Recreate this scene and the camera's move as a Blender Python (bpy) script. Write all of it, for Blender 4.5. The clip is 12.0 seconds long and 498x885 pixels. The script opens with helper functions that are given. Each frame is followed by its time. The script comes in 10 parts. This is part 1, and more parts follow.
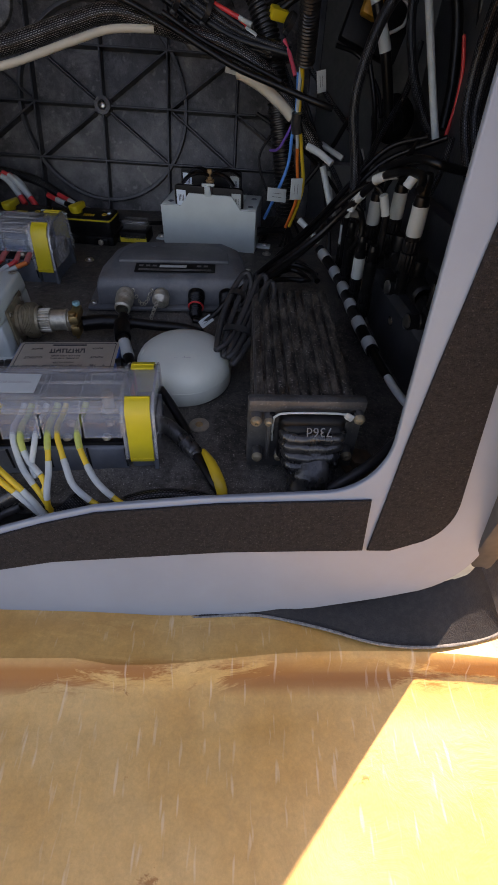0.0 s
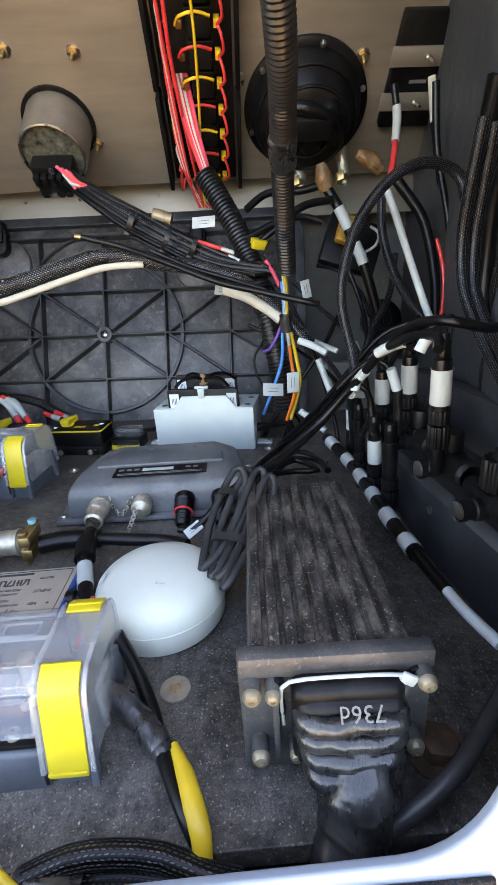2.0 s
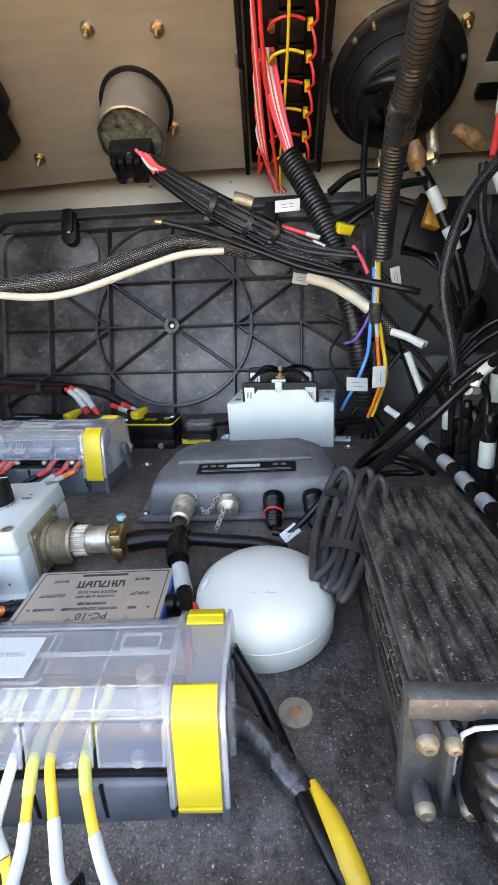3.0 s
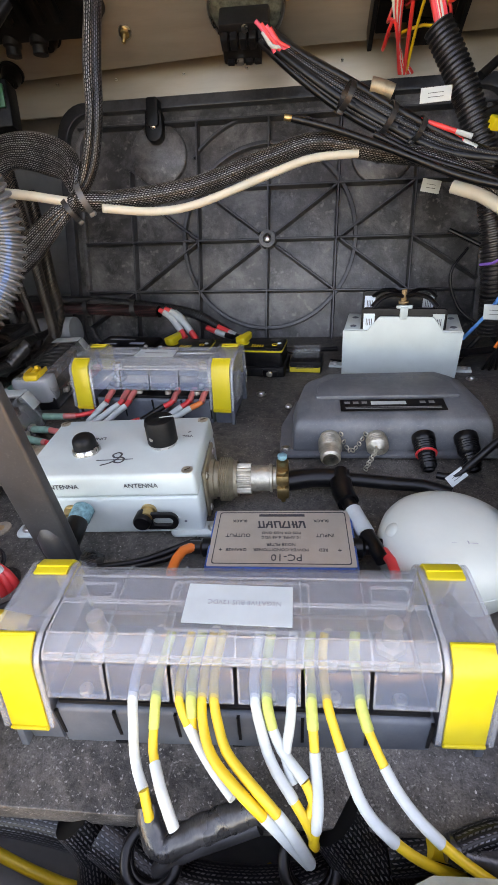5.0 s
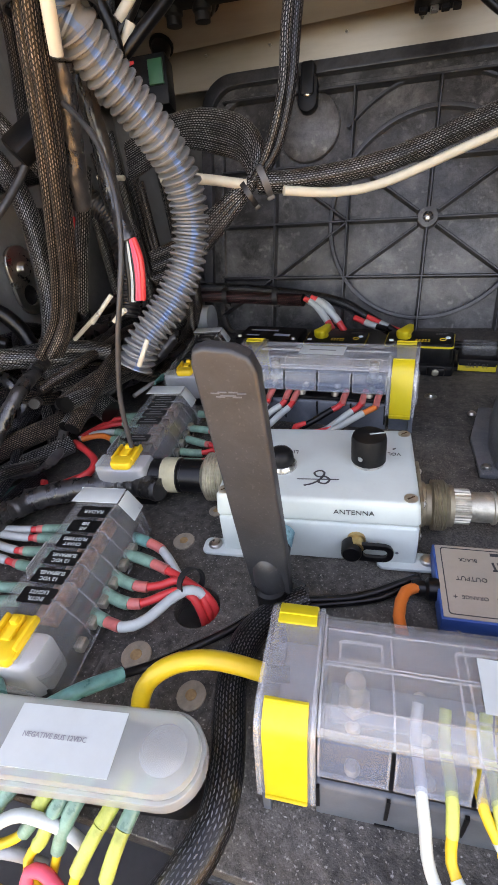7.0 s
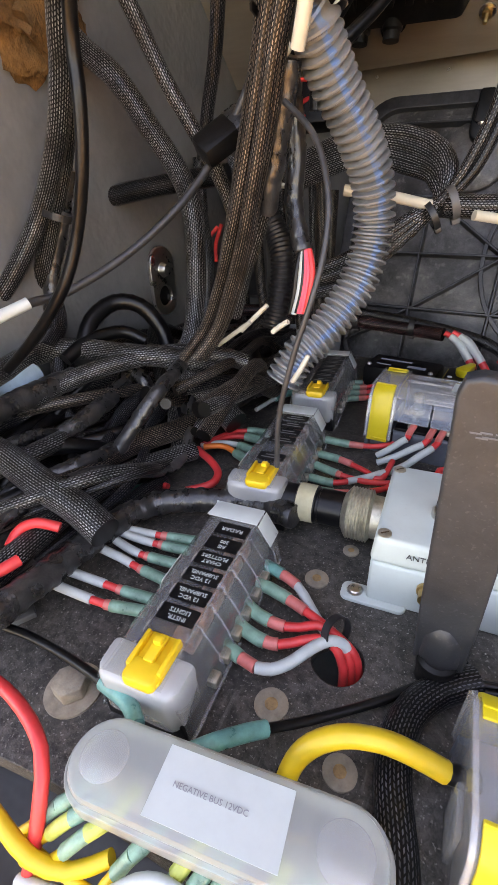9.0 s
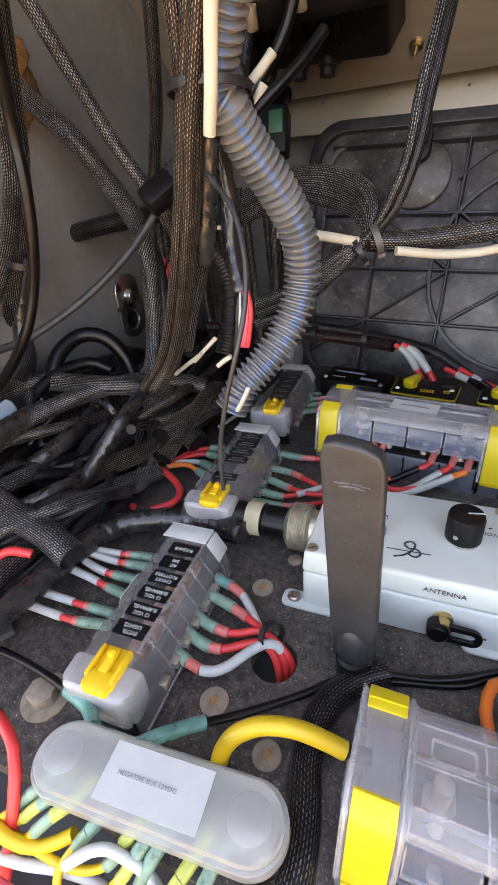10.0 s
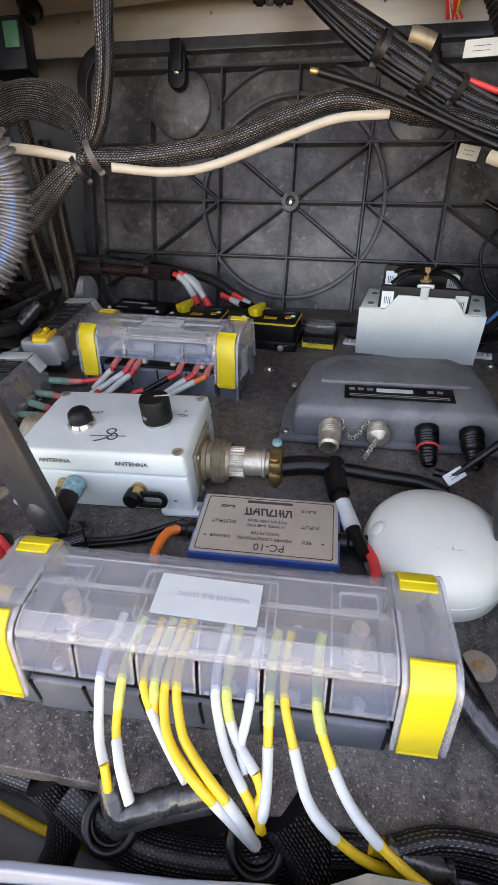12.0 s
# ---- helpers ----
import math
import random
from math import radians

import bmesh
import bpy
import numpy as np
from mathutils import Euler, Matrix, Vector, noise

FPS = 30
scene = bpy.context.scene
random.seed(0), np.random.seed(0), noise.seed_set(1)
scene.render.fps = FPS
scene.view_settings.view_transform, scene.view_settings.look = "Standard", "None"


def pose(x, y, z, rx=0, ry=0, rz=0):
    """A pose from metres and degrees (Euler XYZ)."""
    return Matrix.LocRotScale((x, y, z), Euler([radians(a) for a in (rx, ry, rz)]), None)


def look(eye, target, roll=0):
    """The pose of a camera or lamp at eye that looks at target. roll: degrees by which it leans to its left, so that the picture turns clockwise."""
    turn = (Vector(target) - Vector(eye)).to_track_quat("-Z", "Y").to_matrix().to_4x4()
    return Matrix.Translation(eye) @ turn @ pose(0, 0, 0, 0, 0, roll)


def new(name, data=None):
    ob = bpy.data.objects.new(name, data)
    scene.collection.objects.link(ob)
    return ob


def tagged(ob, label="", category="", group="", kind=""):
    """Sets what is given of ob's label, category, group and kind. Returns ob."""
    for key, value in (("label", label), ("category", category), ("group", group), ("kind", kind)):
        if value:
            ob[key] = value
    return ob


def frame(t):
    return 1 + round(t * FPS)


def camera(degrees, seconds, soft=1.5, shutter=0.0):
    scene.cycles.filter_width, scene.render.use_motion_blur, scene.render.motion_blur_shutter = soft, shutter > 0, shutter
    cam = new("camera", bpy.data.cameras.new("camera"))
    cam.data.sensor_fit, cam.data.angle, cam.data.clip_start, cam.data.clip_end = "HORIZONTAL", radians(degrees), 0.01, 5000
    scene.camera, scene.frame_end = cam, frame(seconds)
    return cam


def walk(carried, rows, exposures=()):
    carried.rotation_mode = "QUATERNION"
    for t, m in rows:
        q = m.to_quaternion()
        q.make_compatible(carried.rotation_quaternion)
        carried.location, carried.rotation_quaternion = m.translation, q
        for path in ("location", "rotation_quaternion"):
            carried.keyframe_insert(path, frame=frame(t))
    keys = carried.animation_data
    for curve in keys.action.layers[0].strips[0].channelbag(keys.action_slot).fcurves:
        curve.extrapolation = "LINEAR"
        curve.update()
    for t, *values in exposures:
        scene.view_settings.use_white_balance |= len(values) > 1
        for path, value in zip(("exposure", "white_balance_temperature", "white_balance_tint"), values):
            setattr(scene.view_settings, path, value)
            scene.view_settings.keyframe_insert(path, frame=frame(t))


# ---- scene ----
cam = camera(57.8, 12.0, soft=0.8)
PATH = [
    (0, (-0.015, 0.081, 0.282), (0.009, 1.481, -1.146), 2.2),
    (0.5, (-0.003, 0.126, 0.263), (-0.034, 1.667, -1.012), -5.1),
    (1, (0.005, 0.168, 0.23), (-0.018, 1.8, -0.925), -4.2),
    (1.5, (0.012, 0.176, 0.221), (-0.037, 1.95, -0.701), -4.5),
    (2, (0.007, 0.186, 0.227), (-0.065, 2.052, -0.49), -4.1),
    (2.5, (-0.016, 0.201, 0.215), (-0.16, 2.086, -0.439), -4.1),
    (3, (-0.051, 0.211, 0.221), (-0.269, 2.063, -0.503), -4.3),
    (3.2, (-0.069, 0.214, 0.228), (-0.296, 2.048, -0.537), -4.1),
    (4.8, (-0.156, 0.215, 0.242), (-0.447, 1.9, -0.795), -4.7),
    (5, (-0.168, 0.218, 0.245), (-0.479, 1.883, -0.818), -5.0),
    (5.5, (-0.198, 0.225, 0.245), (-0.58, 1.853, -0.852), -6.1),
    (6, (-0.232, 0.233, 0.248), (-0.668, 1.83, -0.874), -6.8),
    (6.5, (-0.252, 0.24, 0.255), (-0.784, 1.811, -0.863), -8.1),
    (7, (-0.279, 0.245, 0.257), (-0.874, 1.796, -0.856), -8.2),
    (7.5, (-0.293, 0.251, 0.255), (-0.969, 1.774, -0.851), -8.4),
    (7.7, (-0.3, 0.253, 0.252), (-1.005, 1.769, -0.846), -8.0),
    (9.3, (-0.359, 0.243, 0.251), (-1.217, 1.743, -0.757), -3.4),
    (9.5, (-0.349, 0.247, 0.259), (-1.22, 1.74, -0.749), -4.7),
    (10, (-0.308, 0.245, 0.292), (-1.129, 1.738, -0.754), -5.9),
    (10.5, (-0.267, 0.228, 0.304), (-1.008, 1.727, -0.794), -5.8),
    (11, (-0.245, 0.242, 0.29), (-0.929, 1.739, -0.847), -5.4),
    (11.5, (-0.205, 0.241, 0.271), (-0.754, 1.759, -0.91), -4.3),
    (12, (-0.148, 0.237, 0.257), (-0.547, 1.783, -0.947), -3.5),
]
walk(cam, [(t, look(eye, target, roll)) for t, eye, target, roll in PATH],
     exposures=[(0, 1.35, 8700, 28), (0.5, 1.75, 8500, 23), (1.0, 3.0, 8400, 20), (1.5, 3.3, 8300, 19), (2.5, 3.62, 8600, 20), (5.0, 3.25, 9900, 25), (12.0, 3.2, 10000, 27)])

# ---- light ----
SUN_AZ, SUN_EL = radians(47.5), radians(52)
world = bpy.data.worlds.new("sky")
scene.world = world
world.use_nodes = True
wn = world.node_tree.nodes
sky = wn.new("ShaderNodeTexSky")
sky.sky_type, sky.sun_disc = "NISHITA", False
sky.sun_elevation, sky.sun_rotation = SUN_EL, math.pi / 2 - SUN_AZ
wn["Background"].inputs["Strength"].default_value = 0.15
world.node_tree.links.new(sky.outputs[0], wn["Background"].inputs[0])
sun = new("sun", bpy.data.lights.new("sun", "SUN"))
sun.data.energy, sun.data.angle, sun.data.color = 4.5, radians(0.6), (1.0, 0.94, 0.85)
sun_dir = Vector((math.cos(SUN_AZ) * math.cos(SUN_EL), math.sin(SUN_AZ) * math.cos(SUN_EL), math.sin(SUN_EL)))
sun.matrix_world = look(sun_dir * 5, (0, 0, 0))


# ---- materials ----
def nodes_of(name):
    m = bpy.data.materials.new(name)
    m.use_nodes = True
    nt = m.node_tree
    return m, nt, nt.nodes, nt.links, nt.nodes["Principled BSDF"]


def ramp(nd, stops):
    r = nd.new("ShaderNodeValToRGB")
    e = r.color_ramp.elements
    e[0].position, e[0].color = stops[0][0], (*stops[0][1], 1)
    e[1].position, e[1].color = stops[-1][0], (*stops[-1][1], 1)
    for p, c in stops[1:-1]:
        x = e.new(p)
        x.color = (*c, 1)
    return r


def tex_noise(nd, ln, scale, detail=4, rough=0.6, coord="Object", stretch=None, distortion=0.0):
    tc = nd.new("ShaderNodeTexCoord")
    n = nd.new("ShaderNodeTexNoise")
    n.inputs["Scale"].default_value, n.inputs["Detail"].default_value = scale, detail
    n.inputs["Roughness"].default_value, n.inputs["Distortion"].default_value = rough, distortion
    if stretch:
        mp = nd.new("ShaderNodeMapping")
        mp.inputs["Scale"].default_value = stretch
        ln.new(tc.outputs[coord], mp.inputs[0])
        ln.new(mp.outputs[0], n.inputs["Vector"])
    else:
        ln.new(tc.outputs[coord], n.inputs["Vector"])
    return n


def mixed(nd, ln, fac, a, b, mode="MIX"):
    m = nd.new("ShaderNodeMix")
    m.data_type, m.blend_type = "RGBA", mode
    for s, v in ((m.inputs[0], fac), (m.inputs[6], a), (m.inputs[7], b)):
        if isinstance(v, (int, float)):
            s.default_value = v
        elif isinstance(v, tuple):
            s.default_value = (*v, 1)
        else:
            ln.new(v, s)
    return m.outputs[2]


def pbr(name, base, rough=0.5, metal=0.0, var=0.2, scale=30, bump=0.15, grain=300, dust=0.0, dust_col=(0.42, 0.38, 0.33),
        stretch=None, specks=0.0, coat=0.0, depth=0.0004, spec=0.5):
    m, nt, nd, ln, p = nodes_of(name)
    n1 = tex_noise(nd, ln, scale, 5, 0.6, stretch=stretch)
    lo = tuple(c * (1 - var) for c in base)
    hi = tuple(min(1, c * (1 + var)) for c in base)
    col = ramp(nd, [(0.3, lo), (0.7, hi)])
    ln.new(n1.outputs[0], col.inputs[0])
    out = col.outputs[0]
    n2 = tex_noise(nd, ln, grain, 3, 0.7, stretch=stretch)
    if dust:
        n3 = tex_noise(nd, ln, scale * 0.6, 8, 0.78, distortion=0.25, stretch=stretch)
        r = ramp(nd, [(0.45, (0, 0, 0)), (0.68, (dust, dust, dust))])
        ln.new(n3.outputs[0], r.inputs[0])
        out = mixed(nd, ln, r.outputs[0], out, dust_col)
    if specks:
        n4 = tex_noise(nd, ln, grain * 1.9, 2, 0.5)
        r = ramp(nd, [(0.62, (0, 0, 0)), (0.73, (specks, specks, specks))])
        ln.new(n4.outputs[0], r.inputs[0])
        out = mixed(nd, ln, r.outputs[0], out, (0.42, 0.4, 0.37))
    ln.new(out, p.inputs["Base Color"])
    rr = nd.new("ShaderNodeMapRange")
    rr.inputs[3].default_value, rr.inputs[4].default_value = max(0.02, rough - 0.12), min(1, rough + 0.15)
    ln.new(n1.outputs[0], rr.inputs[0])
    ln.new(rr.outputs[0], p.inputs["Roughness"])
    p.inputs["Metallic"].default_value = metal
    p.inputs["Coat Weight"].default_value = coat
    p.inputs["Specular IOR Level"].default_value = spec
    if bump:
        b = nd.new("ShaderNodeBump")
        b.inputs["Strength"].default_value, b.inputs["Distance"].default_value = bump, depth
        ln.new(n2.outputs[0], b.inputs["Height"])
        ln.new(b.outputs[0], p.inputs["Normal"])
    return m


def clear_plastic(name, tint, haze, rough, body=0.7, gloss=0.04):
    """Moulded clear plastic: most light goes straight through, the rest is haze and gloss."""
    m, nt, nd, ln, p = nodes_of(name)
    n = tex_noise(nd, ln, 40, 5, 0.7)
    r = nd.new("ShaderNodeMapRange")
    r.inputs[3].default_value, r.inputs[4].default_value = haze * 0.92, min(1, haze * 1.08)
    ln.new(n.outputs[0], r.inputs[0])
    t = nd.new("ShaderNodeBsdfTransparent")
    t.inputs[0].default_value = (*tint, 1)
    p.inputs["Base Color"].default_value = (body * 0.98, body, body * 0.985, 1)
    p.inputs["Roughness"].default_value = rough
    p.inputs["Specular IOR Level"].default_value = 0.5
    mx = nd.new("ShaderNodeMixShader")
    ln.new(r.outputs[0], mx.inputs[0])
    ln.new(t.outputs[0], mx.inputs[1])
    ln.new(p.outputs[0], mx.inputs[2])
    lw = nd.new("ShaderNodeLayerWeight")
    pw = nd.new("ShaderNodeMath")
    pw.operation = "POWER"
    pw.inputs[1].default_value = 4.0
    ln.new(lw.outputs["Facing"], pw.inputs[0])
    k = nd.new("ShaderNodeMath")
    k.operation = "MULTIPLY_ADD"
    k.inputs[1].default_value, k.inputs[2].default_value = 0.4, gloss
    ln.new(pw.outputs[0], k.inputs[0])
    g = nd.new("ShaderNodeBsdfGlossy")
    g.inputs["Roughness"].default_value = rough
    top = nd.new("ShaderNodeMixShader")
    ln.new(k.outputs[0], top.inputs[0])
    ln.new(mx.outputs[0], top.inputs[1])
    ln.new(g.outputs[0], top.inputs[2])
    ln.new(top.outputs[0], nd["Material Output"].inputs[0])
    return m


def braid(name, dark, light, row=0.0023, dash=0.0037, rough=0.36):
    """Expandable braided sleeving: rows of slanting strands that alternate along the sleeve, in metres."""
    m, nt, nd, ln, p = nodes_of(name)
    tc = nd.new("ShaderNodeTexCoord")
    sp = nd.new("ShaderNodeSeparateXYZ")
    ln.new(tc.outputs["UV"], sp.inputs[0])
    pp = nd.new("ShaderNodeMath")
    pp.operation = "PINGPONG"
    pp.inputs[1].default_value = row
    ln.new(sp.outputs[0], pp.inputs[0])
    sl = nd.new("ShaderNodeMath")
    sl.operation = "MULTIPLY_ADD"
    sl.inputs[1].default_value = 1.1
    ln.new(pp.outputs[0], sl.inputs[0])
    ln.new(sp.outputs[1], sl.inputs[2])
    cb = nd.new("ShaderNodeCombineXYZ")
    ln.new(sl.outputs[0], cb.inputs[0])
    ln.new(sp.outputs[0], cb.inputs[1])
    ck = nd.new("ShaderNodeTexBrick")
    ck.offset = 0.5
    ck.inputs["Scale"].default_value = 1.0
    ck.inputs["Brick Width"].default_value, ck.inputs["Row Height"].default_value = dash, row
    ck.inputs["Mortar Size"].default_value, ck.inputs["Mortar Smooth"].default_value = row * 0.36, 0.25
    ck.inputs["Color1"].default_value = (*light, 1)
    ck.inputs["Color2"].default_value = (*[c * 0.32 for c in light], 1)
    ck.inputs["Mortar"].default_value = (*dark, 1)
    ln.new(cb.outputs[0], ck.inputs[0])
    n = tex_noise(nd, ln, 38, 4, 0.7)
    r = ramp(nd, [(0.36, (0.35, 0.35, 0.35)), (0.58, (1, 1, 1))])
    ln.new(n.outputs[0], r.inputs[0])
    ln.new(mixed(nd, ln, 1.0, ck.outputs[0], r.outputs[0], "MULTIPLY"), p.inputs["Base Color"])
    p.inputs["Roughness"].default_value = rough
    p.inputs["Specular IOR Level"].default_value = 0.35
    b = nd.new("ShaderNodeBump")
    b.inputs["Strength"].default_value, b.inputs["Distance"].default_value = 1.0, 0.0014
    b.invert = True
    ln.new(ck.outputs[1], b.inputs["Height"])
    ln.new(b.outputs[0], p.inputs["Normal"])
    return m


def make_board():
    """Black painted board under grey dust, with pale grit, small paint spots and fine scuffs."""
    m = pbr("black_board", (0.042, 0.039, 0.036), 0.46, var=0.6, scale=190, bump=0.9, grain=330, dust=0.6, dust_col=(0.18, 0.162, 0.14), specks=0.55, spec=0.3, depth=0.0007)
    nd, ln = m.node_tree.nodes, m.node_tree.links
    p = nd["Principled BSDF"]
    out = p.inputs["Base Color"].links[0].from_socket
    patch = tex_noise(nd, ln, 11, 4, 0.65)
    pr = ramp(nd, [(0.35, (0.25, 0.25, 0.25)), (0.62, (1, 1, 1))])
    ln.new(patch.outputs[0], pr.inputs[0])
    for sc, cut_, strength, col in ((420, 0.10, 0.6, (0.4, 0.375, 0.33)), (230, 0.05, 0.85, (0.58, 0.55, 0.49)), (90, 0.02, 0.9, (0.64, 0.61, 0.56))):
        tc = nd.new("ShaderNodeTexCoord")
        warp = nd.new("ShaderNodeTexNoise")
        warp.inputs["Scale"].default_value = sc * 1.7
        mx = nd.new("ShaderNodeVectorMath")
        mx.operation = "MULTIPLY_ADD"
        mx.inputs[1].default_value = (0.9 / sc,) * 3
        v = nd.new("ShaderNodeTexVoronoi")
        v.inputs["Scale"].default_value = sc
        ln.new(tc.outputs["Object"], warp.inputs["Vector"])
        ln.new(warp.outputs["Color"], mx.inputs[0])
        ln.new(tc.outputs["Object"], mx.inputs[2])
        ln.new(mx.outputs[0], v.inputs["Vector"])
        size = nd.new("ShaderNodeMath")
        size.operation = "MULTIPLY"
        size.inputs[1].default_value = cut_ * 3
        sep = nd.new("ShaderNodeSeparateColor")
        ln.new(v.outputs["Color"], sep.inputs[0])
        pw = nd.new("ShaderNodeMath")
        pw.operation = "POWER"
        pw.inputs[1].default_value = 3.0
        ln.new(sep.outputs[0], pw.inputs[0])
        ln.new(pw.outputs[0], size.inputs[0])
        lt_ = nd.new("ShaderNodeMath")
        lt_.operation = "LESS_THAN"
        ln.new(v.outputs["Distance"], lt_.inputs[0])
        ln.new(size.outputs[0], lt_.inputs[1])
        k = nd.new("ShaderNodeMath")
        k.operation = "MULTIPLY"
        k.inputs[1].default_value = strength
        ln.new(lt_.outputs[0], k.inputs[0])
        kk = mixed(nd, ln, 1.0, k.outputs[0], pr.outputs[0], "MULTIPLY")
        out = mixed(nd, ln, kk, out, col)
    for turn, stretch in ((0.4, (240, 14, 1)), (-1.1, (200, 18, 1))):
        sc_ = tex_noise(nd, ln, 1.0, 3, 0.6, stretch=stretch)
        mp = sc_.inputs["Vector"].links[0].from_node
        mp.inputs["Rotation"].default_value = (0, 0, turn)
        rs = ramp(nd, [(0.66, (0, 0, 0)), (0.74, (0.3, 0.3, 0.3))])
        ln.new(sc_.outputs[0], rs.inputs[0])
        out = mixed(nd, ln, rs.outputs[0], out, (0.25, 0.24, 0.22))
    film_ = tex_noise(nd, ln, 7, 5, 0.7)
    fr = ramp(nd, [(0.42, (0, 0, 0)), (0.66, (0.46, 0.46, 0.46))])
    ln.new(film_.outputs[0], fr.inputs[0])
    tc = nd.new("ShaderNodeTexCoord")
    sp = nd.new("ShaderNodeSeparateXYZ")
    ln.new(tc.outputs["Object"], sp.inputs[0])
    wide = nd.new("ShaderNodeMapRange")
    wide.inputs[1].default_value, wide.inputs[2].default_value = -0.5, -0.2
    wide.inputs[3].default_value, wide.inputs[4].default_value = 0.1, 1.4
    ln.new(sp.outputs[0], wide.inputs[0])
    fine = tex_noise(nd, ln, 900, 3, 0.7)
    ff = ramp(nd, [(0.4, (0.15, 0.15, 0.15)), (0.62, (1, 1, 1))])
    ln.new(fine.outputs[0], ff.inputs[0])
    out = mixed(nd, ln, mixed(nd, ln, 1.0, mixed(nd, ln, 1.0, fr.outputs[0], wide.outputs[0], "MULTIPLY"), ff.outputs[0], "MULTIPLY"), out, (0.34, 0.31, 0.27))
    ln.new(out, p.inputs["Base Color"])
    return m


BOARD = make_board()
# Right wall's grey fibreglass, coloured darker to stand for its shade.
GRPSHADE = pbr("grey_fibreglass_shaded", (0.05, 0.055, 0.06), 0.5, var=0.25, scale=9, bump=0.8, grain=22, dust=0.2, dust_col=(0.14, 0.14, 0.14), depth=0.004)
PANEL = pbr("scuffed_black_plastic", (0.04, 0.038, 0.038), 0.38, var=0.8, scale=26, bump=0.8, grain=60, dust=0.85, dust_col=(0.185, 0.18, 0.178), specks=0.25, depth=0.0012)
# Panel plastic again for ribs and rims, coloured darker for their shadows.
RIBSHADE = pbr("black_rib_plastic_shaded", (0.02, 0.02, 0.022), 0.34, var=0.5, scale=22, bump=0.4, grain=80, dust=0.4, dust_col=(0.12, 0.12, 0.125), depth=0.001)
BLACK = pbr("black_plastic", (0.003, 0.003, 0.0035), 0.45, var=0.4, scale=50, bump=0.2, grain=500, dust=0.08, dust_col=(0.12, 0.115, 0.11), spec=0.25)
RUBBER = pbr("black_rubber", (0.003, 0.003, 0.0035), 0.32, var=0.4, scale=70, bump=0.3, grain=200, dust=0.05, dust_col=(0.1, 0.095, 0.09), spec=0.3)
LEAD = pbr("dull_grey_black_cable", (0.03, 0.03, 0.031), 0.4, var=0.35, scale=60, bump=0.2, grain=300, dust=0.15, dust_col=(0.16, 0.15, 0.14))
TAPE = pbr("black_tape", (0.014, 0.014, 0.015), 0.27, var=0.5, scale=60, bump=0.6, grain=90, dust=0.3, dust_col=(0.16, 0.15, 0.14), depth=0.0011, stretch=(1.8, 1, 0.6), spec=0.7)
PADDLE = pbr("scuffed_dark_rubber", (0.026, 0.028, 0.031), 0.42, var=0.3, scale=40, bump=0.3, grain=300, dust=0.2, dust_col=(0.1, 0.095, 0.09), specks=0.06)
GREYBASE = pbr("slate_grey_plastic", (0.085, 0.1, 0.12), 0.5, var=0.25, scale=40, bump=0.15, dust=0.3, dust_col=(0.2, 0.2, 0.2))
UNIT = pbr("charcoal_plastic", (0.11, 0.118, 0.126), 0.45, var=0.18, scale=30, bump=0.4, grain=600, dust=0.35, dust_col=(0.33, 0.32, 0.3), specks=0.35)
ALU = pbr("dull_aluminium", (0.33, 0.29, 0.235), 0.45, metal=0.5, var=0.12, scale=9, bump=0.15, grain=250, dust=0.08, stretch=(1, 6, 6))
GRP = pbr("grey_fibreglass", (0.17, 0.172, 0.168), 0.42, var=0.2, scale=9, bump=0.8, grain=22, dust=0.25, dust_col=(0.36, 0.35, 0.33), depth=0.004)
GEL = pbr("white_gelcoat", (0.26, 0.3, 0.345), 0.35, var=0.06, scale=14, bump=0.08, grain=90, coat=0.1, dust=0.15, dust_col=(0.24, 0.23, 0.21))
GELEDGE = pbr("cut_gelcoat_edge", (0.42, 0.45, 0.39), 0.6, var=0.2, scale=90, bump=0.5, grain=300)
VELCRO = pbr("hook_tape", (0.014, 0.0115, 0.011), 0.95, var=0.85, scale=330, bump=1.0, grain=420, depth=0.003, specks=0.12, dust=0.4, dust_col=(0.036, 0.031, 0.029))
FABRIC = pbr("black_vinyl_mesh", (0.01, 0.01, 0.011), 0.7, var=0.4, scale=300, bump=0.8, grain=700, dust=0.05, depth=0.001)
WHITEBOX = pbr("white_enamel", (0.54, 0.61, 0.58), 0.38, var=0.08, scale=18, bump=0.06, grain=220, dust=0.12, dust_col=(0.45, 0.43, 0.39), specks=0.1)
DOME = pbr("white_dome_plastic", (0.66, 0.7, 0.62), 0.36, var=0.06, scale=20, bump=0.05, dust=0.15, dust_col=(0.5, 0.47, 0.42))
LABEL = pbr("paper_label", (0.5, 0.545, 0.525), 0.55, var=0.07, scale=40, bump=0.03, dust=0.08)
BLUEWHITE = pbr("pale_label", (0.7, 0.8, 0.85), 0.5, var=0.06, scale=40, bump=0.03)
CREAM = pbr("cream_sleeve", (0.58, 0.545, 0.44), 0.45, var=0.1, scale=40, bump=0.05)
YELLOW = pbr("yellow_plastic", (0.62, 0.475, 0.02), 0.36, var=0.06, scale=40, bump=0.04, dust=0.05)
AMBER = pbr("amber_yellow_plastic", (0.85, 0.53, 0.03), 0.36, var=0.06, scale=40, bump=0.04)
YWIRE = pbr("yellow_cable", (0.68, 0.44, 0.025), 0.4, var=0.1, scale=60, bump=0.05)
RED = pbr("red_wire", (0.72, 0.045, 0.045), 0.34, var=0.15, scale=60, bump=0.05)
PINK = pbr("pink_red_wire", (0.75, 0.08, 0.13), 0.38, var=0.12, scale=60, bump=0.04)
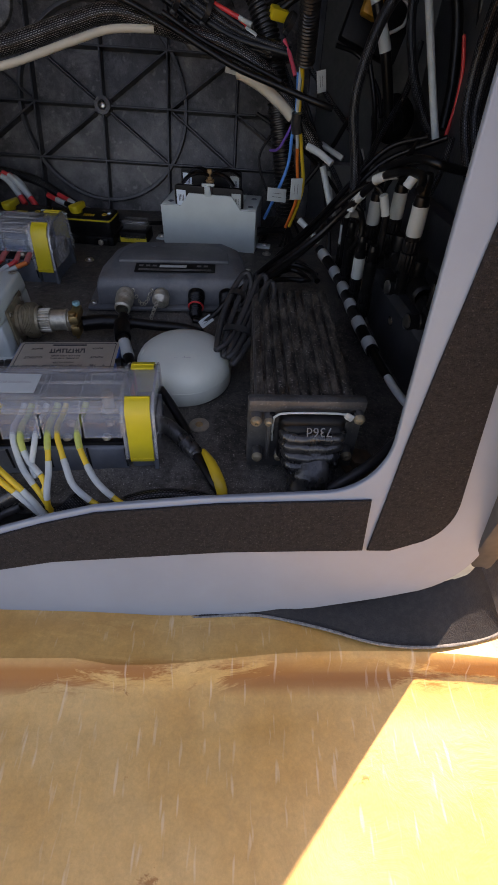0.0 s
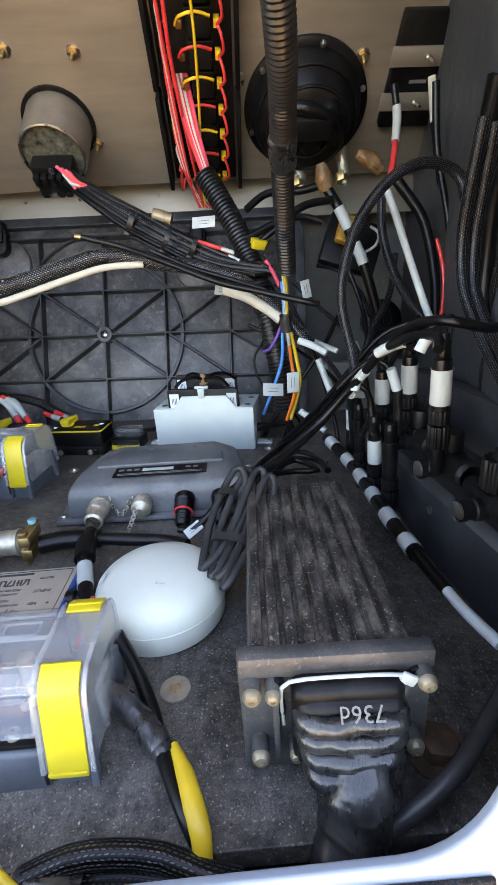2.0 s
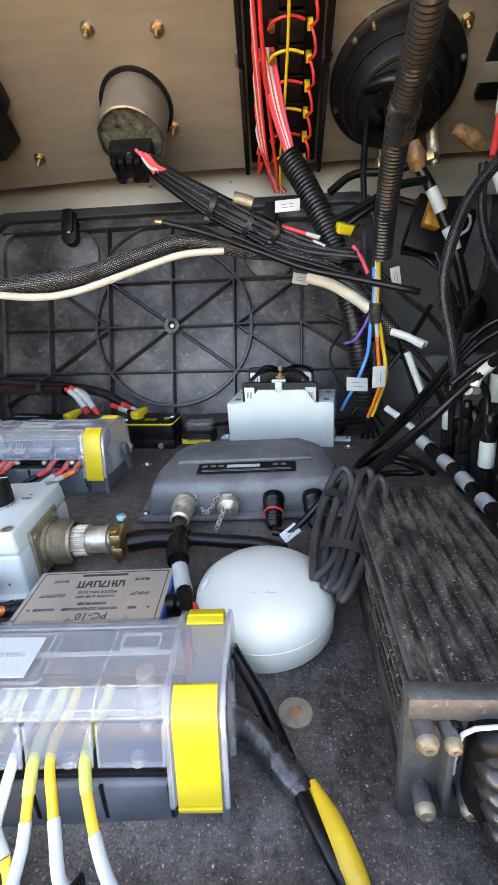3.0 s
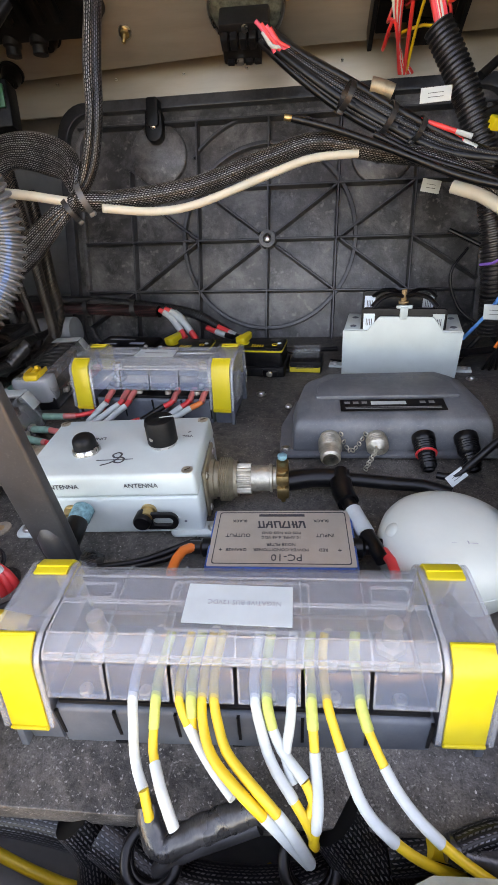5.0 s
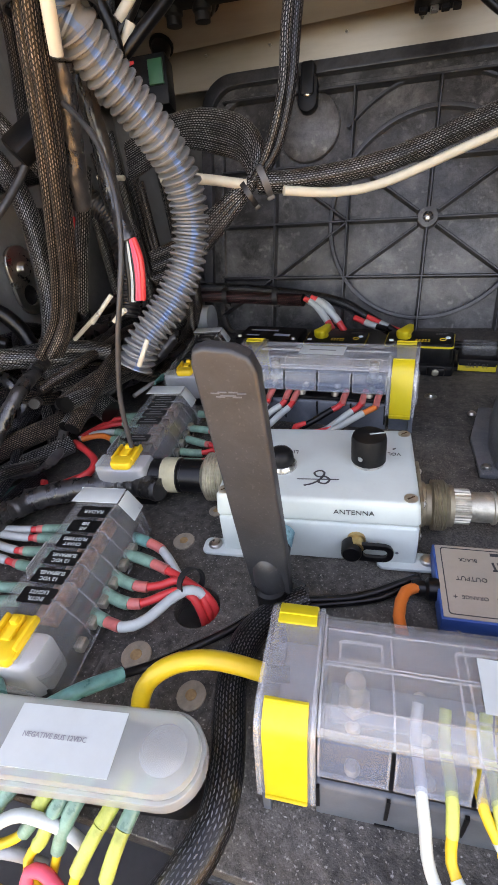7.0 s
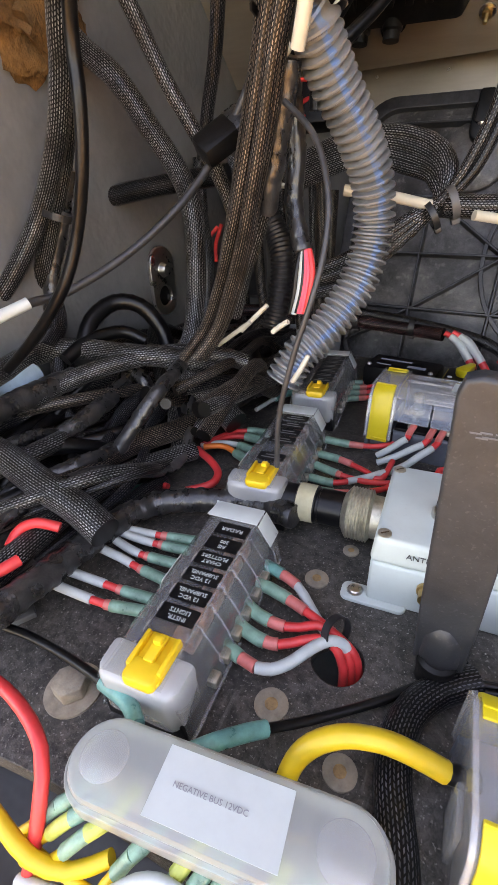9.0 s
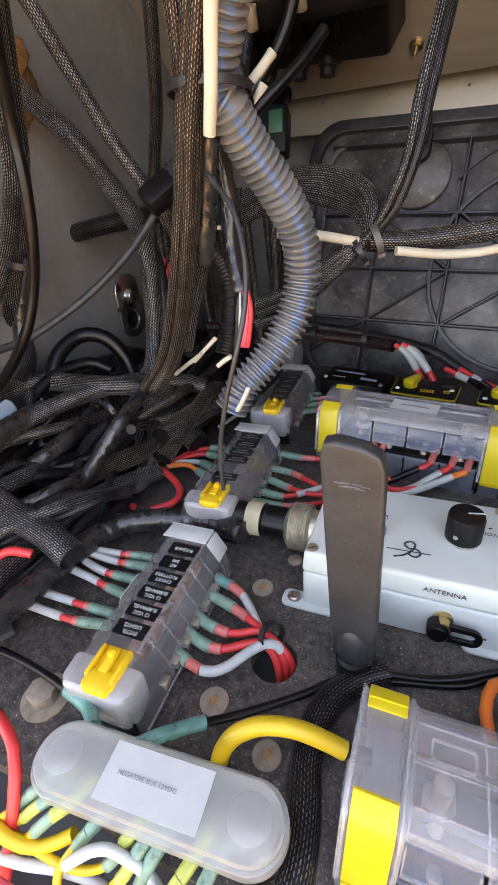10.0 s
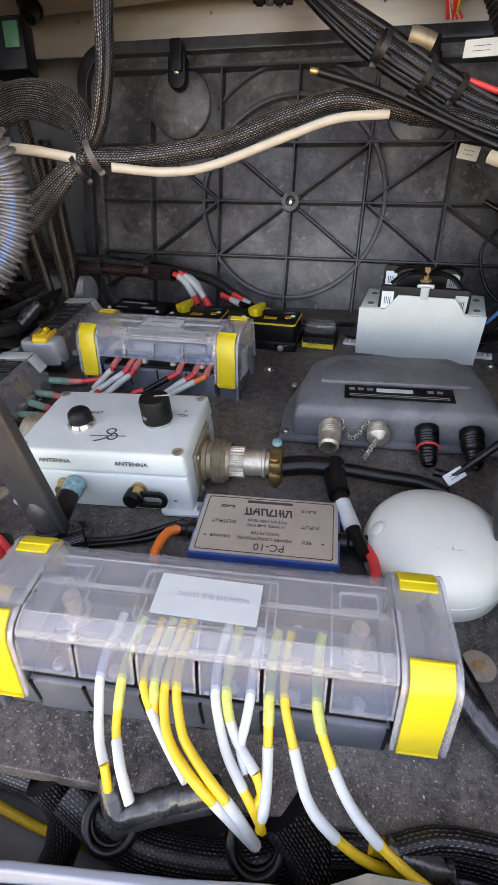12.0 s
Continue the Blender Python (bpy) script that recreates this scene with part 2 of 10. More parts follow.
ORANGE = pbr("orange_wire", (0.82, 0.18, 0.03), 0.4, var=0.1, scale=60, bump=0.04)
BLUE = pbr("blue_wire", (0.05, 0.28, 0.7), 0.4, var=0.1, scale=60, bump=0.04)
PURPLE = pbr("purple_wire", (0.2, 0.1, 0.45), 0.4, var=0.1, scale=60, bump=0.04)
WHITEW = pbr("white_sleeve", (0.46, 0.505, 0.49), 0.5, var=0.1, scale=90, bump=0.35, grain=130, depth=0.001, dust=0.2, dust_col=(0.32, 0.31, 0.3))
GREYW = pbr("pale_grey_cable", (0.55, 0.6, 0.58), 0.45, var=0.1, scale=60, bump=0.05)
CRIMP = pbr("green_heat_shrink", (0.15, 0.29, 0.22), 0.3, var=0.35, scale=110, bump=0.4, grain=200, depth=0.001)
CRIMPB = pbr("teal_heat_shrink", (0.09, 0.28, 0.25), 0.3, var=0.35, scale=90, bump=0.4, grain=200, depth=0.001)
CRIMPP = pbr("pink_heat_shrink", (0.6, 0.15, 0.13), 0.32, var=0.25, scale=90, bump=0.3, grain=200, depth=0.001)
CRIMPY = pbr("yellow_green_heat_shrink", (0.42, 0.46, 0.1), 0.32, var=0.3, scale=90, bump=0.4, grain=200, depth=0.001)
CONDBLK = pbr("black_corrugated_plastic", (0.012, 0.012, 0.013), 0.34, var=0.3, scale=30, bump=0.2, dust=0.15, dust_col=(0.09, 0.09, 0.09))
STRIPE_AT = 0.0722
CONDUITST = pbr("grey_corrugated_plastic_blue_stripe", (0.16, 0.165, 0.17), 0.36, var=0.3, scale=30, bump=0.2, dust=0.25, dust_col=(0.22, 0.22, 0.215))


def add_stripe(m, at, half, colour):
    """A worn stripe along a tube, centred at a place on its girth, in metres."""
    nd, ln = m.node_tree.nodes, m.node_tree.links
    p = nd["Principled BSDF"]
    src = p.inputs["Base Color"].links[0].from_socket
    tc = nd.new("ShaderNodeTexCoord")
    sp = nd.new("ShaderNodeSeparateXYZ")
    ln.new(tc.outputs["UV"], sp.inputs[0])
    d = nd.new("ShaderNodeMath")
    d.operation = "SUBTRACT"
    d.inputs[1].default_value = at
    ln.new(sp.outputs[0], d.inputs[0])
    a = nd.new("ShaderNodeMath")
    a.operation = "ABSOLUTE"
    ln.new(d.outputs[0], a.inputs[0])
    mr = nd.new("ShaderNodeMapRange")
    mr.inputs[1].default_value, mr.inputs[2].default_value = half * 0.6, half
    mr.inputs[3].default_value, mr.inputs[4].default_value = 1.0, 0.0
    ln.new(a.outputs[0], mr.inputs[0])
    n = tex_noise(nd, ln, 90, 4, 0.7)
    r = ramp(nd, [(0.36, (0.1, 0.1, 0.1)), (0.56, (0.9, 0.9, 0.9))])
    ln.new(n.outputs[0], r.inputs[0])
    k = mixed(nd, ln, 1.0, mr.outputs[0], r.outputs[0], "MULTIPLY")
    ln.new(mixed(nd, ln, k, src, colour), p.inputs["Base Color"])


add_stripe(CONDUITST, STRIPE_AT, 0.0034, (0.1, 0.21, 0.42))
STEEL = pbr("stainless_steel", (0.62, 0.6, 0.56), 0.28, metal=1.0, var=0.15, scale=80, bump=0.1)
NICKEL = pbr("tarnished_nickel", (0.5, 0.46, 0.37), 0.42, metal=0.75, var=0.35, scale=140, bump=0.4, dust=0.45, dust_col=(0.42, 0.42, 0.34))
BRASS = pbr("tarnished_brass", (0.5, 0.35, 0.16), 0.4, metal=1.0, var=0.3, scale=120, bump=0.25, dust=0.12, dust_col=(0.2, 0.12, 0.06))
BRONZE = pbr("corroded_grey_brown_metal", (0.3, 0.25, 0.17), 0.48, metal=0.6, var=0.3, scale=120, bump=0.35, dust=0.4, dust_col=(0.32, 0.28, 0.2))
AMBERDIRT = pbr("dirty_amber_compound", (0.2, 0.1, 0.03), 0.5, metal=0.15, var=0.6, scale=110, bump=0.8, grain=160, depth=0.0015, dust=0.4, dust_col=(0.3, 0.26, 0.2))
DARKRUST = pbr("dark_rusty_steel", (0.1, 0.06, 0.035), 0.6, metal=0.3, var=0.5, scale=120, bump=0.5, dust=0.3, dust_col=(0.16, 0.09, 0.04))
RUSTY = pbr("rusty_screw", (0.36, 0.22, 0.1), 0.6, metal=0.2, var=0.4, scale=200, bump=0.5)
WASHER = pbr("weathered_washer", (0.3, 0.26, 0.205), 0.6, metal=0.25, var=0.3, scale=150, bump=0.5, grain=400, dust=0.3, dust_col=(0.3, 0.16, 0.07))
COPPER = pbr("copper_blue_patina", (0.15, 0.33, 0.36), 0.6, metal=0.2, var=0.6, scale=200, bump=0.5)
BLUEPL = pbr("blue_anodised_case", (0.03, 0.12, 0.4), 0.35, metal=0.3, var=0.1, scale=60, bump=0.08)
TINPLATE = pbr("warm_grey_nameplate", (0.5, 0.45, 0.37), 0.45, metal=0.3, var=0.12, scale=35, bump=0.1, dust=0.2, dust_col=(0.45, 0.33, 0.18))
INK = pbr("dark_print", (0.05, 0.05, 0.055), 0.6, var=0.1, bump=0)
PALEINK = pbr("pale_print", (0.17, 0.17, 0.167), 0.6, var=0.1, bump=0)
FINS = pbr("dusty_black_extrusion", (0.022, 0.02, 0.018), 0.5, metal=0.1, var=0.7, scale=150, bump=0.8, grain=300, dust=0.7, dust_col=(0.27, 0.23, 0.185), specks=0.8, stretch=(1, 0.4, 1))
PLATEBLK = pbr("dusty_black_diecast", (0.06, 0.059, 0.058), 0.45, metal=0.1, var=0.4, scale=40, bump=0.5, grain=300, dust=0.5, dust_col=(0.17, 0.155, 0.14), specks=0.2)
FOAM = pbr("rust_stained_foam", (0.2, 0.095, 0.028), 0.9, var=0.6, scale=40, bump=1.0, grain=90, depth=0.004, dust=0.5, dust_col=(0.05, 0.025, 0.01))
CLEAR = clear_plastic("clear_cover_plastic", (0.96, 0.955, 0.975), 0.17, 0.12, 0.75)
EDGE = clear_plastic("clear_plastic_edge", (0.94, 0.945, 0.96), 0.17, 0.14, 0.8)
HAZE = clear_plastic("hazy_flap_plastic_sky_tint", (0.84, 0.88, 0.96), 0.2, 0.18, 0.42, 0.03)
# Blue-grey base colour stands for the sky reflected in the flaps.
HAZE.node_tree.nodes["Principled BSDF"].inputs["Base Color"].default_value = (0.34, 0.4, 0.5, 1)
SMOKE = clear_plastic("dusty_clear_plastic", (0.96, 0.96, 0.96), 0.075, 0.1, 0.8, 0.05)
CAPPL = clear_plastic("milky_end_plastic", (0.95, 0.955, 0.96), 0.42, 0.22, 0.8, 0.05)
FROST = clear_plastic("frosted_plastic", (0.92, 0.97, 0.94), 0.36, 0.3, 0.6)
BRAID = braid("black_braided_sleeve", (0.0012, 0.0012, 0.0012), (0.55, 0.545, 0.53), 0.0019, 0.0032)
BRAIDBR = braid("brown_black_braided_sleeve", (0.002, 0.0015, 0.0015), (0.42, 0.33, 0.265), 0.0018, 0.0030)
BRAIDBK = braid("matt_black_braided_sleeve", (0.0015, 0.0015, 0.002), (0.17, 0.175, 0.19), 0.0018, 0.0030)
BRAIDRD = braid("red_flecked_braided_sleeve", (0.006, 0.004, 0.004), (0.34, 0.13, 0.13), 0.0021, 0.0034)



def make_amber_deck():
    m, nt, nd, ln, p = nodes_of("worn_amber_gelcoat")
    n = tex_noise(nd, ln, 7, 6, 0.62)
    col = ramp(nd, [(0.3, (0.62, 0.32, 0.08)), (0.5, (0.68, 0.4, 0.135)), (0.72, (0.72, 0.47, 0.2))])
    ln.new(n.outputs[0], col.inputs[0])
    n2 = tex_noise(nd, ln, 26, 5, 0.7, distortion=0.5)
    r = ramp(nd, [(0.66, (0, 0, 0)), (0.7, (0.75, 0.75, 0.75))])
    ln.new(n2.outputs[0], r.inputs[0])
    out = mixed(nd, ln, r.outputs[0], col.outputs[0], (0.36, 0.125, 0.018))
    for sc, lo_, hi_ in ((60, 0.9, 1.06), (420, 0.93, 1.04)):
        nf = tex_noise(nd, ln, sc, 4, 0.7)
        rf = ramp(nd, [(0.35, (lo_, lo_, lo_)), (0.65, (hi_, hi_, hi_))])
        ln.new(nf.outputs[0], rf.inputs[0])
        out = mixed(nd, ln, 1.0, out, rf.outputs[0], "MULTIPLY")
    # rust-brown run along the foot of the lip
    tc = nd.new("ShaderNodeTexCoord")
    sp = nd.new("ShaderNodeSeparateXYZ")
    ln.new(tc.outputs["Object"], sp.inputs[0])
    band_ = ramp(nd, [(0.184, (0, 0, 0)), (0.193, (1, 1, 1)), (0.199, (1, 1, 1)), (0.206, (0.15, 0.15, 0.15)), (0.215, (0.05, 0.05, 0.05)), (0.235, (0.25, 0.25, 0.25)), (0.25, (0, 0, 0))])
    ln.new(sp.outputs[1], band_.inputs[0])
    n5 = tex_noise(nd, ln, 16, 6, 0.75, stretch=(0.5, 2, 1), distortion=0.6)
    r5 = ramp(nd, [(0.42, (0, 0, 0)), (0.48, (0.95, 0.95, 0.95))])
    ln.new(n5.outputs[0], r5.inputs[0])
    out = mixed(nd, ln, mixed(nd, ln, 1.0, band_.outputs[0], r5.outputs[0], "MULTIPLY"), out, (0.36, 0.12, 0.016))
    for turn, strength in ((0.6, 0.32), (-0.8, 0.3), (1.9, 0.32), (-1.5, 0.3)):
        tc = nd.new("ShaderNodeTexCoord")
        mp = nd.new("ShaderNodeMapping")
        mp.inputs["Rotation"].default_value, mp.inputs["Scale"].default_value = (0, 0, turn), (170, 26, 1)
        ns = nd.new("ShaderNodeTexNoise")
        ns.inputs["Scale"].default_value, ns.inputs["Detail"].default_value = 1.0, 2
        ln.new(tc.outputs["Object"], mp.inputs[0])
        ln.new(mp.outputs[0], ns.inputs["Vector"])
        rs = ramp(nd, [(0.67, (0, 0, 0)), (0.74, (strength,) * 3)])
        ln.new(ns.outputs[0], rs.inputs[0])
        out = mixed(nd, ln, rs.outputs[0], out, (0.85, 0.75, 0.55))
    ln.new(out, p.inputs["Base Color"])
    p.inputs["Roughness"].default_value = 0.42
    b = nd.new("ShaderNodeBump")
    b.inputs["Strength"].default_value, b.inputs["Distance"].default_value = 0.5, 0.002
    ln.new(n2.outputs[0], b.inputs["Height"])
    ln.new(b.outputs[0], p.inputs["Normal"])
    return m


DECK = make_amber_deck()


# ---- builders ----
def finish(name, bm, mat, parent=None, smooth=40):
    me = bpy.data.meshes.new(name)
    bm.normal_update()
    bm.to_mesh(me)
    bm.free()
    me.polygons.foreach_set("use_smooth", [True] * len(me.polygons))
    me.set_sharp_from_angle(angle=radians(smooth))
    me.materials.append(mat)
    ob = new(name, me)
    if parent is not None:
        ob.parent = parent
    return ob


def part(name, bm, mat, parent, label="", smooth=40):
    return tagged(finish(name, bm, mat, parent, smooth), label)


def thing(name, at, turn, label, category, group=""):
    """An Empty at the thing's base; turn: degrees about z, or three angles."""
    ob = new(name)
    ob.empty_display_size = 0.02
    rx, ry, rz = turn if isinstance(turn, tuple) else (0, 0, turn)
    ob.matrix_basis = pose(*at, rx, ry, rz)
    return tagged(ob, label, category, group)


def solid(name, bm, mat, label, category, at=None, group="", kind=""):
    ob = finish(name, bm, mat)
    if at is not None:
        ob.matrix_basis = at
    return tagged(ob, label, category, group, kind)


def bevelled(bm, width, seg=2, angle=30):
    if width > 0:
        es = [e for e in bm.edges if len(e.link_faces) == 2 and e.calc_face_angle(0) > radians(angle)]
        bmesh.ops.bevel(bm, geom=es, offset=width, segments=seg, profile=0.5, affect="EDGES", clamp_overlap=True)
    return bm


def box(sx, sy, sz, at=(0, 0, 0), bev=0.001, turn=(0, 0, 0), seg=2, taper=1.0):
    """A bevelled box whose base is centred on at; taper: top size over base size."""
    bm = bmesh.new()
    bmesh.ops.create_cube(bm, size=1)
    for v in bm.verts:
        k = taper if v.co.z > 0 else 1
        v.co = Vector((v.co.x * sx * k, v.co.y * sy * k, (v.co.z + 0.5) * sz))
    bevelled(bm, bev, seg)
    bm.transform(pose(*at, *turn))
    return bm


def cyl(r, h, at=(0, 0, 0), turn=(0, 0, 0), seg=20, bev=0.0005, r2=None):
    """A cylinder or cone that rises from at along its own z."""
    bm = bmesh.new()
    bmesh.ops.create_cone(bm, cap_ends=True, segments=seg, radius1=r, radius2=r if r2 is None else r2, depth=h)
    bevelled(bm, bev, 2, 50)
    bm.transform(pose(*at, *turn) @ Matrix.Translation((0, 0, h / 2)))
    return bm


def lathe(profile, at=(0, 0, 0), turn=(0, 0, 0), seg=32):
    """A body of revolution from (radius, height) pairs."""
    bm = bmesh.new()
    rings = []
    for r, z in profile:
        if r < 1e-6:
            rings.append([bm.verts.new((0, 0, z))])
        else:
            rings.append([bm.verts.new((r * math.cos(a), r * math.sin(a), z)) for a in (2 * math.pi * i / seg for i in range(seg))])
    for a, b in zip(rings, rings[1:]):
        for i in range(seg):
            j = (i + 1) % seg
            if len(a) == 1 and len(b) > 1:
                bm.faces.new((a[0], b[i], b[j]))
            elif len(b) == 1 and len(a) > 1:
                bm.faces.new((a[i], a[j], b[0]))
            elif len(a) > 1:
                bm.faces.new((a[i], a[j], b[j], b[i]))
    bmesh.ops.recalc_face_normals(bm, faces=bm.faces)
    bm.transform(pose(*at, *turn))
    return bm


def prism(outline, x0, x1, bev=0.0, closed=True):
    """An outline of (y, z) pairs drawn out along x."""
    bm = bmesh.new()
    a = [bm.verts.new((x0, y, z)) for y, z in outline]
    b = [bm.verts.new((x1, y, z)) for y, z in outline]
    n = len(outline)
    for i in range(n if closed else n - 1):
        j = (i + 1) % n
        bm.faces.new((a[i], a[j], b[j], b[i]))
    if closed:
        bm.faces.new(list(reversed(a)))
        bm.faces.new(b)
    bmesh.ops.recalc_face_normals(bm, faces=bm.faces)
    return bevelled(bm, bev)


def shell(outline, x0, x1, thick):
    """An open outline of (y, z) pairs drawn out along x, with wall thickness, and no end walls."""
    n = len(outline)
    inner = []
    for i in range(n):
        p, q = Vector(outline[max(0, i - 1)]), Vector(outline[min(n - 1, i + 1)])
        d = (q - p).normalized()
        inner.append((outline[i][0] + d.y * thick, outline[i][1] - d.x * thick))
    return prism(list(outline) + inner[::-1], x0, x1)


def add(bm, *others):
    for o in others:
        me = bpy.data.meshes.new("tmp")
        o.to_mesh(me)
        o.free()
        bm.from_mesh(me)
        bpy.data.meshes.remove(me)
    return bm


def spline(points, step):
    """Evenly spaced places on a smooth curve through the points."""
    P = [Vector(p) for p in points]
    P = [P[0] * 2 - P[1]] + P + [P[-1] * 2 - P[-2]]
    out = []
    for i in range(1, len(P) - 2):
        a, b, c, d = P[i - 1:i + 3]
        n = max(2, int((c - b).length / step))
        for k in range(n):
            t = k / n
            out.append(0.5 * ((2 * b) + (c - a) * t + (2 * a - 5 * b + 4 * c - d) * t * t + (3 * b - a - 3 * c + d) * t ** 3))
    out.append(P[-2])
    return out


def tube(points, r, seg=10, step=0.008, rib=0.0, pitch=0.0035, flat=1.0, ends=True, radii=None, wrap=0.0):
    """A round or flattened tube along a smooth curve; rib: depth of corrugation; wrap: lift of overlapping tape turns. UVs run in metres."""
    if rib:
        step = pitch / 4
    pts = spline(points, step)
    if rib:
        total, even, acc, nxt = 0, [pts[0]], 0.0, step
        for a, b in zip(pts, pts[1:]):
            l = (b - a).length
            while acc + l >= nxt and l > 0:
                even.append(a.lerp(b, (nxt - acc) / l))
                nxt += step
            acc += l
        pts = even
    n = len(pts)
    verts, faces, uvs = [], [], []
    t0 = (pts[1] - pts[0]).normalized()
    up = Vector((0, 0, 1)) if abs(t0.z) < 0.9 else Vector((1, 0, 0))
    side = t0.cross(up).normalized()
    length = 0.0
    lens = []
    for i, p in enumerate(pts):
        t = (pts[min(i + 1, n - 1)] - pts[max(i - 1, 0)])
        t = t.normalized() if t.length > 1e-9 else t0
        side = (side - t * side.dot(t)).normalized()
        up2 = side.cross(t)
        if i:
            length += (p - pts[i - 1]).length
        lens.append(length)
        rr = r
        if radii:
            f = i / (n - 1) * (len(radii) - 1)
            k = min(int(f), len(radii) - 2)
            rr = radii[k] + (radii[k + 1] - radii[k]) * (f - k)
        if rib:
            rr = r if i % 4 in (0, 1) else r - rib
        for k in range(seg):
            a = 2 * math.pi * k / seg
            if wrap and 0 < i < n - 1:
                turn_ = length / 0.013 + k / seg + 0.13 * math.sin(length * 170) + 0.08 * math.sin(3 * a)
                rw = wrap * ((turn_ % 1.0) + 0.45 * math.sin(3 * a + length * 420) * math.sin(length * 233 + a))
            else:
                rw = 0.0
            verts.append(p + side * ((rr + rw) * math.cos(a)) + up2 * ((rr + rw) * flat * math.sin(a)))
    for i in range(n - 1):
        for k in range(seg):
            k2 = (k + 1) % seg
            faces.append((i * seg + k, i * seg + k2, (i + 1) * seg + k2, (i + 1) * seg + k))
            c = 2 * math.pi * r / seg
            uvs.extend([(k * c, lens[i]), ((k + 1) * c, lens[i]), ((k + 1) * c, lens[i + 1]), (k * c, lens[i + 1])])
    if ends:
        faces.append(tuple(range(seg - 1, -1, -1)))
        faces.append(tuple((n - 1) * seg + k for k in range(seg)))
        uvs.extend([(0, 0)] * (2 * seg))
    me = bpy.data.meshes.new("tube")
    me.from_pydata([tuple(v) for v in verts], [], faces)
    uv = me.uv_layers.new(name="UVMap")
    uv.data.foreach_set("uv", [c for q in uvs for c in q])
    return me


def tube_part(name, points, r, mat, parent=None, label="", **k):
    if mat is TAPE:
        k.update(wrap=0.13 * r, step=0.0022, seg=max(18, k.get("seg", 10)))
    me = tube(points, r, **k)
    me.polygons.foreach_set("use_smooth", [True] * len(me.polygons))
    me.set_sharp_from_angle(angle=radians(60))
    me.materials.append(mat)
    me.name = name
    ob = new(name, me)
    if parent is not None:
        ob.parent = parent
    return tagged(ob, label)


def cable(points, r, mat, label, name="cable", category="cable", group="", **k):
    return tagged(tube_part(name, points, r, mat, **k), label, category, group)


def torus(R, r, at=(0, 0, 0), turn=(0, 0, 0), seg=20, rseg=8):
    return lathe([(R + r * math.cos(a), r * math.sin(a)) for a in (2 * math.pi * i / rseg for i in range(rseg + 1))], at, turn, seg)


def lettering(name, text, size, mat, parent, m, label=""):
    """Raised print in the built-in font, centred on m's origin."""
    cu = bpy.data.curves.new("print", "FONT")
    cu.body, cu.size, cu.extrude, cu.align_x, cu.align_y = text, size, 0.00015, "CENTER", "CENTER"
    cu.resolution_u = 2
    tmp = bpy.data.objects.new("print", cu)
    scene.collection.objects.link(tmp)
    bpy.context.view_layer.update()
    me = bpy.data.meshes.new_from_object(tmp.evaluated_get(bpy.context.evaluated_depsgraph_get()))
    bpy.data.objects.remove(tmp)
    me.materials.clear()
    me.materials.append(mat)
    ob = new(name, me)
    ob.parent = parent
    ob.matrix_basis = m
    return tagged(ob, label)


def slab(outline, z0, z1, bev=0.0):
    """An outline of (x, y) pairs drawn out along z."""
    bm = bmesh.new()
    a = [bm.verts.new((x, y, z0)) for x, y in outline]
    b = [bm.verts.new((x, y, z1)) for x, y in outline]
    n = len(outline)
    for i in range(n):
        j = (i + 1) % n
        bm.faces.new((a[i], a[j], b[j], b[i]))
    bm.faces.new(list(reversed(a)))
    bm.faces.new(b)
    bmesh.ops.recalc_face_normals(bm, faces=bm.faces)
    return bevelled(bm, bev, 2)


def rounded(x0, x1, y0, y1, r, seg=8):
    out = []
    for cx, cy, a0 in ((x1 - r, y1 - r, 0), (x0 + r, y1 - r, 90), (x0 + r, y0 + r, 180), (x1 - r, y0 + r, 270)):
        for i in range(seg + 1):
            a = radians(a0 + 90 * i / seg)
            out.append((cx + r * math.cos(a), cy + r * math.sin(a)))
    return out


def sheet(outlines, z0, z1, bev=0.0):
    """A flat plate with holes: the first outline is its edge, the others its holes; drawn out from z0 to z1."""
    cu = bpy.data.curves.new("sheet", "CURVE")
    cu.dimensions, cu.fill_mode = "2D", "BOTH"
    cu.extrude, cu.bevel_depth = (z1 - z0) / 2 - bev, bev
    for o in outlines:
        s = cu.splines.new("POLY")
        s.points.add(len(o) - 1)
        for p, (x, y) in zip(s.points, o):
            p.co = (x, y, 0, 1)
        s.use_cyclic_u = True
    tmp = bpy.data.objects.new("sheet", cu)
    scene.collection.objects.link(tmp)
    bpy.context.view_layer.update()
    me = bpy.data.meshes.new_from_object(tmp.evaluated_get(bpy.context.evaluated_depsgraph_get()))
    bpy.data.objects.remove(tmp)
    bm = bmesh.new()
    bm.from_mesh(me)
    bpy.data.meshes.remove(me)
    bmesh.ops.remove_doubles(bm, verts=bm.verts, dist=1e-6)
    bm.transform(Matrix.Translation((0, 0, (z0 + z1) / 2)))
    return bm


def circle(cx, cy, r, n=28):
    return [(cx + r * math.cos(2 * math.pi * i / n), cy + r * math.sin(2 * math.pi * i / n)) for i in range(n)]


def arc(cx, cy, r, a0, a1, n=10):
    return [(cx + r * math.cos(radians(a0 + (a1 - a0) * i / n)), cy + r * math.sin(radians(a0 + (a1 - a0) * i / n))) for i in range(n + 1)]


def fluted(r0, r1, n):
    """A round outline with n raised grips."""
    return [((r1 if k in (0, 1) else r0) * math.cos(2 * math.pi * (i + k / 4) / n), (r1 if k in (0, 1) else r0) * math.sin(2 * math.pi * (i + k / 4) / n)) for i in range(n) for k in range(4)]


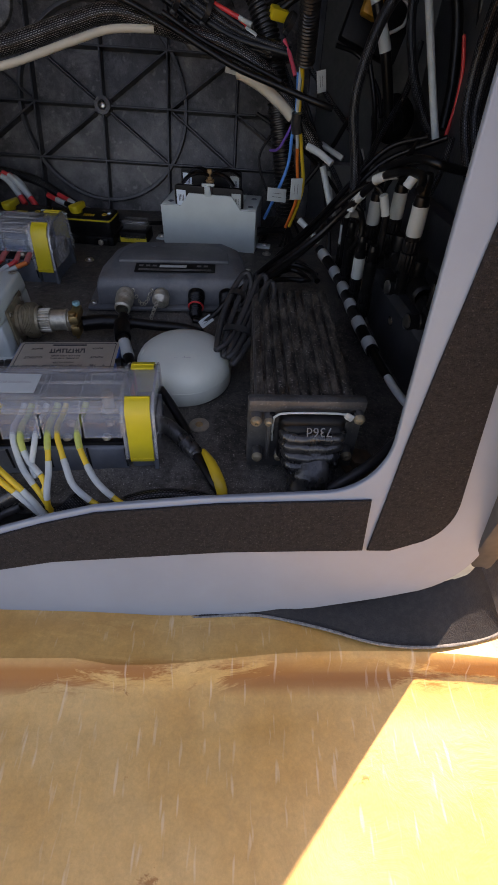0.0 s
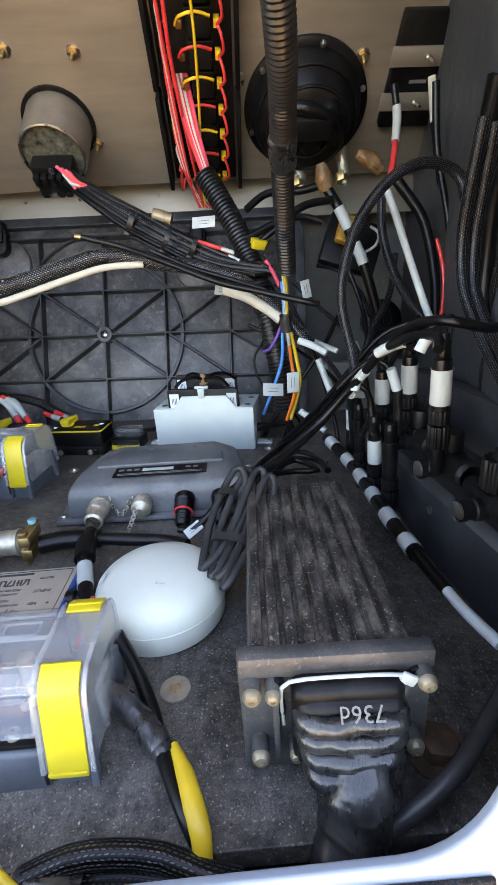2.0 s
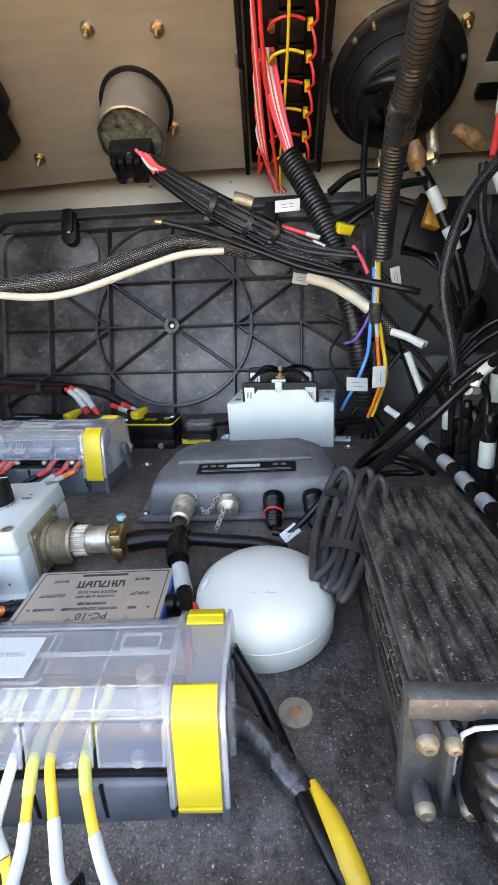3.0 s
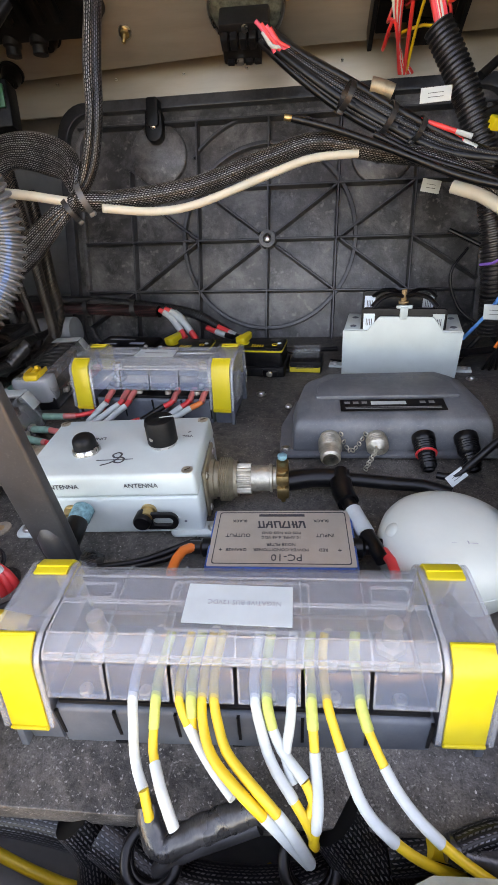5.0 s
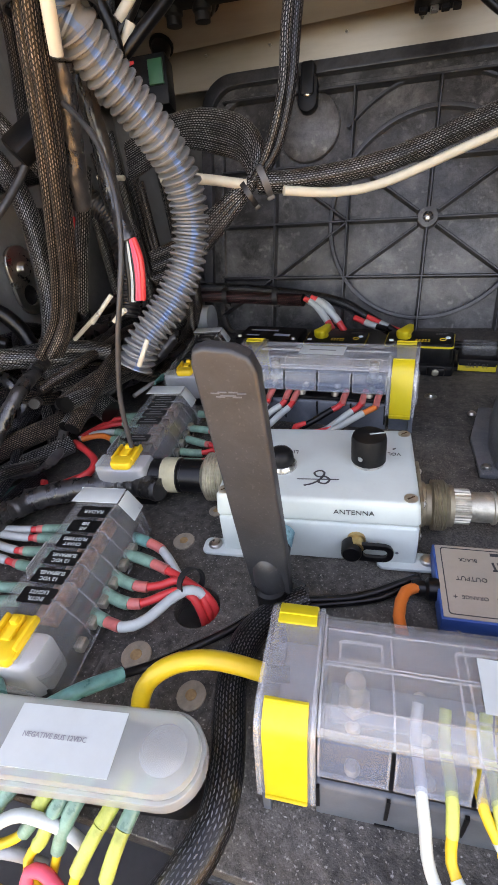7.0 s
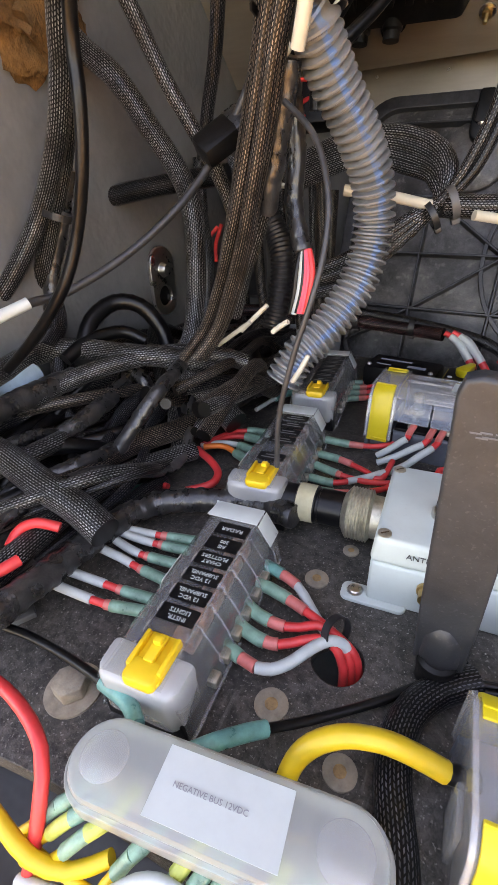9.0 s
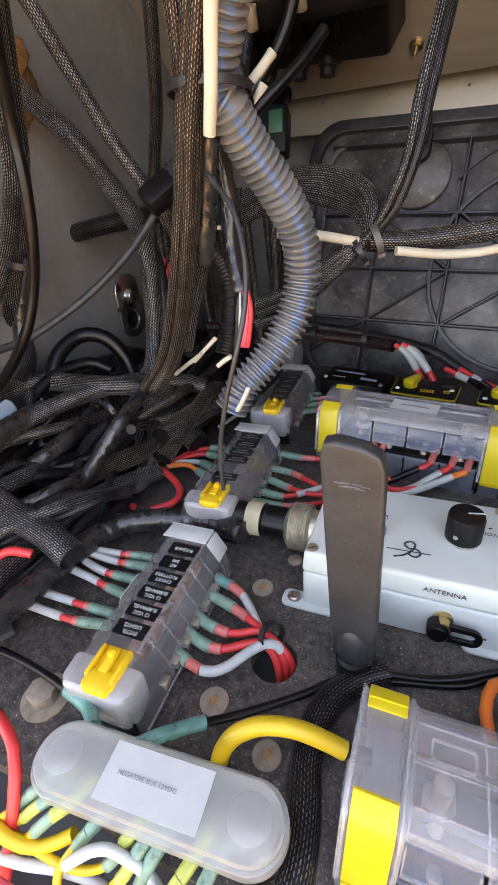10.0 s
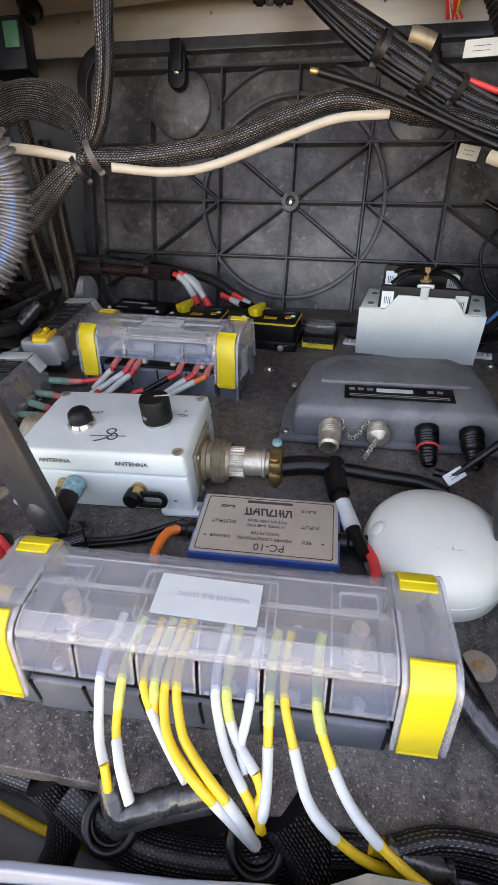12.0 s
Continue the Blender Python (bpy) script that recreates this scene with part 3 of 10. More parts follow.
# ---- setting ----
board_edge = [(-0.762, 0.262), (-0.62, 0.274), (-0.50, 0.288), (-0.345, 0.290), (-0.25, 0.295), (-0.10, 0.305), (0.02, 0.312), (0.15, 0.318), (0.19, 0.34), (0.25, 0.9), (-0.762, 0.93)]


def board_z(x, y):
    """The board's level: its front and its right part sag."""
    a = min(1.0, max(0.0, (x + 0.31) / 0.30))
    b = min(1.0, max(0.0, (0.62 - y) / 0.14))
    c = min(1.0, max(0.0, (x + 0.368) / 0.04))
    d = min(1.0, max(0.0, (0.372 - y) / 0.05))
    return -0.0165 * max(a * b * b * (3 - 2 * b), c * c * (3 - 2 * c) * d * d * (3 - 2 * d))


bm = sheet([board_edge, circle(-0.396, 0.409, 0.0165)], -0.014, 0.0, 0.0008)
for x in [-0.368 + k * 0.008 for k in range(6)] + [-0.31 + k * 0.0375 for k in range(9)]:
    bmesh.ops.bisect_plane(bm, geom=bm.verts[:] + bm.edges[:] + bm.faces[:], plane_co=(x, 0, 0), plane_no=(1, 0, 0))
for y in [0.32 + k * 0.008 for k in range(8)] + [0.48 + k * 0.02 for k in range(8)]:
    bmesh.ops.bisect_plane(bm, geom=bm.verts[:] + bm.edges[:] + bm.faces[:], plane_co=(0, y, 0), plane_no=(0, 1, 0))
for v in bm.verts:
    v.co.z += board_z(v.co.x, v.co.y)
board = solid("floor", bm, BOARD,
              "black equipment board speckled with dust and paint", "shelf board", kind="structure")

hull = solid("ground", box(1.4, 1.1, 0.02, (-0.28, 0.72, -0.15), 0.0), GRP, "grey painted hull under the equipment board", "hull", kind="structure")
wall_left = solid("wall_left", box(0.02, 0.95, 1.1, (-0.775, 0.70, -0.16), 0.004), GRP,
                  "grey painted fibreglass side wall of the console", "wall", kind="structure")
wall_right = solid("wall_right", box(0.02, 0.86, 1.1, (0, 0, 0), 0.004), GRPSHADE, "grey painted fibreglass side wall, darkened to stand for shade", "wall",
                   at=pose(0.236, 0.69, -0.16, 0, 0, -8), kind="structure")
wall_back = solid("wall_back", box(1.2, 0.02, 0.95, (-0.25, 1.10, -0.16), 0.004), GRP, "grey fibreglass front wall of the console", "wall", kind="structure")
ceiling = solid("ceiling", box(1.12, 0.78, 0.02, (-0.25, 0.72, 0.80), 0.004), GRP, "underside of the console top", "ceiling", kind="structure")
wall_lower = solid("trim", box(1.10, 0.02, 0.20, (-0.25, 1.00, -0.14), 0.0), GRP, "grey ledge behind the equipment board", "ledge", kind="structure")

# hatch opening: the console's front wall and its white flange
RX = Vector((0.9973, 0.04, 0.06)).normalized()
RU = Vector((0, 0.316, 0.949))
RU = (RU - RX * RU.dot(RX)).normalized()
RN = RX.cross(RU)
RIM = Matrix(((RX.x, RU.x, RN.x, 0), (RX.y, RU.y, RN.y, 0.276), (RX.z, RU.z, RN.z, 0), (0, 0, 0, 1)))


def hatch_hole(g=0.0):
    """The hatch's inner edge, drawn in by g, in the front wall's own plane."""
    o = [(-0.66 - g, -0.030 - g), (-0.32, -0.021 - g), (-0.285, -0.011 - g), (-0.24, -0.003 - g), (-0.20, 0.004 - g), (-0.16, 0.0140 - g), (-0.12, 0.0215 - g), (-0.05, 0.0245 - g)]
    o += [(x, y) for x, y in arc(0.047, 0.0715, 0.047 + g, -90, -8)]
    o += [(0.101 + g, 0.12), (0.112 + g, 0.20), (0.122 + g, 0.27), (0.146 + g, 0.41), (0.180 + g, 0.62)]
    o += arc(0.122, 0.66, 0.06 + g, 0, 90, 6)
    o += arc(-0.60, 0.66, 0.06 + g, 90, 180, 6)
    return o


front_wall = solid("wall_front", sheet([[(-0.80, -0.135), (0.19, -0.135), (0.192, 0.0), (0.229, 0.86), (-0.80, 0.86)], [(x, y - (0.026 if x < -0.15 and y < 0.1 else 0)) for x, y in hatch_hole(0.017)]], -0.015, 0.001, 0.0),
                   GELEDGE, "cut grey-white edge of the hatch opening", "wall", at=RIM, kind="structure")
outer = [(-0.79, -0.10), (-0.30, -0.098), (-0.05, -0.090), (0.04, -0.086), (0.095, -0.078)] + arc(0.108, -0.008, 0.066, -75, -5, 8) + [(0.18, 0.10), (0.192, 0.26), (0.235, 0.74), (-0.79, 0.74)]
flange = solid("trim.001", sheet([outer, hatch_hole(0.0)], 0.001, 0.006, 0.0015), GEL, "white gelcoat flange round the hatch opening", "hatch flange",
               at=RIM, kind="structure")
strip_a = solid("hook_tape", sheet([[(-0.70, -0.062), (-0.32, -0.056), (-0.24, -0.034), (-0.16, -0.0235), (-0.03, -0.0215), (0.0748, -0.0255), (0.0782, 0.0185), (-0.03, 0.0212), (-0.12, 0.0180), (-0.16, 0.0105), (-0.20, 0.0005), (-0.24, -0.0075), (-0.32, -0.028), (-0.70, -0.034)]], 0.006, 0.0085, 0.0008),
                VELCRO, "dark brown fuzzy hook tape stuck along the hatch flange", "hook tape", at=RIM, group="hook tape strips")
side_strip = [(0.0800, -0.0258), (0.0965, -0.0270)] + arc(0.104, 0.016, 0.039, -65, -5, 7) + [(0.150, 0.10), (0.160, 0.2), (0.172, 0.3), (0.188, 0.44), (0.168, 0.44), (0.150, 0.30), (0.134, 0.20), (0.1110, 0.11), (0.0990, 0.06), (0.0905, 0.020)]
strip_b = solid("hook_tape", sheet([side_strip], 0.006, 0.0085, 0.0008), VELCRO, "dark brown fuzzy hook tape curving up the hatch flange", "hook tape",
                at=RIM, group="hook tape strips")

# worn amber step in front of the hatch, and the deck and sea beyond
step_profile = [(0.262, -0.16), (0.262, -0.092), (0.250, -0.088), (0.222, -0.083), (0.206, -0.081), (0.2, -0.085), (0.1965, -0.096), (0.19, -0.1005), (0.16, -0.1015), (-0.5, -0.104), (-0.52, -0.108), (-0.53, -0.13), (-0.53, -0.5), (0.262, -0.5)]
bm = prism(step_profile, -1.1, 0.75)
bmesh.ops.subdivide_edges(bm, edges=[e for e in bm.edges if abs(e.verts[0].co.x - e.verts[1].co.x) > 1], cuts=60)
for v in bm.verts:
    if v.co.z > -0.15 and -0.1 < v.co.x < 0.8 and v.co.y > 0.1:
        v.co.y += 0.005 * math.sin(v.co.x * 17) * min(1, (v.co.y - 0.1) * 12)
        v.co.z += 0.0015 * math.sin(v.co.x * 41 + 1)
step = solid("step", bm, DECK, "worn amber gelcoat step with rust-brown stains and scratches", "step", at=pose(0, 0, 0, 0, 2.0, 2.0), kind="structure")
# Unseen deck, kept dark to limit light bounced into the hatch.
deck = solid("pavement", box(9, 7, 0.05, (0, -1.8, -0.62), 0.0), pbr("dark_deck_paint", (0.1, 0.095, 0.085), 0.6, var=0.15, scale=3, bump=0.3, grain=60, dust=0.2), "unseen dark grey boat deck in sunlight", "deck", kind="structure")
sea = solid("water", box(3000, 3000, 0.1, (0, 0, -1.6), 0.0), pbr("sea_water", (0.03, 0.09, 0.11), 0.15, var=0.4, scale=2, bump=0.4, grain=4, depth=0.02),
            "open water round the boat", "water", kind="structure")

# black vinyl flap hanging under the hatch flange
bm = bmesh.new()
cols = []
top = [(-0.25, 0.246, -0.096), (-0.10, 0.250, -0.087), (0.02, 0.254, -0.081), (0.07, 0.256, -0.075), (0.12, 0.260, -0.064), (0.165, 0.268, -0.042), (0.186, 0.278, 0.0), (0.192, 0.29, 0.04)]
low = [(-0.25, 0.236, -0.098), (-0.10, 0.236, -0.091), (0.0, 0.240, -0.085), (0.05, 0.230, -0.083), (0.11, 0.216, -0.082), (0.17, 0.222, -0.083), (0.225, 0.245, -0.082), (0.225, 0.28, -0.02)]
ts, ls = spline(top, 0.012), spline(low, 0.012)
rows = []
for i in range(60):
    a = ts[round(i / 59 * (len(ts) - 1))]
    b = ls[round(i / 59 * (len(ls) - 1))]
    rows.append([bm.verts.new(a.lerp(b, k / 5) + Vector((0, 0, 0.003 * math.sin(k / 5 * math.pi) + 0.001 * math.sin(i * 0.9)))) for k in range(6)])
for p, q in zip(rows, rows[1:]):
    for k in range(5):
        bm.faces.new((p[k], q[k], q[k + 1], p[k + 1]))
bmesh.ops.recalc_face_normals(bm, faces=bm.faces)
bmesh.ops.solidify(bm, geom=bm.faces[:], thickness=0.0015)
flap = thing("hatch_flap", (0, 0, 0), 0, "black woven vinyl flap with a stitched hem", "flap")
part("cloth", bm, FABRIC, flap)
tube_part("hem", [tuple(v + Vector((0, 0, 0.001))) for v in ls[::4]], 0.0013, pbr("grey_stitching", (0.2, 0.2, 0.19), 0.8, scale=400, var=0.5), flap, "pale stitched edge", seg=6)

# ---- ribbed back panel ----
PAN = pose(0, 0.903, 0, 70.7, 0, 0) @ Matrix.Translation((-0.25, 0.149, 0)) @ pose(0, 0, 0, 0, 0, -1.6) @ Matrix.Translation((0.25, -0.149, 0))
panel = new("access_panel")
panel.matrix_basis = PAN
tagged(panel, "scuffed black ribbed plastic access panel closing the console front", "access panel")
part("plate", slab(rounded(-0.575, 0.085, -0.03, 0.345, 0.045), -0.022, -0.012, 0.002), PANEL, panel)
part("rim", sheet([rounded(-0.575, 0.085, -0.03, 0.345, 0.045), rounded(-0.562, 0.072, -0.02, 0.332, 0.038)], -0.0125, 0.0, 0.0012), RIBSHADE, panel)
part("inner_rim", sheet([rounded(-0.548, 0.06, -0.012, 0.318, 0.034), rounded(-0.543, 0.055, -0.008, 0.313, 0.031)], -0.0125, -0.002, 0.0008), PANEL, panel)


def rib(x0, y0, x1, y1, w=0.0058, h=0.0135):
    d = math.hypot(x1 - x0, y1 - y0)
    bm = box(d, w, h, (0, 0, 0), 0.0)
    for v in bm.verts:
        if v.co.z > h / 2:
            v.co.y *= 0.5
    bevelled(bm, 0.0006, 1)
    bm.transform(Matrix.Translation(((x0 + x1) / 2, (y0 + y1) / 2, -0.0125)) @ Matrix.Rotation(math.atan2(y1 - y0, x1 - x0), 4, "Z"))
    part("rib", bm, RIBSHADE, panel)


XS = (-0.462, -0.357, -0.25, -0.148, -0.040)
for x in XS:
    rib(x, -0.008, x, 0.313 if x in (XS[1], XS[2], XS[3]) else 0.25)
for y in (0.075, 0.149, 0.222, 0.312):
    rib(-0.543, y, 0.055, y)
for sx in (-1, 1):
    for sy in (-1, 1):
        rib(-0.25 + sx * 0.012, 0.149 + sy * 0.0086, -0.25 + sx * 0.104, 0.149 + sy * 0.074)
        rib(-0.25 + sx * 0.108, 0.149 + sy * 0.002, -0.25 + sx * 0.21, 0.149 + sy * 0.074)
rib(-0.545, 0.02, -0.462, 0.075)
rib(-0.04, 0.149, 0.055, 0.09)
part("ring_rib", sheet([circle(-0.25, 0.149, 0.1322, 64), circle(-0.25, 0.149, 0.1282, 64)], -0.0125, -0.0005, 0.0008), RIBSHADE, panel)
for cx, a0, a1 in ((-0.25, 40, 140),):
    o = arc(cx, 0.17, 0.150, a0, a1, 24)
    part("arc_rib", sheet([o + arc(cx, 0.17, 0.147, a1, a0, 24)], -0.0125, -0.004), RIBSHADE, panel)
part("boss", lathe([(0.0135, -0.0125), (0.0125, 0.003), (0.0068, 0.0035), (0.006, -0.003), (0, -0.003)], (-0.25, 0.149, 0)), PANEL, panel)
part("bolt", lathe([(0.0048, -0.004), (0.0048, 0.0012), (0.0035, 0.0024), (0, 0.0027)], (-0.25, 0.149, 0), seg=12), STEEL, panel, "bright steel bolt")
for cx, cy in ((-0.418, 0.272), (-0.088, 0.262)):
    part("latch_boss", lathe([(0.044, -0.0125), (0.043, -0.006), (0.041, -0.0045), (0, -0.004)], (cx, cy, 0), seg=40), PANEL, panel)
    part("latch_knob", add(slab(rounded(cx - 0.013, cx + 0.013, cy + 0.012, cy + 0.058, 0.0125), -0.004, 0.012, 0.002),
                           slab(rounded(cx - 0.009, cx + 0.009, cy + 0.03, cy + 0.068, 0.004), -0.004, 0.016, 0.002)), BLACK, panel)
    part("latch_screw", lathe([(0.0055, 0.01), (0.0055, 0.0135), (0.004, 0.015), (0, 0.0155)], (cx, cy + 0.033, 0), seg=12), STEEL, panel, "bright steel screw")

# ---- dash plate ----
DASH = pose(0, 0.963, 0.404, 136.2, 0, 0) @ pose(0, 0, 0, 0, 0, -3.0)
dash_holes = [circle(0.086, 0.042, 0.068), circle(-0.256, 0.03, 0.043)]
dash = solid("wall_dash", sheet([[(-0.80, -0.10), (-0.79, 0.42), (0.36, 0.42), (0.36, -0.055), (-0.25, -0.068)], *dash_holes], -0.004, 0.0, 0.0), ALU,
             "dull brushed aluminium dash plate seen from behind", "dash plate", at=DASH, kind="structure")
lip = solid("trim.002", box(1.16, 0.004, 0.095, (-0.24, 0, 0), 0.001), ALU, "folded lower lip of the aluminium dash plate", "dash plate",
            at=pose(0, 1.026, 0.305, -14, 1.5, 0), kind="structure")


def on_dash(x, w, n=0.0):
    return (DASH @ Matrix.Translation((x, w, n)))


def dash_thing(name, x, w, label, category, group=""):
    ob = new(name)
    ob.matrix_basis = on_dash(x, w)
    return tagged(ob, label, category, group)


def stud(x, w, k=0):
    s = dash_thing("threaded_stud", x, w, "weathered brass threaded stud with nut and washer", "stud", "dash studs")
    part("washer", lathe([(0.0085, 0), (0.0085, 0.0014), (0.003, 0.0014)], seg=20), STEEL, s)
    part("nut", cyl(0.0062, 0.0045, (0, 0, 0.0014), seg=6), BRASS, s)
    part("shank", lathe([(0.0026, 0), *[(0.0026 if i % 2 else 0.0022, 0.005 + 0.0008 * i) for i in range(16)], (0.0018, 0.018), (0, 0.018)], seg=10), BRASS, s)
    return s


for x, w in ((-0.290, 0.118), (-0.207, 0.114), (-0.212, 0.0), (-0.424, -0.034), (0.045, 0.108), (0.153, 0.102), (0.038, -0.008)):
    stud(x, w)
for x, w in ((-0.46, -0.095), (-0.36, -0.093), (-0.27, -0.09), (-0.14, -0.088), (-0.55, -0.097)):
    solid("rivet", lathe([(0.0022, 0), (0.0018, 0.001), (0, 0.0014)], seg=10), STEEL, "small pop rivet in the dash plate", "rivet", at=on_dash(x, w), group="dash rivets")

# small gauge with wiring plug
gauge = dash_thing("gauge", -0.256, 0.030, "round gauge body with a multi-pin wiring plug", "gauge")
part("gasket", lathe([(0.049, 0.0), (0.049, 0.004), (0.044, 0.004)], seg=40), BLACK, gauge)
part("body", lathe([(0.0435, 0.0), (0.0435, 0.066), (0.0415, 0.069), (0.0405, 0.067)], seg=40), pbr("warm_grey_case", (0.2, 0.18, 0.15), 0.45, metal=0.4, scale=30), gauge)
part("back_plate", lathe([(0.0408, 0.06), (0.0408, 0.0635), (0, 0.0635)], seg=40), pbr("circuit_board", (0.1, 0.11, 0.09), 0.4, metal=0.3, var=0.9, scale=110, bump=0.6), gauge, "mottled circuit board back")
part("bezel_ring", torus(0.0412, 0.0016, (0, 0, 0.068), seg=40), STEEL, gauge)
plug = part("plug", add(box(0.056, 0.024, 0.026, (-0.002, -0.012, 0.0635), 0.003), box(0.044, 0.022, 0.034, (-0.006, -0.030, 0.060), 0.003)), BLACK, gauge, "black moulded plug")
for i in range(5):
    part("plug_key", box(0.0075, 0.014, 0.010, (-0.024 + i * 0.0105, -0.014, 0.0885), 0.001, turn=(8, 0, 0)), BLACK, plug)
for i in range(4):
    part("pin_block", box(0.008, 0.0045, 0.006, (-0.019 + i * 0.0105, -0.035, 0.094), 0.001), STEEL if i == 1 else BLACK, plug)
part("plug_screw", lathe([(0.004, 0), (0.004, 0.002), (0, 0.0028)], (0.0, -0.002, 0.0935), seg=14), STEEL, plug)

# big round instrument with two cable glands
big = dash_thing("radio_speaker", 0.086, 0.042, "big round black instrument back with two brass cable ends", "instrument")
part("flange", lathe([(0.084, 0.0), (0.084, 0.005), (0.080, 0.008), (0.07, 0.008)], seg=48), BLACK, big)
part("body", lathe([(0.076, 0.005), (0.073, 0.02), (0.062, 0.032), (0.058, 0.045), (0.048, 0.052), (0, 0.053)], seg=48), BLACK, big)
for a in range(0, 360, 45):
    part("lug", box(0.012, 0.014, 0.012, (0.056 * math.cos(radians(a)), 0.056 * math.sin(radians(a)), 0.018), 0.003, turn=(0, 0, a)), BLACK, big)
for a in range(0, 360, 60):
    part("bolt", lathe([(0.004, 0), (0.004, 0.003), (0.0025, 0.006), (0, 0.0065)], (0.078 * math.cos(radians(a + 20)), 0.078 * math.sin(radians(a + 20)), 0.007), seg=8), STEEL, big, "small bright bolt")
for r0, z0 in ((0.067, 0.028), (0.054, 0.049), (0.034, 0.053)):
    part("ridge", torus(r0, 0.0022, (0, 0, z0), seg=40), BLACK, big)
part("socket_block", box(0.050, 0.030, 0.020, (0.004, 0.012, 0.050), 0.004), BLACK, big)
for lx, ly, lr in ((-0.020, 0.030, 0.012), (0.026, 0.026, 0.014), (0.004, -0.014, 0.016), (-0.030, -0.008, 0.011), (0.034, -0.006, 0.010)):
    part("moulded_hump", lathe([(lr, 0), (lr * 0.95, 0.010), (lr * 0.7, 0.016), (0, 0.019)], (lx, ly, 0.046), (0, 0, 0), 20), RUBBER, big, "lump of glossy black potting")
tube_part("potting_rope", [(-0.045, 0.020, 0.045), (-0.020, 0.035, 0.058), (0.010, 0.030, 0.062), (0.035, 0.012, 0.058), (0.045, -0.020, 0.046)], 0.008, RUBBER, big, "thick glossy black sealant bead", seg=12)
for gx, gy in ((-0.008, -0.052), (0.056, -0.046)):
    g = part("gland", lathe([(0.009, 0.0), (0.009, 0.01), (0.0075, 0.012), (0.0075, 0.03), (0.009, 0.031), (0.009, 0.038), (0.005, 0.04), (0.005, 0.05)], (gx, gy, 0.02), (28, 8, 0), 20), NICKEL, big, "tarnished cable gland")
    part("clamp_nut", cyl(0.0095, 0.012, (gx, gy - 0.016, 0.05), (28, 8, 0), 6), BRASS, g)

# terminal rail with red and yellow looped wires
rail = dash_thing("terminal_board", -0.058, 0.08, "open terminal board back with looped red and yellow wires", "terminal board")
part("tray", box(0.092, 0.30, 0.012, (0, 0.02, 0.0), 0.002), BLACK, rail)
for sx in (-1, 1):
    for y0, y1 in ((-0.135, -0.005), (0.003, 0.16)):
        part("side_rail", box(0.006, y1 - y0, 0.032, (sx * 0.052, (y0 + y1) / 2, 0.0), 0.0015), BLACK, rail)
    part("bracket", box(0.012, 0.016, 0.004, (sx * 0.054, -0.001, 0.0), 0.001), STEEL, rail)
for i in range(9):
    y = -0.118 + i * 0.0315
    fuse = part("fuse_holder", add(box(0.026, 0.022, 0.026, (0.008, y, 0.010), 0.002), box(0.03, 0.004, 0.02, (0.008, y + 0.0135, 0.010), 0.001)), BLACK, rail)
    part("terminal", box(0.007, 0.009, 0.012, (-0.014, y, 0.018), 0.001), BRASS, fuse, "brass blade terminal")
    part("terminal", box(0.007, 0.009, 0.012, (0.029, y, 0.018), 0.001), AMBER, fuse, "amber wire terminal")
    tube_part("jumper", [(0.03, y, 0.03), (0.036, y + 0.010, 0.038), (0.034, y + 0.024, 0.036), (0.03, y + 0.0315, 0.03)], 0.0019, RED, rail, seg=8)
    tube_part("jumper", [(-0.018, y, 0.03), (-0.012, y + 0.012, 0.04), (0.006, y + 0.016, 0.04), (0.022, y + 0.010, 0.036)], 0.0018, RED if i % 2 else AMBER, rail, seg=8)
    tube_part("feeder", [(-0.03, y, 0.026), (-0.036, y - 0.012, 0.036), (-0.030 + 0.001 * i, -0.09 - 0.002 * i, 0.046), (-0.012 + 0.002 * i, -0.15, 0.05)], 0.0021, (RED, RED, WHITEW, RED, CREAM)[i % 5], rail, seg=8)
tube_part("feeder", [(0.0, 0.15, 0.04), (0.004, 0.08, 0.05), (0.002, 0.0, 0.05), (-0.004, -0.09, 0.05), (-0.004, -0.15, 0.05)], 0.0018, YWIRE, rail, seg=8)
tube_part("feeder", [(-0.024, 0.15, 0.045), (-0.026, 0.06, 0.052), (-0.018, -0.04, 0.052), (-0.006, -0.15, 0.05)], 0.0024, RED, rail, seg=8)

# two small plates with strap brackets
plate = dash_thing("instrument_back", 0.228, 0.085, "black instrument back held by two aluminium strap brackets", "instrument")
part("body", box(0.075, 0.13, 0.014, (0, 0.0, 0), 0.003), BLACK, plate)
for y in (0.022, -0.030):
    s = part("strap", box(0.095, 0.022, 0.003, (0.004, y, 0.0145), 0.0008), ALU, plate, "dull aluminium strap")
    part("screw", lathe([(0.0035, 0), (0.0035, 0.004), (0.0022, 0.005), (0.0022, 0.018), (0, 0.0185)], (0.002, y, 0.0175), (-12, 10, 0), seg=10), STEEL, s)
part("print", box(0.022, 0.004, 0.0004, (0.0, -0.007, 0.014), 0), PALEINK, plate, "row of tiny pale print")

# displays' backs on the left with rubber boots
disp = dash_thing("display_back", -0.545, 0.075, "large black display housing seen from behind", "display")
part("housing", box(0.22, 0.165, 0.055, (0.0, 0.0, 0.0), 0.006, taper=0.92), BLACK, disp)
for i in range(8):
    part("fin", box(0.008, 0.12, 0.012, (-0.07 + i * 0.02, 0.01, 0.052), 0.001), BLACK, disp)
for x in (-0.08, -0.045, -0.005, 0.03):
    part("socket", lathe([(0.011, 0), (0.011, 0.012), (0.009, 0.014), (0.009, 0.022), (0, 0.022)], (x, -0.07, 0.045), (35, 0, 0), 18), BLACK, disp)
part("wing", box(0.075, 0.12, 0.03, (0.085, 0.03, 0.0), 0.004), BLACK, disp)
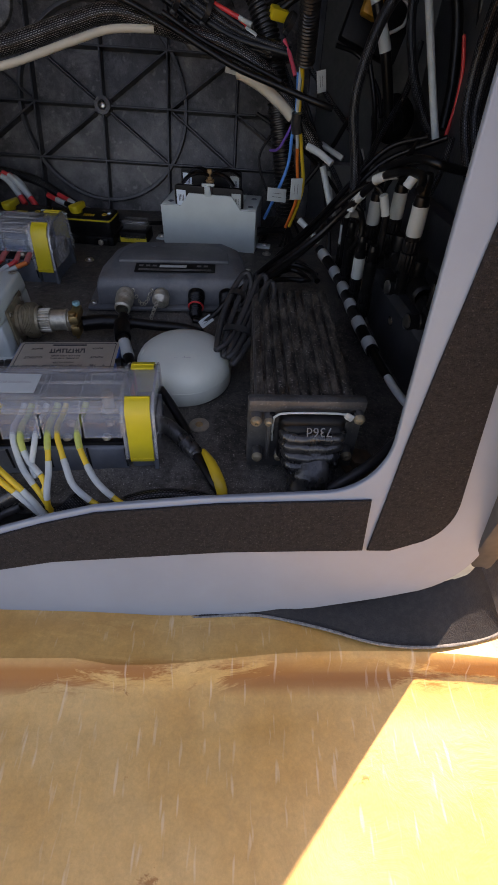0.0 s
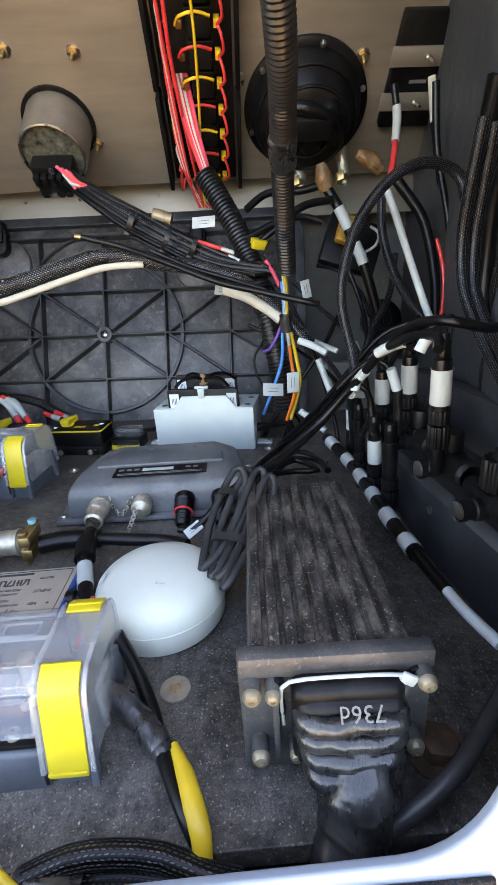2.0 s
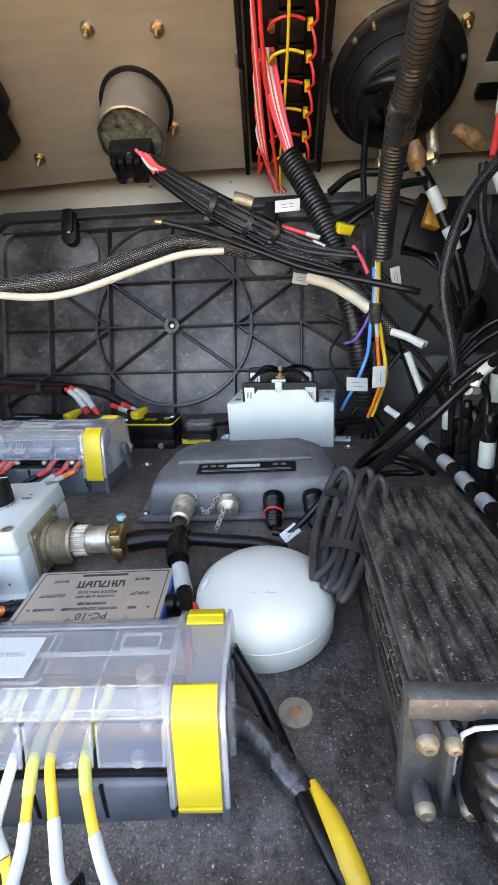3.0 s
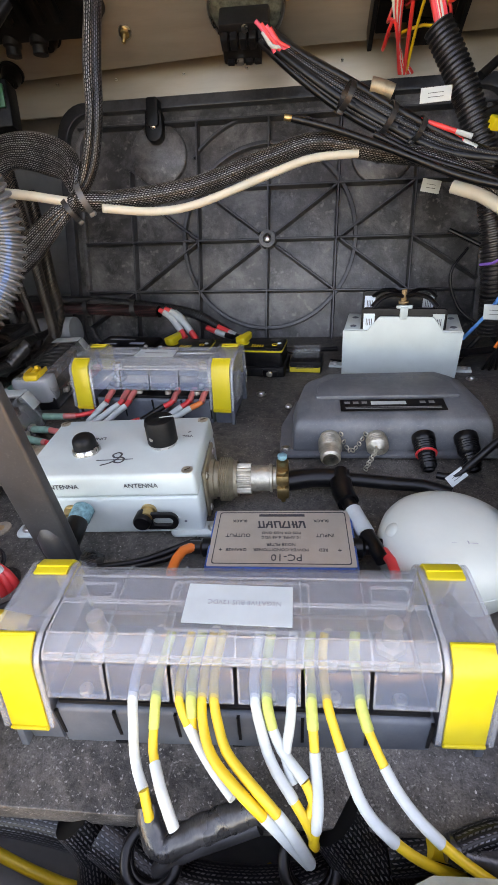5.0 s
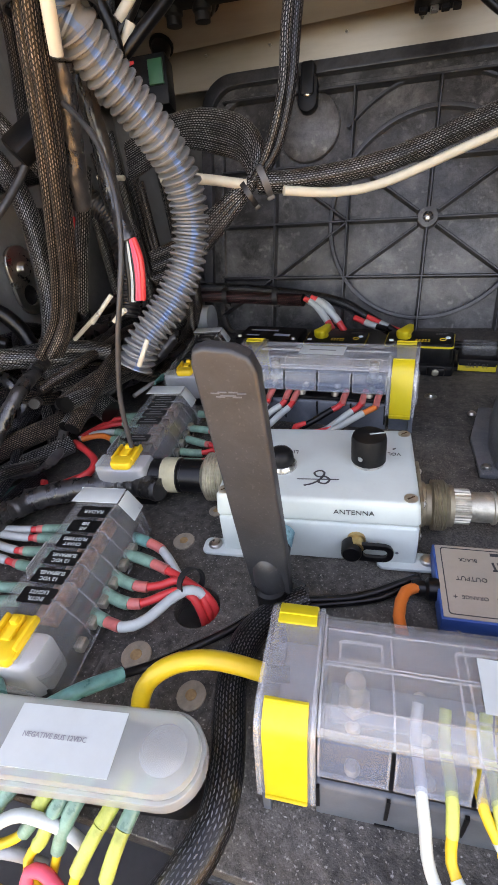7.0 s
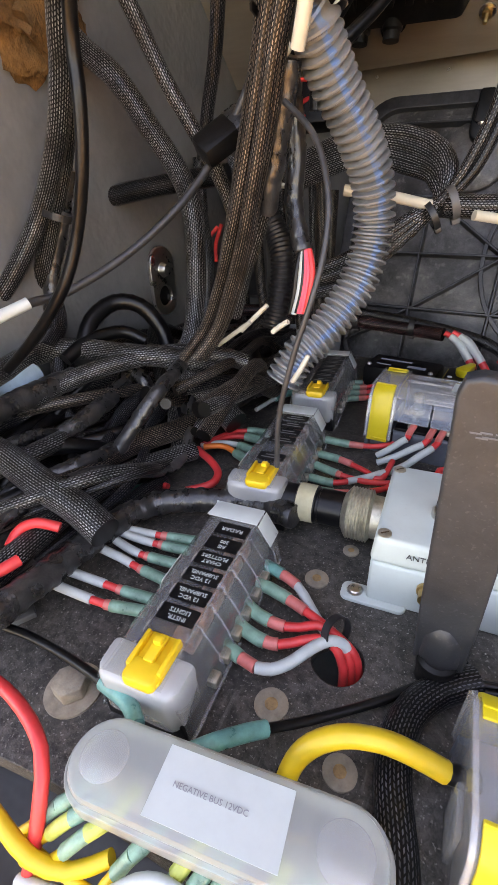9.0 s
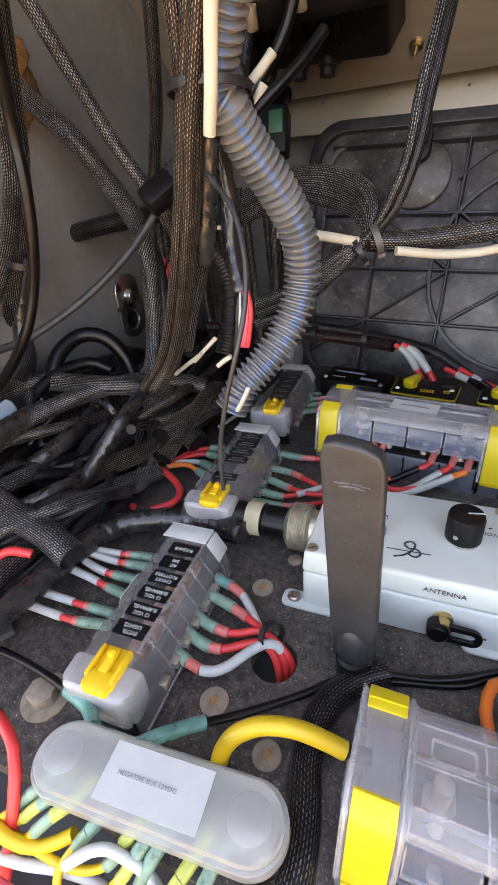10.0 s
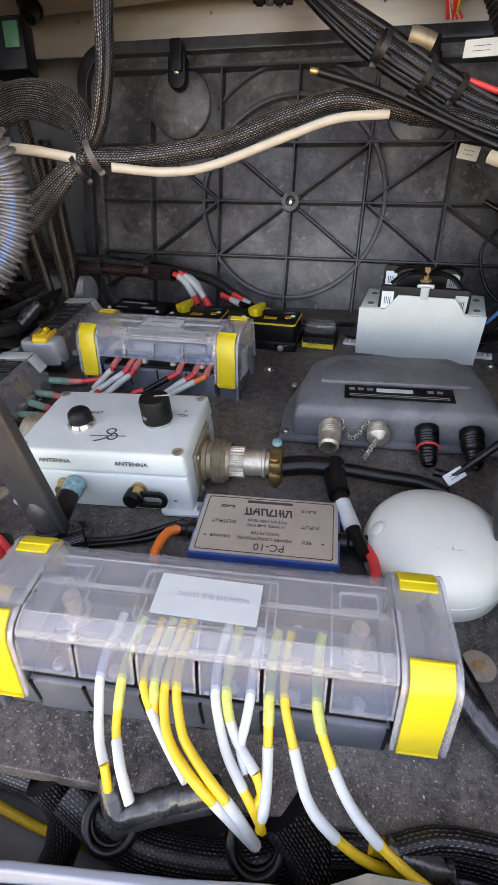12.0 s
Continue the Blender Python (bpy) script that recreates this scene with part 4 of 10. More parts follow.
for x, w in ((-0.527, -0.03), (-0.607, -0.075)):
    b = dash_thing("rubber_boot", x, w, "black rubber switch boot on the dash plate", "switch boot", "rubber boots")
    part("collar", lathe([(0.0165, 0), (0.0165, 0.003), (0.012, 0.004)], seg=24), BLACK, b)
    part("cap", lathe([(0.0135, 0.0), (0.013, 0.012), (0.010, 0.018), (0.005, 0.0195), (0.004, 0.017), (0, 0.017)], seg=24), RUBBER, b)
dark = thing("display_back", (-0.475, 0.885, 0.48), (46, 0, 0), "black trapezoid instrument housing seen from behind", "display")
part("housing", slab([(-0.11, -0.105), (0.048, -0.105), (0.02, 0.16), (-0.11, 0.16)], 0.0, 0.03, 0.004), BLACK, dark)
part("screw", lathe([(0.004, 0), (0.004, 0.002), (0, 0.003)], (0.012, -0.02, 0.03), seg=12), STEEL, dark)

# ---- devices on the board ----
def screw_head(x, y, z, parent, r=0.0042, mat=None, name="screw"):
    bm = lathe([(r, 0), (r, 0.0008), (r * 0.75, 0.0024), (0, 0.003)], (x, y, z), seg=14)
    return part(name, bm, mat or STEEL, parent)


def bus_bar(at, turn, length, cells, label, label_mat, text, label_size):
    """A bus bar block under a clear snap-on cover with front flaps and yellow end latches."""
    b = thing("bus_bar", at, turn, label, "bus bar", "covered bus bars")
    L = length / 2
    H = L - 0.026
    n = cells
    cw = 2 * H / n
    base = part("base", prism([(-0.0315, -0.0155), (-0.0305, 0.0135), (-0.029, 0.0152), (0.026, 0.0155), (0.0305, 0.0135), (0.0325, -0.0155)], -H, H, 0.001), GREYBASE, b)
    for i in range(n + 1):
        x = -H + cw * i
        part("slot", box(0.0016, 0.0016, 0.0215, (min(max(x, -H + 0.0012), H - 0.0012), -0.0308, -0.0065), 0), BLACK, base)
    for i in range(1, n, 2):
        part("foot_notch", box(0.009, 0.0014, 0.0026, (-H + cw * i, -0.0313, -0.0155), 0), BLACK, base)
    part("copper_bar", box(2 * H - 0.01, 0.018, 0.005, (0, 0.004, 0.0185), 0.001), GREYBASE, b)
    part("well", box(2 * H - 0.004, 0.052, 0.003, (0, -0.002, 0.0155), 0.0006), BLACK, b)
    part("back_wall", box(2 * H - 0.004, 0.002, 0.030, (0, 0.027, 0.0185), 0.0005), GREYBASE, b)
    for i in range(n):
        x = -H + cw * (i + 0.5)
        for dx, y in ((0.0, -0.023), (0.0, -0.006), (0.0, 0.012)):
            part("terminal_screw", lathe([(0.0036, 0), (0.0036, 0.002), (0.0028, 0.0036), (0.0008, 0.004), (0.0006, 0.003), (0, 0.003)], (x + dx, y, 0.0192), seg=12), NICKEL, b)
    for sx in (-1, 1):
        part("end_stud", add(cyl(0.0085, 0.006, (sx * (H - 0.016), 0.004, 0.022), seg=6), cyl(0.0048, 0.022, (sx * (H - 0.016), 0.004, 0.022), seg=14)), NICKEL, b)
    # hood: flat top, rounded back and a front chamfer, with flaps hanging from it
    hood = [(-0.0242, 0.0478), (-0.0220, 0.0512), (-0.0150, 0.0545), (-0.0130, 0.0550), (0.0260, 0.0545), (0.0300, 0.0530), (0.0330, 0.0490), (0.0345, 0.0400), (0.0350, 0.0160)]
    cover = part("cover", shell(hood, -H + 0.0006, H - 0.0006, 0.0016), CLEAR, b, "clear moulded plastic cover")
    for y, z in ((-0.0142, 0.0549), (-0.0225, 0.0507), (0.0035, 0.0551), (0.0052, 0.0551), (0.0215, 0.0549)):
        part("ridge", box(2 * H - 0.003, 0.0009, 0.0010, (0, y, z - 0.0002), 0.0003), EDGE, cover)
    part("ridge", box(2 * H - 0.003, 0.0014, 0.0018, (0, -0.0243, 0.0472), 0.0005), EDGE, cover)
    for i in range(n + 1):
        x = min(max(-H + cw * i, -H + 0.0014), H - 0.0014)
        part("partition", shell([(-0.0242, 0.0480), (-0.0220, 0.0514), (-0.0150, 0.0547), (-0.0130, 0.0553), (0.0260, 0.0548), (0.0300, 0.0533), (0.0330, 0.0492)], x - 0.0005, x + 0.0005, -0.0007), EDGE, cover)
        if i < n:
            x = -H + cw * i
            flap = part("flap", add(bmesh.new(), prism([(-0.0306, 0.0272), (-0.0253, 0.0468), (-0.0240, 0.0468), (-0.0292, 0.0272)], x + 0.0010, x + cw - 0.0010, 0.0004)), HAZE, cover)
            part("flap_rim", add(bmesh.new(), box(cw - 0.002, 0.0020, 0.0014, (x + cw / 2, -0.0302, 0.0268), 0.0004),
                                 *[box(0.0012, 0.0018, 0.0198, (x + e, -0.0305, 0.0272), 0.0003, turn=(-15, 0, 0)) for e in (0.0015, cw - 0.0015)]), EDGE, flap)
    # embossed frame round the label, and two moulded windows
    w, h = label_size
    part("embossed_frame", sheet([rounded(-w * 0.66, w * 0.66, 0.0035 - h * 0.66, 0.0035 + h * 0.62, 0.003), rounded(-w * 0.64, w * 0.64, 0.0035 - h * 0.61, 0.0035 + h * 0.57, 0.0026)], 0.0550, 0.0558), EDGE, cover)
    for sx in (-1, 1):
        xw = sx * (H - 0.018)
        part("moulded_window", sheet([rounded(xw - 0.010, xw + 0.010, 0.006, 0.0165, 0.002), rounded(xw - 0.0088, xw + 0.0088, 0.0072, 0.0153, 0.0016)], 0.0551, 0.0560), EDGE, cover)
    # end hoods that wrap right down, each with two latches, and a flared foot under it
    endp = [(-0.0345, 0.0060), (-0.0268, 0.0455), (-0.0245, 0.0500), (-0.0205, 0.0535), (-0.0150, 0.0560), (0.0265, 0.0560), (0.0315, 0.0540), (0.0350, 0.0485), (0.0372, 0.0060)]
    for sx in (-1, 1):
        c = sx * (L - 0.0132)
        end = part("end_hood", shell(endp, c - 0.0122, c + 0.0122, 0.0016), CLEAR, b, "clear rounded end hood")
        part("end_wall", prism(endp, c + sx * 0.0106, c + sx * 0.0122, 0.0004), CLEAR, end)
        for e in (-0.0122, 0.0122):
            part("hood_rim", shell([(y * 1.02, z + 0.0006) for y, z in endp], c + e - 0.0011, c + e + 0.0011, -0.0008), EDGE, end)
        part("lug", box(0.003, 0.018, 0.03, (c + sx * 0.0136, -0.006, 0.008), 0.001), EDGE, end)
        part("latch", add(bmesh.new(), prism([(-0.0362, 0.0040), (-0.0345, 0.0040), (-0.0262, 0.0468), (-0.0238, 0.0512), (-0.0198, 0.0545), (-0.0158, 0.0566), (-0.0158, 0.0582), (-0.0208, 0.0562), (-0.0254, 0.0526), (-0.0280, 0.0474)], c - 0.0098, c + 0.0098, 0.0005),
                          box(0.0192, 0.0016, 0.0014, (c, -0.0362, 0.0066), 0.0004), box(0.0192, 0.0012, 0.0014, (c, -0.0172, 0.0572), 0.0004)), YELLOW, b, "yellow snap latch")
        part("latch", add(bmesh.new(), prism([(0.0205, 0.0562), (0.0205, 0.0578), (0.0275, 0.0578), (0.0330, 0.0556), (0.0368, 0.0495), (0.0392, 0.0080), (0.0374, 0.0080), (0.0352, 0.0490), (0.0318, 0.0542), (0.0268, 0.0562)], c - 0.0096, c + 0.0096, 0.0005),
                          box(0.0188, 0.0012, 0.0012, (c, 0.0258, 0.0574), 0.0003)), YELLOW, b, "yellow snap latch")
        part("end_foot", add(bmesh.new(), prism([(-0.0345, -0.0165), (-0.0300, 0.0220), (-0.0270, 0.0220), (-0.0285, -0.0165)], c + sx * 0.0085, c + sx * 0.0125, 0.0006),
                             prism([(-0.0300, -0.0165), (-0.0290, 0.0240), (0.0310, 0.0240), (0.0330, -0.0165)], c - sx * 0.0100, c + sx * 0.0080, 0.001),
                             prism([(0.0285, -0.0165), (0.0270, 0.0220), (0.0310, 0.0220), (0.0365, -0.0165)], c + sx * 0.0075, c + sx * 0.0125, 0.0006)), GREYBASE, b)
    tag = part("paper_label", box(w, h, 0.0003, (0, 0, 0), 0), label_mat, b, "white paper label")
    tag.matrix_basis = pose(0.0, 0.0035, 0.0560, 0.5, 0, -1.5)
    if text:
        lettering("print", text, 0.0038, pbr("faded_print", (0.33, 0.33, 0.34), 0.6, bump=0), tag, Matrix.Translation((0.003, 0.001, 0.0004)) @ Matrix.Rotation(math.pi, 4, "Z"))
    else:
        part("print", box(w * 0.6, 0.0022, 0.0001, (0, 0, 0.0003), 0), PALEINK, tag, "faded line of print")
    return b


bus_front = bus_bar((-0.209, 0.3608, -0.0025), (0, 1.2, 4.2), 0.242, 6, "long grey bus bar under a clear cover with yellow latches", LABEL, "NEGATIVE BUS 12VDC", (0.055, 0.0238))
bus_rear = bus_bar((-0.351, 0.676, 0.012), -3.0, 0.188, 4, "shorter bus bar under a clear cover with yellow latches", LABEL, "", (0.046, 0.020))

# white switch box
sw = thing("antenna_switch_box", (-0.3285, 0.513, 0), 4.2, "white enamelled antenna switch box with knob and button", "switch box")
body = part("case", box(0.138, 0.0885, 0.036, (0, -0.004, 0.0), 0.0028, seg=3, taper=0.992), WHITEBOX, sw)
lid = part("lid", box(0.1385, 0.0890, 0.0195, (0, -0.004, 0.0364), 0.0034, seg=4, taper=0.972), WHITEBOX, sw)
for x, y in ((-0.0625, 0.0325), (0.0620, 0.0325), (0.0618, -0.0415), (-0.0622, -0.0415)):
    sc = part("lid_screw", lathe([(0.0044, 0), (0.0044, 0.0005), (0.0036, 0.0007), (0.0010, 0.0008), (0, 0.0001)], (x, y, 0.0558), seg=16), NICKEL, lid, "tarnished lid screw")
    part("slot", box(0.0052, 0.0009, 0.0003, (x, y, 0.0565), 0, turn=(0, 0, 35)), DARKRUST, sc)
for sx in (-1, 1):
    f = part("mounting_foot", slab(rounded(sx * 0.064 - 0.0215, sx * 0.064 + 0.0215, -0.0535, -0.038, 0.005), 0.0, 0.0030, 0.0008), WHITEBOX, sw)
    screw_head(sx * 0.0765, -0.0450, 0.0030, f, 0.0055)
knob = part("knob", lathe([(0.0120, 0.003), (0.0120, 0.0205), (0.0112, 0.0230), (0.0095, 0.0236), (0, 0.0236)], (0.0355, -0.004, 0.0558)), BLACK, sw, "black turning knob with a white pointer")
part("pointer", box(0.0115, 0.0012, 0.0004, (0.0415, -0.0025, 0.0792), 0, turn=(0, 0, 12)), LABEL, knob)
part("skirt", lathe([(0.0110, 0.0), (0.0110, 0.0036), (0.0102, 0.0040)], (0.0355, -0.004, 0.0558)), STEEL, knob, "bright knob skirt")
part("grub_screw", lathe([(0.0018, 0), (0.0018, 0.0006), (0, 0.0006)], (0.0300, -0.0148, 0.0660), (90, 0, -28), 10), STEEL, knob)
btn = part("button_ring", lathe([(0.0112, 0), (0.0112, 0.0022), (0.0098, 0.0042), (0.0088, 0.0042)], (-0.0260, -0.012, 0.0558)), STEEL, sw, "chrome button ring")
part("button", lathe([(0.0090, 0.003), (0.0092, 0.0086), (0.0086, 0.0118), (0.0066, 0.0140), (0.0030, 0.0150), (0, 0.0150)], (-0.0260, -0.012, 0.0558)), BLACK, btn, "domed black push button")
lettering("print", "SYSTEM", 0.0052, INK, body, pose(0.0692, 0.008, 0.0425, 90, 0, 90))
lettering("print", "INPUT", 0.0052, INK, body, pose(0.0694, 0.008, 0.0365, 90, 0, 90))
lettering("print", "LINK", 0.0055, INK, lid, pose(-0.0215, 0.0055, 0.0561, 0, 0, 180))
lettering("print", "VOL", 0.0048, INK, lid, pose(0.0535, 0.0060, 0.0561, 0, 0, 180))
part("print", box(0.0025, 0.0012, 0.0002, (0.0540, 0.0125, 0.0559), 0, turn=(0, 0, 30)), INK, lid)
tube_part("emblem", [(-0.0075, -0.0335, 0.0561), (-0.0010, -0.0305, 0.0561), (0.0040, -0.0245, 0.0561), (0.0055, -0.0185, 0.0561), (0.0020, -0.0165, 0.0561), (-0.0015, -0.0195, 0.0561), (0.0015, -0.0235, 0.0561), (0.0065, -0.0230, 0.0561), (0.0095, -0.0265, 0.0561),
                     (0.0070, -0.0305, 0.0561), (0.0025, -0.0295, 0.0561), (0.0025, -0.0260, 0.0561)], 0.0008, INK, lid, "looped line emblem", seg=6, step=0.0015, flat=0.3)
part("emblem", box(0.0290, 0.0007, 0.0003, (0.0015, -0.0262, 0.0559), 0, turn=(0, 0, 2)), INK, lid, "thin crossing line")
for i, x in enumerate((-0.0345, 0.0265)):
    lettering("print", "ANTENNA", 0.0055, INK, lid, pose(x, -0.0484, 0.0470, 90, 0, 0))
    s = part("socket", lathe([(0.0062, 0), (0.0062, 0.0025), (0.0048, 0.003), (0.0048, 0.0095), (0, 0.0095)], (x + 0.002, -0.0478, 0.0235), (90, 0, 0), 16), BRASS, sw, "brass coax socket")
capx = 0.0255
bm = lathe([(0.0068, 0), (0.0068, 0.009), (0.0056, 0.0105), (0, 0.0105)], (capx, -0.0515, 0.0205), (84, 0, 0), 18)
strap = sheet([rounded(-0.002, 0.0265, -0.0066, 0.0066, 0.0062), rounded(0.0070, 0.0235, -0.0036, 0.0036, 0.0034)], 0, 0.003, 0.0006)
strap.transform(pose(capx, -0.0545, 0.0195, 84, 0, 0))
part("dust_cap", add(bm, strap), RUBBER, sw, "black rubber dust cap on its strap")
part("rivet_mark", lathe([(0.0012, 0), (0.0008, 0.0004), (0, 0.0004)], (0.0555, -0.0482, 0.0120), (90, 0, 0), 8), GREYBASE, body)
# bronze multi-pin connector with its saddle clamp
side = part("side_plate", box(0.0028, 0.046, 0.043, (0.0705, -0.009, 0.002), 0.0012), BRONZE, sw, "bronze square connector flange")
for y in (-0.0265, 0.0085):
    for z in (0.008, 0.039):
        part("screw", lathe([(0.0030, 0), (0.0030, 0.001), (0, 0.0024)], (0.0718, y, z), (0, 90, 0), 12), STEEL, side)
conn = part("connector", lathe([(0.0165, 0), (0.0165, 0.0035), (0.0150, 0.0042), (0.0150, 0.0075), (0.0185, 0.0085), *[(0.0185 if i % 2 else 0.0176, 0.0092 + i * 0.0008) for i in range(11)], (0.0165, 0.0185), (0.0150, 0.0195), (0.0150, 0.0225)], (0.0715, -0.009, 0.0225), (0, 90, 0), 40), BRONZE, sw, "ringed bronze multi-pin connector")
part("coupling", add(slab(fluted(0.0118, 0.0128, 26), 0.0215, 0.0335, 0.0), lathe([(0.0108, 0.0330), (0.0108, 0.0480), (0.0118, 0.0485), (0.0118, 0.0505), (0.0092, 0.0510), (0.0092, 0.0590)], seg=32)), NICKEL, conn, "tarnished coupling sleeve").matrix_basis = pose(0.0715, -0.009, 0.0225, 0, 90, 0)
clampc = part("cable_clamp", add(box(0.0100, 0.027, 0.0110, (0.1305, -0.009, 0.0105), 0.002), box(0.0100, 0.027, 0.0100, (0.1305, -0.009, 0.0235), 0.002)), BRASS, sw, "dull bronze saddle clamp with two bolts")
for y in (-0.0195, 0.0015):
    part("clamp_bolt", add(cyl(0.0022, 0.030, (0.1305, y, 0.007), seg=10), cyl(0.0040, 0.0034, (0.1305, y, 0.0345), seg=14)), COPPER if y > 0 else BRASS, clampc, "corroded clamp bolt")
# connector on the far end
connl = part("connector", lathe([(0.0165, 0), (0.0165, 0.008), (0.0205, 0.010), *[(0.0205 if i % 2 else 0.0193, 0.011 + i * 0.0011) for i in range(14)], (0.017, 0.028), (0.0135, 0.03), (0.0135, 0.048), (0.0125, 0.05), (0.0125, 0.08)], (-0.068, 0.010, 0.0245), (0, -90, 0), 36), NICKEL, sw, "knurled connector on the box end")
part("sleeve", lathe([(0.0142, 0.030), (0.0142, 0.048), (0.0135, 0.0485), (0.0135, 0.050), (0.0148, 0.051), (0.0148, 0.066), (0.0135, 0.067), (0.0135, 0.085), (0.010, 0.088)], (-0.068, 0.010, 0.0245), (0, -90, 0), 28), RUBBER, connl)
part("tape_band", lathe([(0.0152, 0.052), (0.0155, 0.0655)], (-0.068, 0.010, 0.0245), (0, -90, 0), 24), pbr("old_masking_tape", (0.42, 0.38, 0.25), 0.7, scale=60), connl, "old masking tape band")

# black paddle antenna
ant = thing("paddle_antenna", (-0.349, 0.4235, 0.010), (0, 0, 0), "flat black rubber paddle antenna on an elbow joint", "antenna")
blade = sheet([[(-0.0108, 0.0), (-0.0116, 0.03), (-0.0126, 0.160), (-0.0110, 0.1655), (-0.0070, 0.1668), (0.004, 0.1655), (0.0100, 0.1625), (0.0124, 0.156), (0.0118, 0.03), (0.0108, 0.0)]], -0.0042, 0.0042, 0.002)
ANTM = pose(0.0045, -0.003, 0.012, 95, 0, 0) @ pose(0, 0, 0, 0, 0, 0.6)
blade.transform(ANTM)
bp = part("blade", blade, PADDLE, ant)
waves = add(bmesh.new(), *[box(0.004, 0.0006, 0.0005, (0.004 * math.cos(a) * k, 0.142 + 0.003 * k + 0.001 * math.sin(a), 0.004), 0) for k in (1, 1.6) for a in (0.3, 1.2, 2.0, 2.8)])
waves.transform(ANTM)
part("signal_mark", waves, GREYBASE, bp)
yoke = lathe([(0, 0.034), (0.006, 0.031), (0.0105, 0.022), (0.0115, 0.008), (0.0105, -0.004), (0, -0.006)], (0, 0, 0), (0, 0, 0), 20)
yoke.transform(ANTM @ pose(0, -0.002, 0.0, -90, 0, 0) @ Matrix.Scale(0.75, 4, (0, 1, 0)))
part("yoke", yoke, PADDLE, ant)
part("joint", lathe([(0.0098, 0.0), (0.0098, 0.010), (0.0105, 0.011), (0.0105, 0.016), (0.0085, 0.018)], (0.004, -0.0045, -0.004), (0, 0, 0), 20), BLACK, ant)
elbow = part("elbow", lathe([(0.0072, 0), (0.0082, 0.004), (0.0082, 0.026), (0.0068, 0.028)], (0.003, 0.0, 0.008), (-72, 0, 0), 18), RUBBER, ant)
part("connector_nut", lathe([(0.0078, 0), (0.0082, 0.003), (0.0082, 0.012), (0.0065, 0.0135)], (0.003, 0.026, 0.0155), (-80, 0, 0), 16), COPPER, ant, "corroded blue-green coax nut")

# noise filter
pc = thing("noise_filter", (-0.1945, 0.4523, 0), 3.3, "flat blue power noise filter with a metal nameplate", "filter")
part("case", box(0.103, 0.058, 0.0155, (0, 0, 0), 0.001), BLUEPL, pc)
name = part("nameplate", slab(rounded(-0.0500, 0.0500, -0.0275, 0.0280, 0.001), 0.0155, 0.0161, 0.0001), TINPLATE, pc, "scuffed warm grey nameplate")
part("border", sheet([rounded(-0.047, 0.047, -0.0255, 0.0260, 0.002), rounded(-0.0464, 0.0464, -0.0249, 0.0254, 0.002)], 0.0161, 0.0163), INK, name)
for text, size, x, y in (("PC-10", 0.0085, 0.004, -0.0195), ("POWER CONDITIONER", 0.0036, 0.0, -0.0125), ("NOISE FILTER", 0.0034, 0.0, -0.0075), ("10 AMPS, 6-48 VDC", 0.0034, 0.0, -0.0005),
                         ("POS OR NEG GND", 0.0034, 0.0, 0.0040), ("INPUT", 0.0046, 0.031, 0.0015), ("OUTPUT", 0.0046, -0.031, 0.0015), ("RED", 0.0036, 0.029, -0.0125), ("ORANGE", 0.0036, -0.031, -0.0125),
                         ("BLACK", 0.0036, 0.029, 0.0165), ("BLACK", 0.0036, -0.031, 0.0165), ("+", 0.005, 0.040, -0.0125), ("+", 0.005, -0.042, -0.0125)):
    lettering("print", text, size, INK, name, pose(x, y, 0.0163, 0, 0, 180))
for i, (w_, x_) in enumerate(((0.0042, 0.0), (0.0036, 0.0056), (0.0052, 0.0110), (0.0050, 0.0175), (0.0042, 0.0238), (0.0044, 0.0296))):
    part("maker_mark", add(box(0.0013, 0.0072, 0.0002, (0.0165 - x_, 0.0125, 0.0162), 0, turn=(0, 0, 9)), box(0.0013, 0.0072, 0.0002, (0.0165 - x_ - w_ + 0.0013, 0.0125, 0.0162), 0, turn=(0, 0, 9 if i % 2 else -14)),
                           box(w_, 0.0013, 0.0002, (0.0165 - x_ - w_ / 2, 0.0125 + (0.003, 0.0, -0.003)[i % 3], 0.0162), 0)), INK, name, "dark bold bar")
part("print", box(0.034, 0.0024, 0.0002, (0.0, 0.0225, 0.0162), 0), INK, name)
for x, m, lab in ((-0.060, ORANGE, "orange"), (0.060, RED, "red")):
    sx = 1 if x > 0 else -1
    part("grommet", lathe([(0.0072, 0), (0.0072, 0.006), (0.005, 0.008), (0.005, 0.016), (0, 0.016)], (sx * 0.050, -0.004, 0.0095), (0, 90 * sx, 0), 16), RUBBER, pc)
    tube_part("lead", [(sx * 0.060, -0.004, 0.010), (sx * 0.070, -0.010, 0.012), (sx * 0.0745, -0.028, 0.011), (sx * 0.070, -0.048, 0.006)], 0.0036, m, pc, lab + " lead", seg=10)
tube_part("lead", [(0.060, -0.001, 0.0085), (0.078, 0.0, 0.012), (0.092, -0.014, 0.014), (0.098, -0.034, 0.008)], 0.003, RUBBER, pc, "black lead", seg=10)

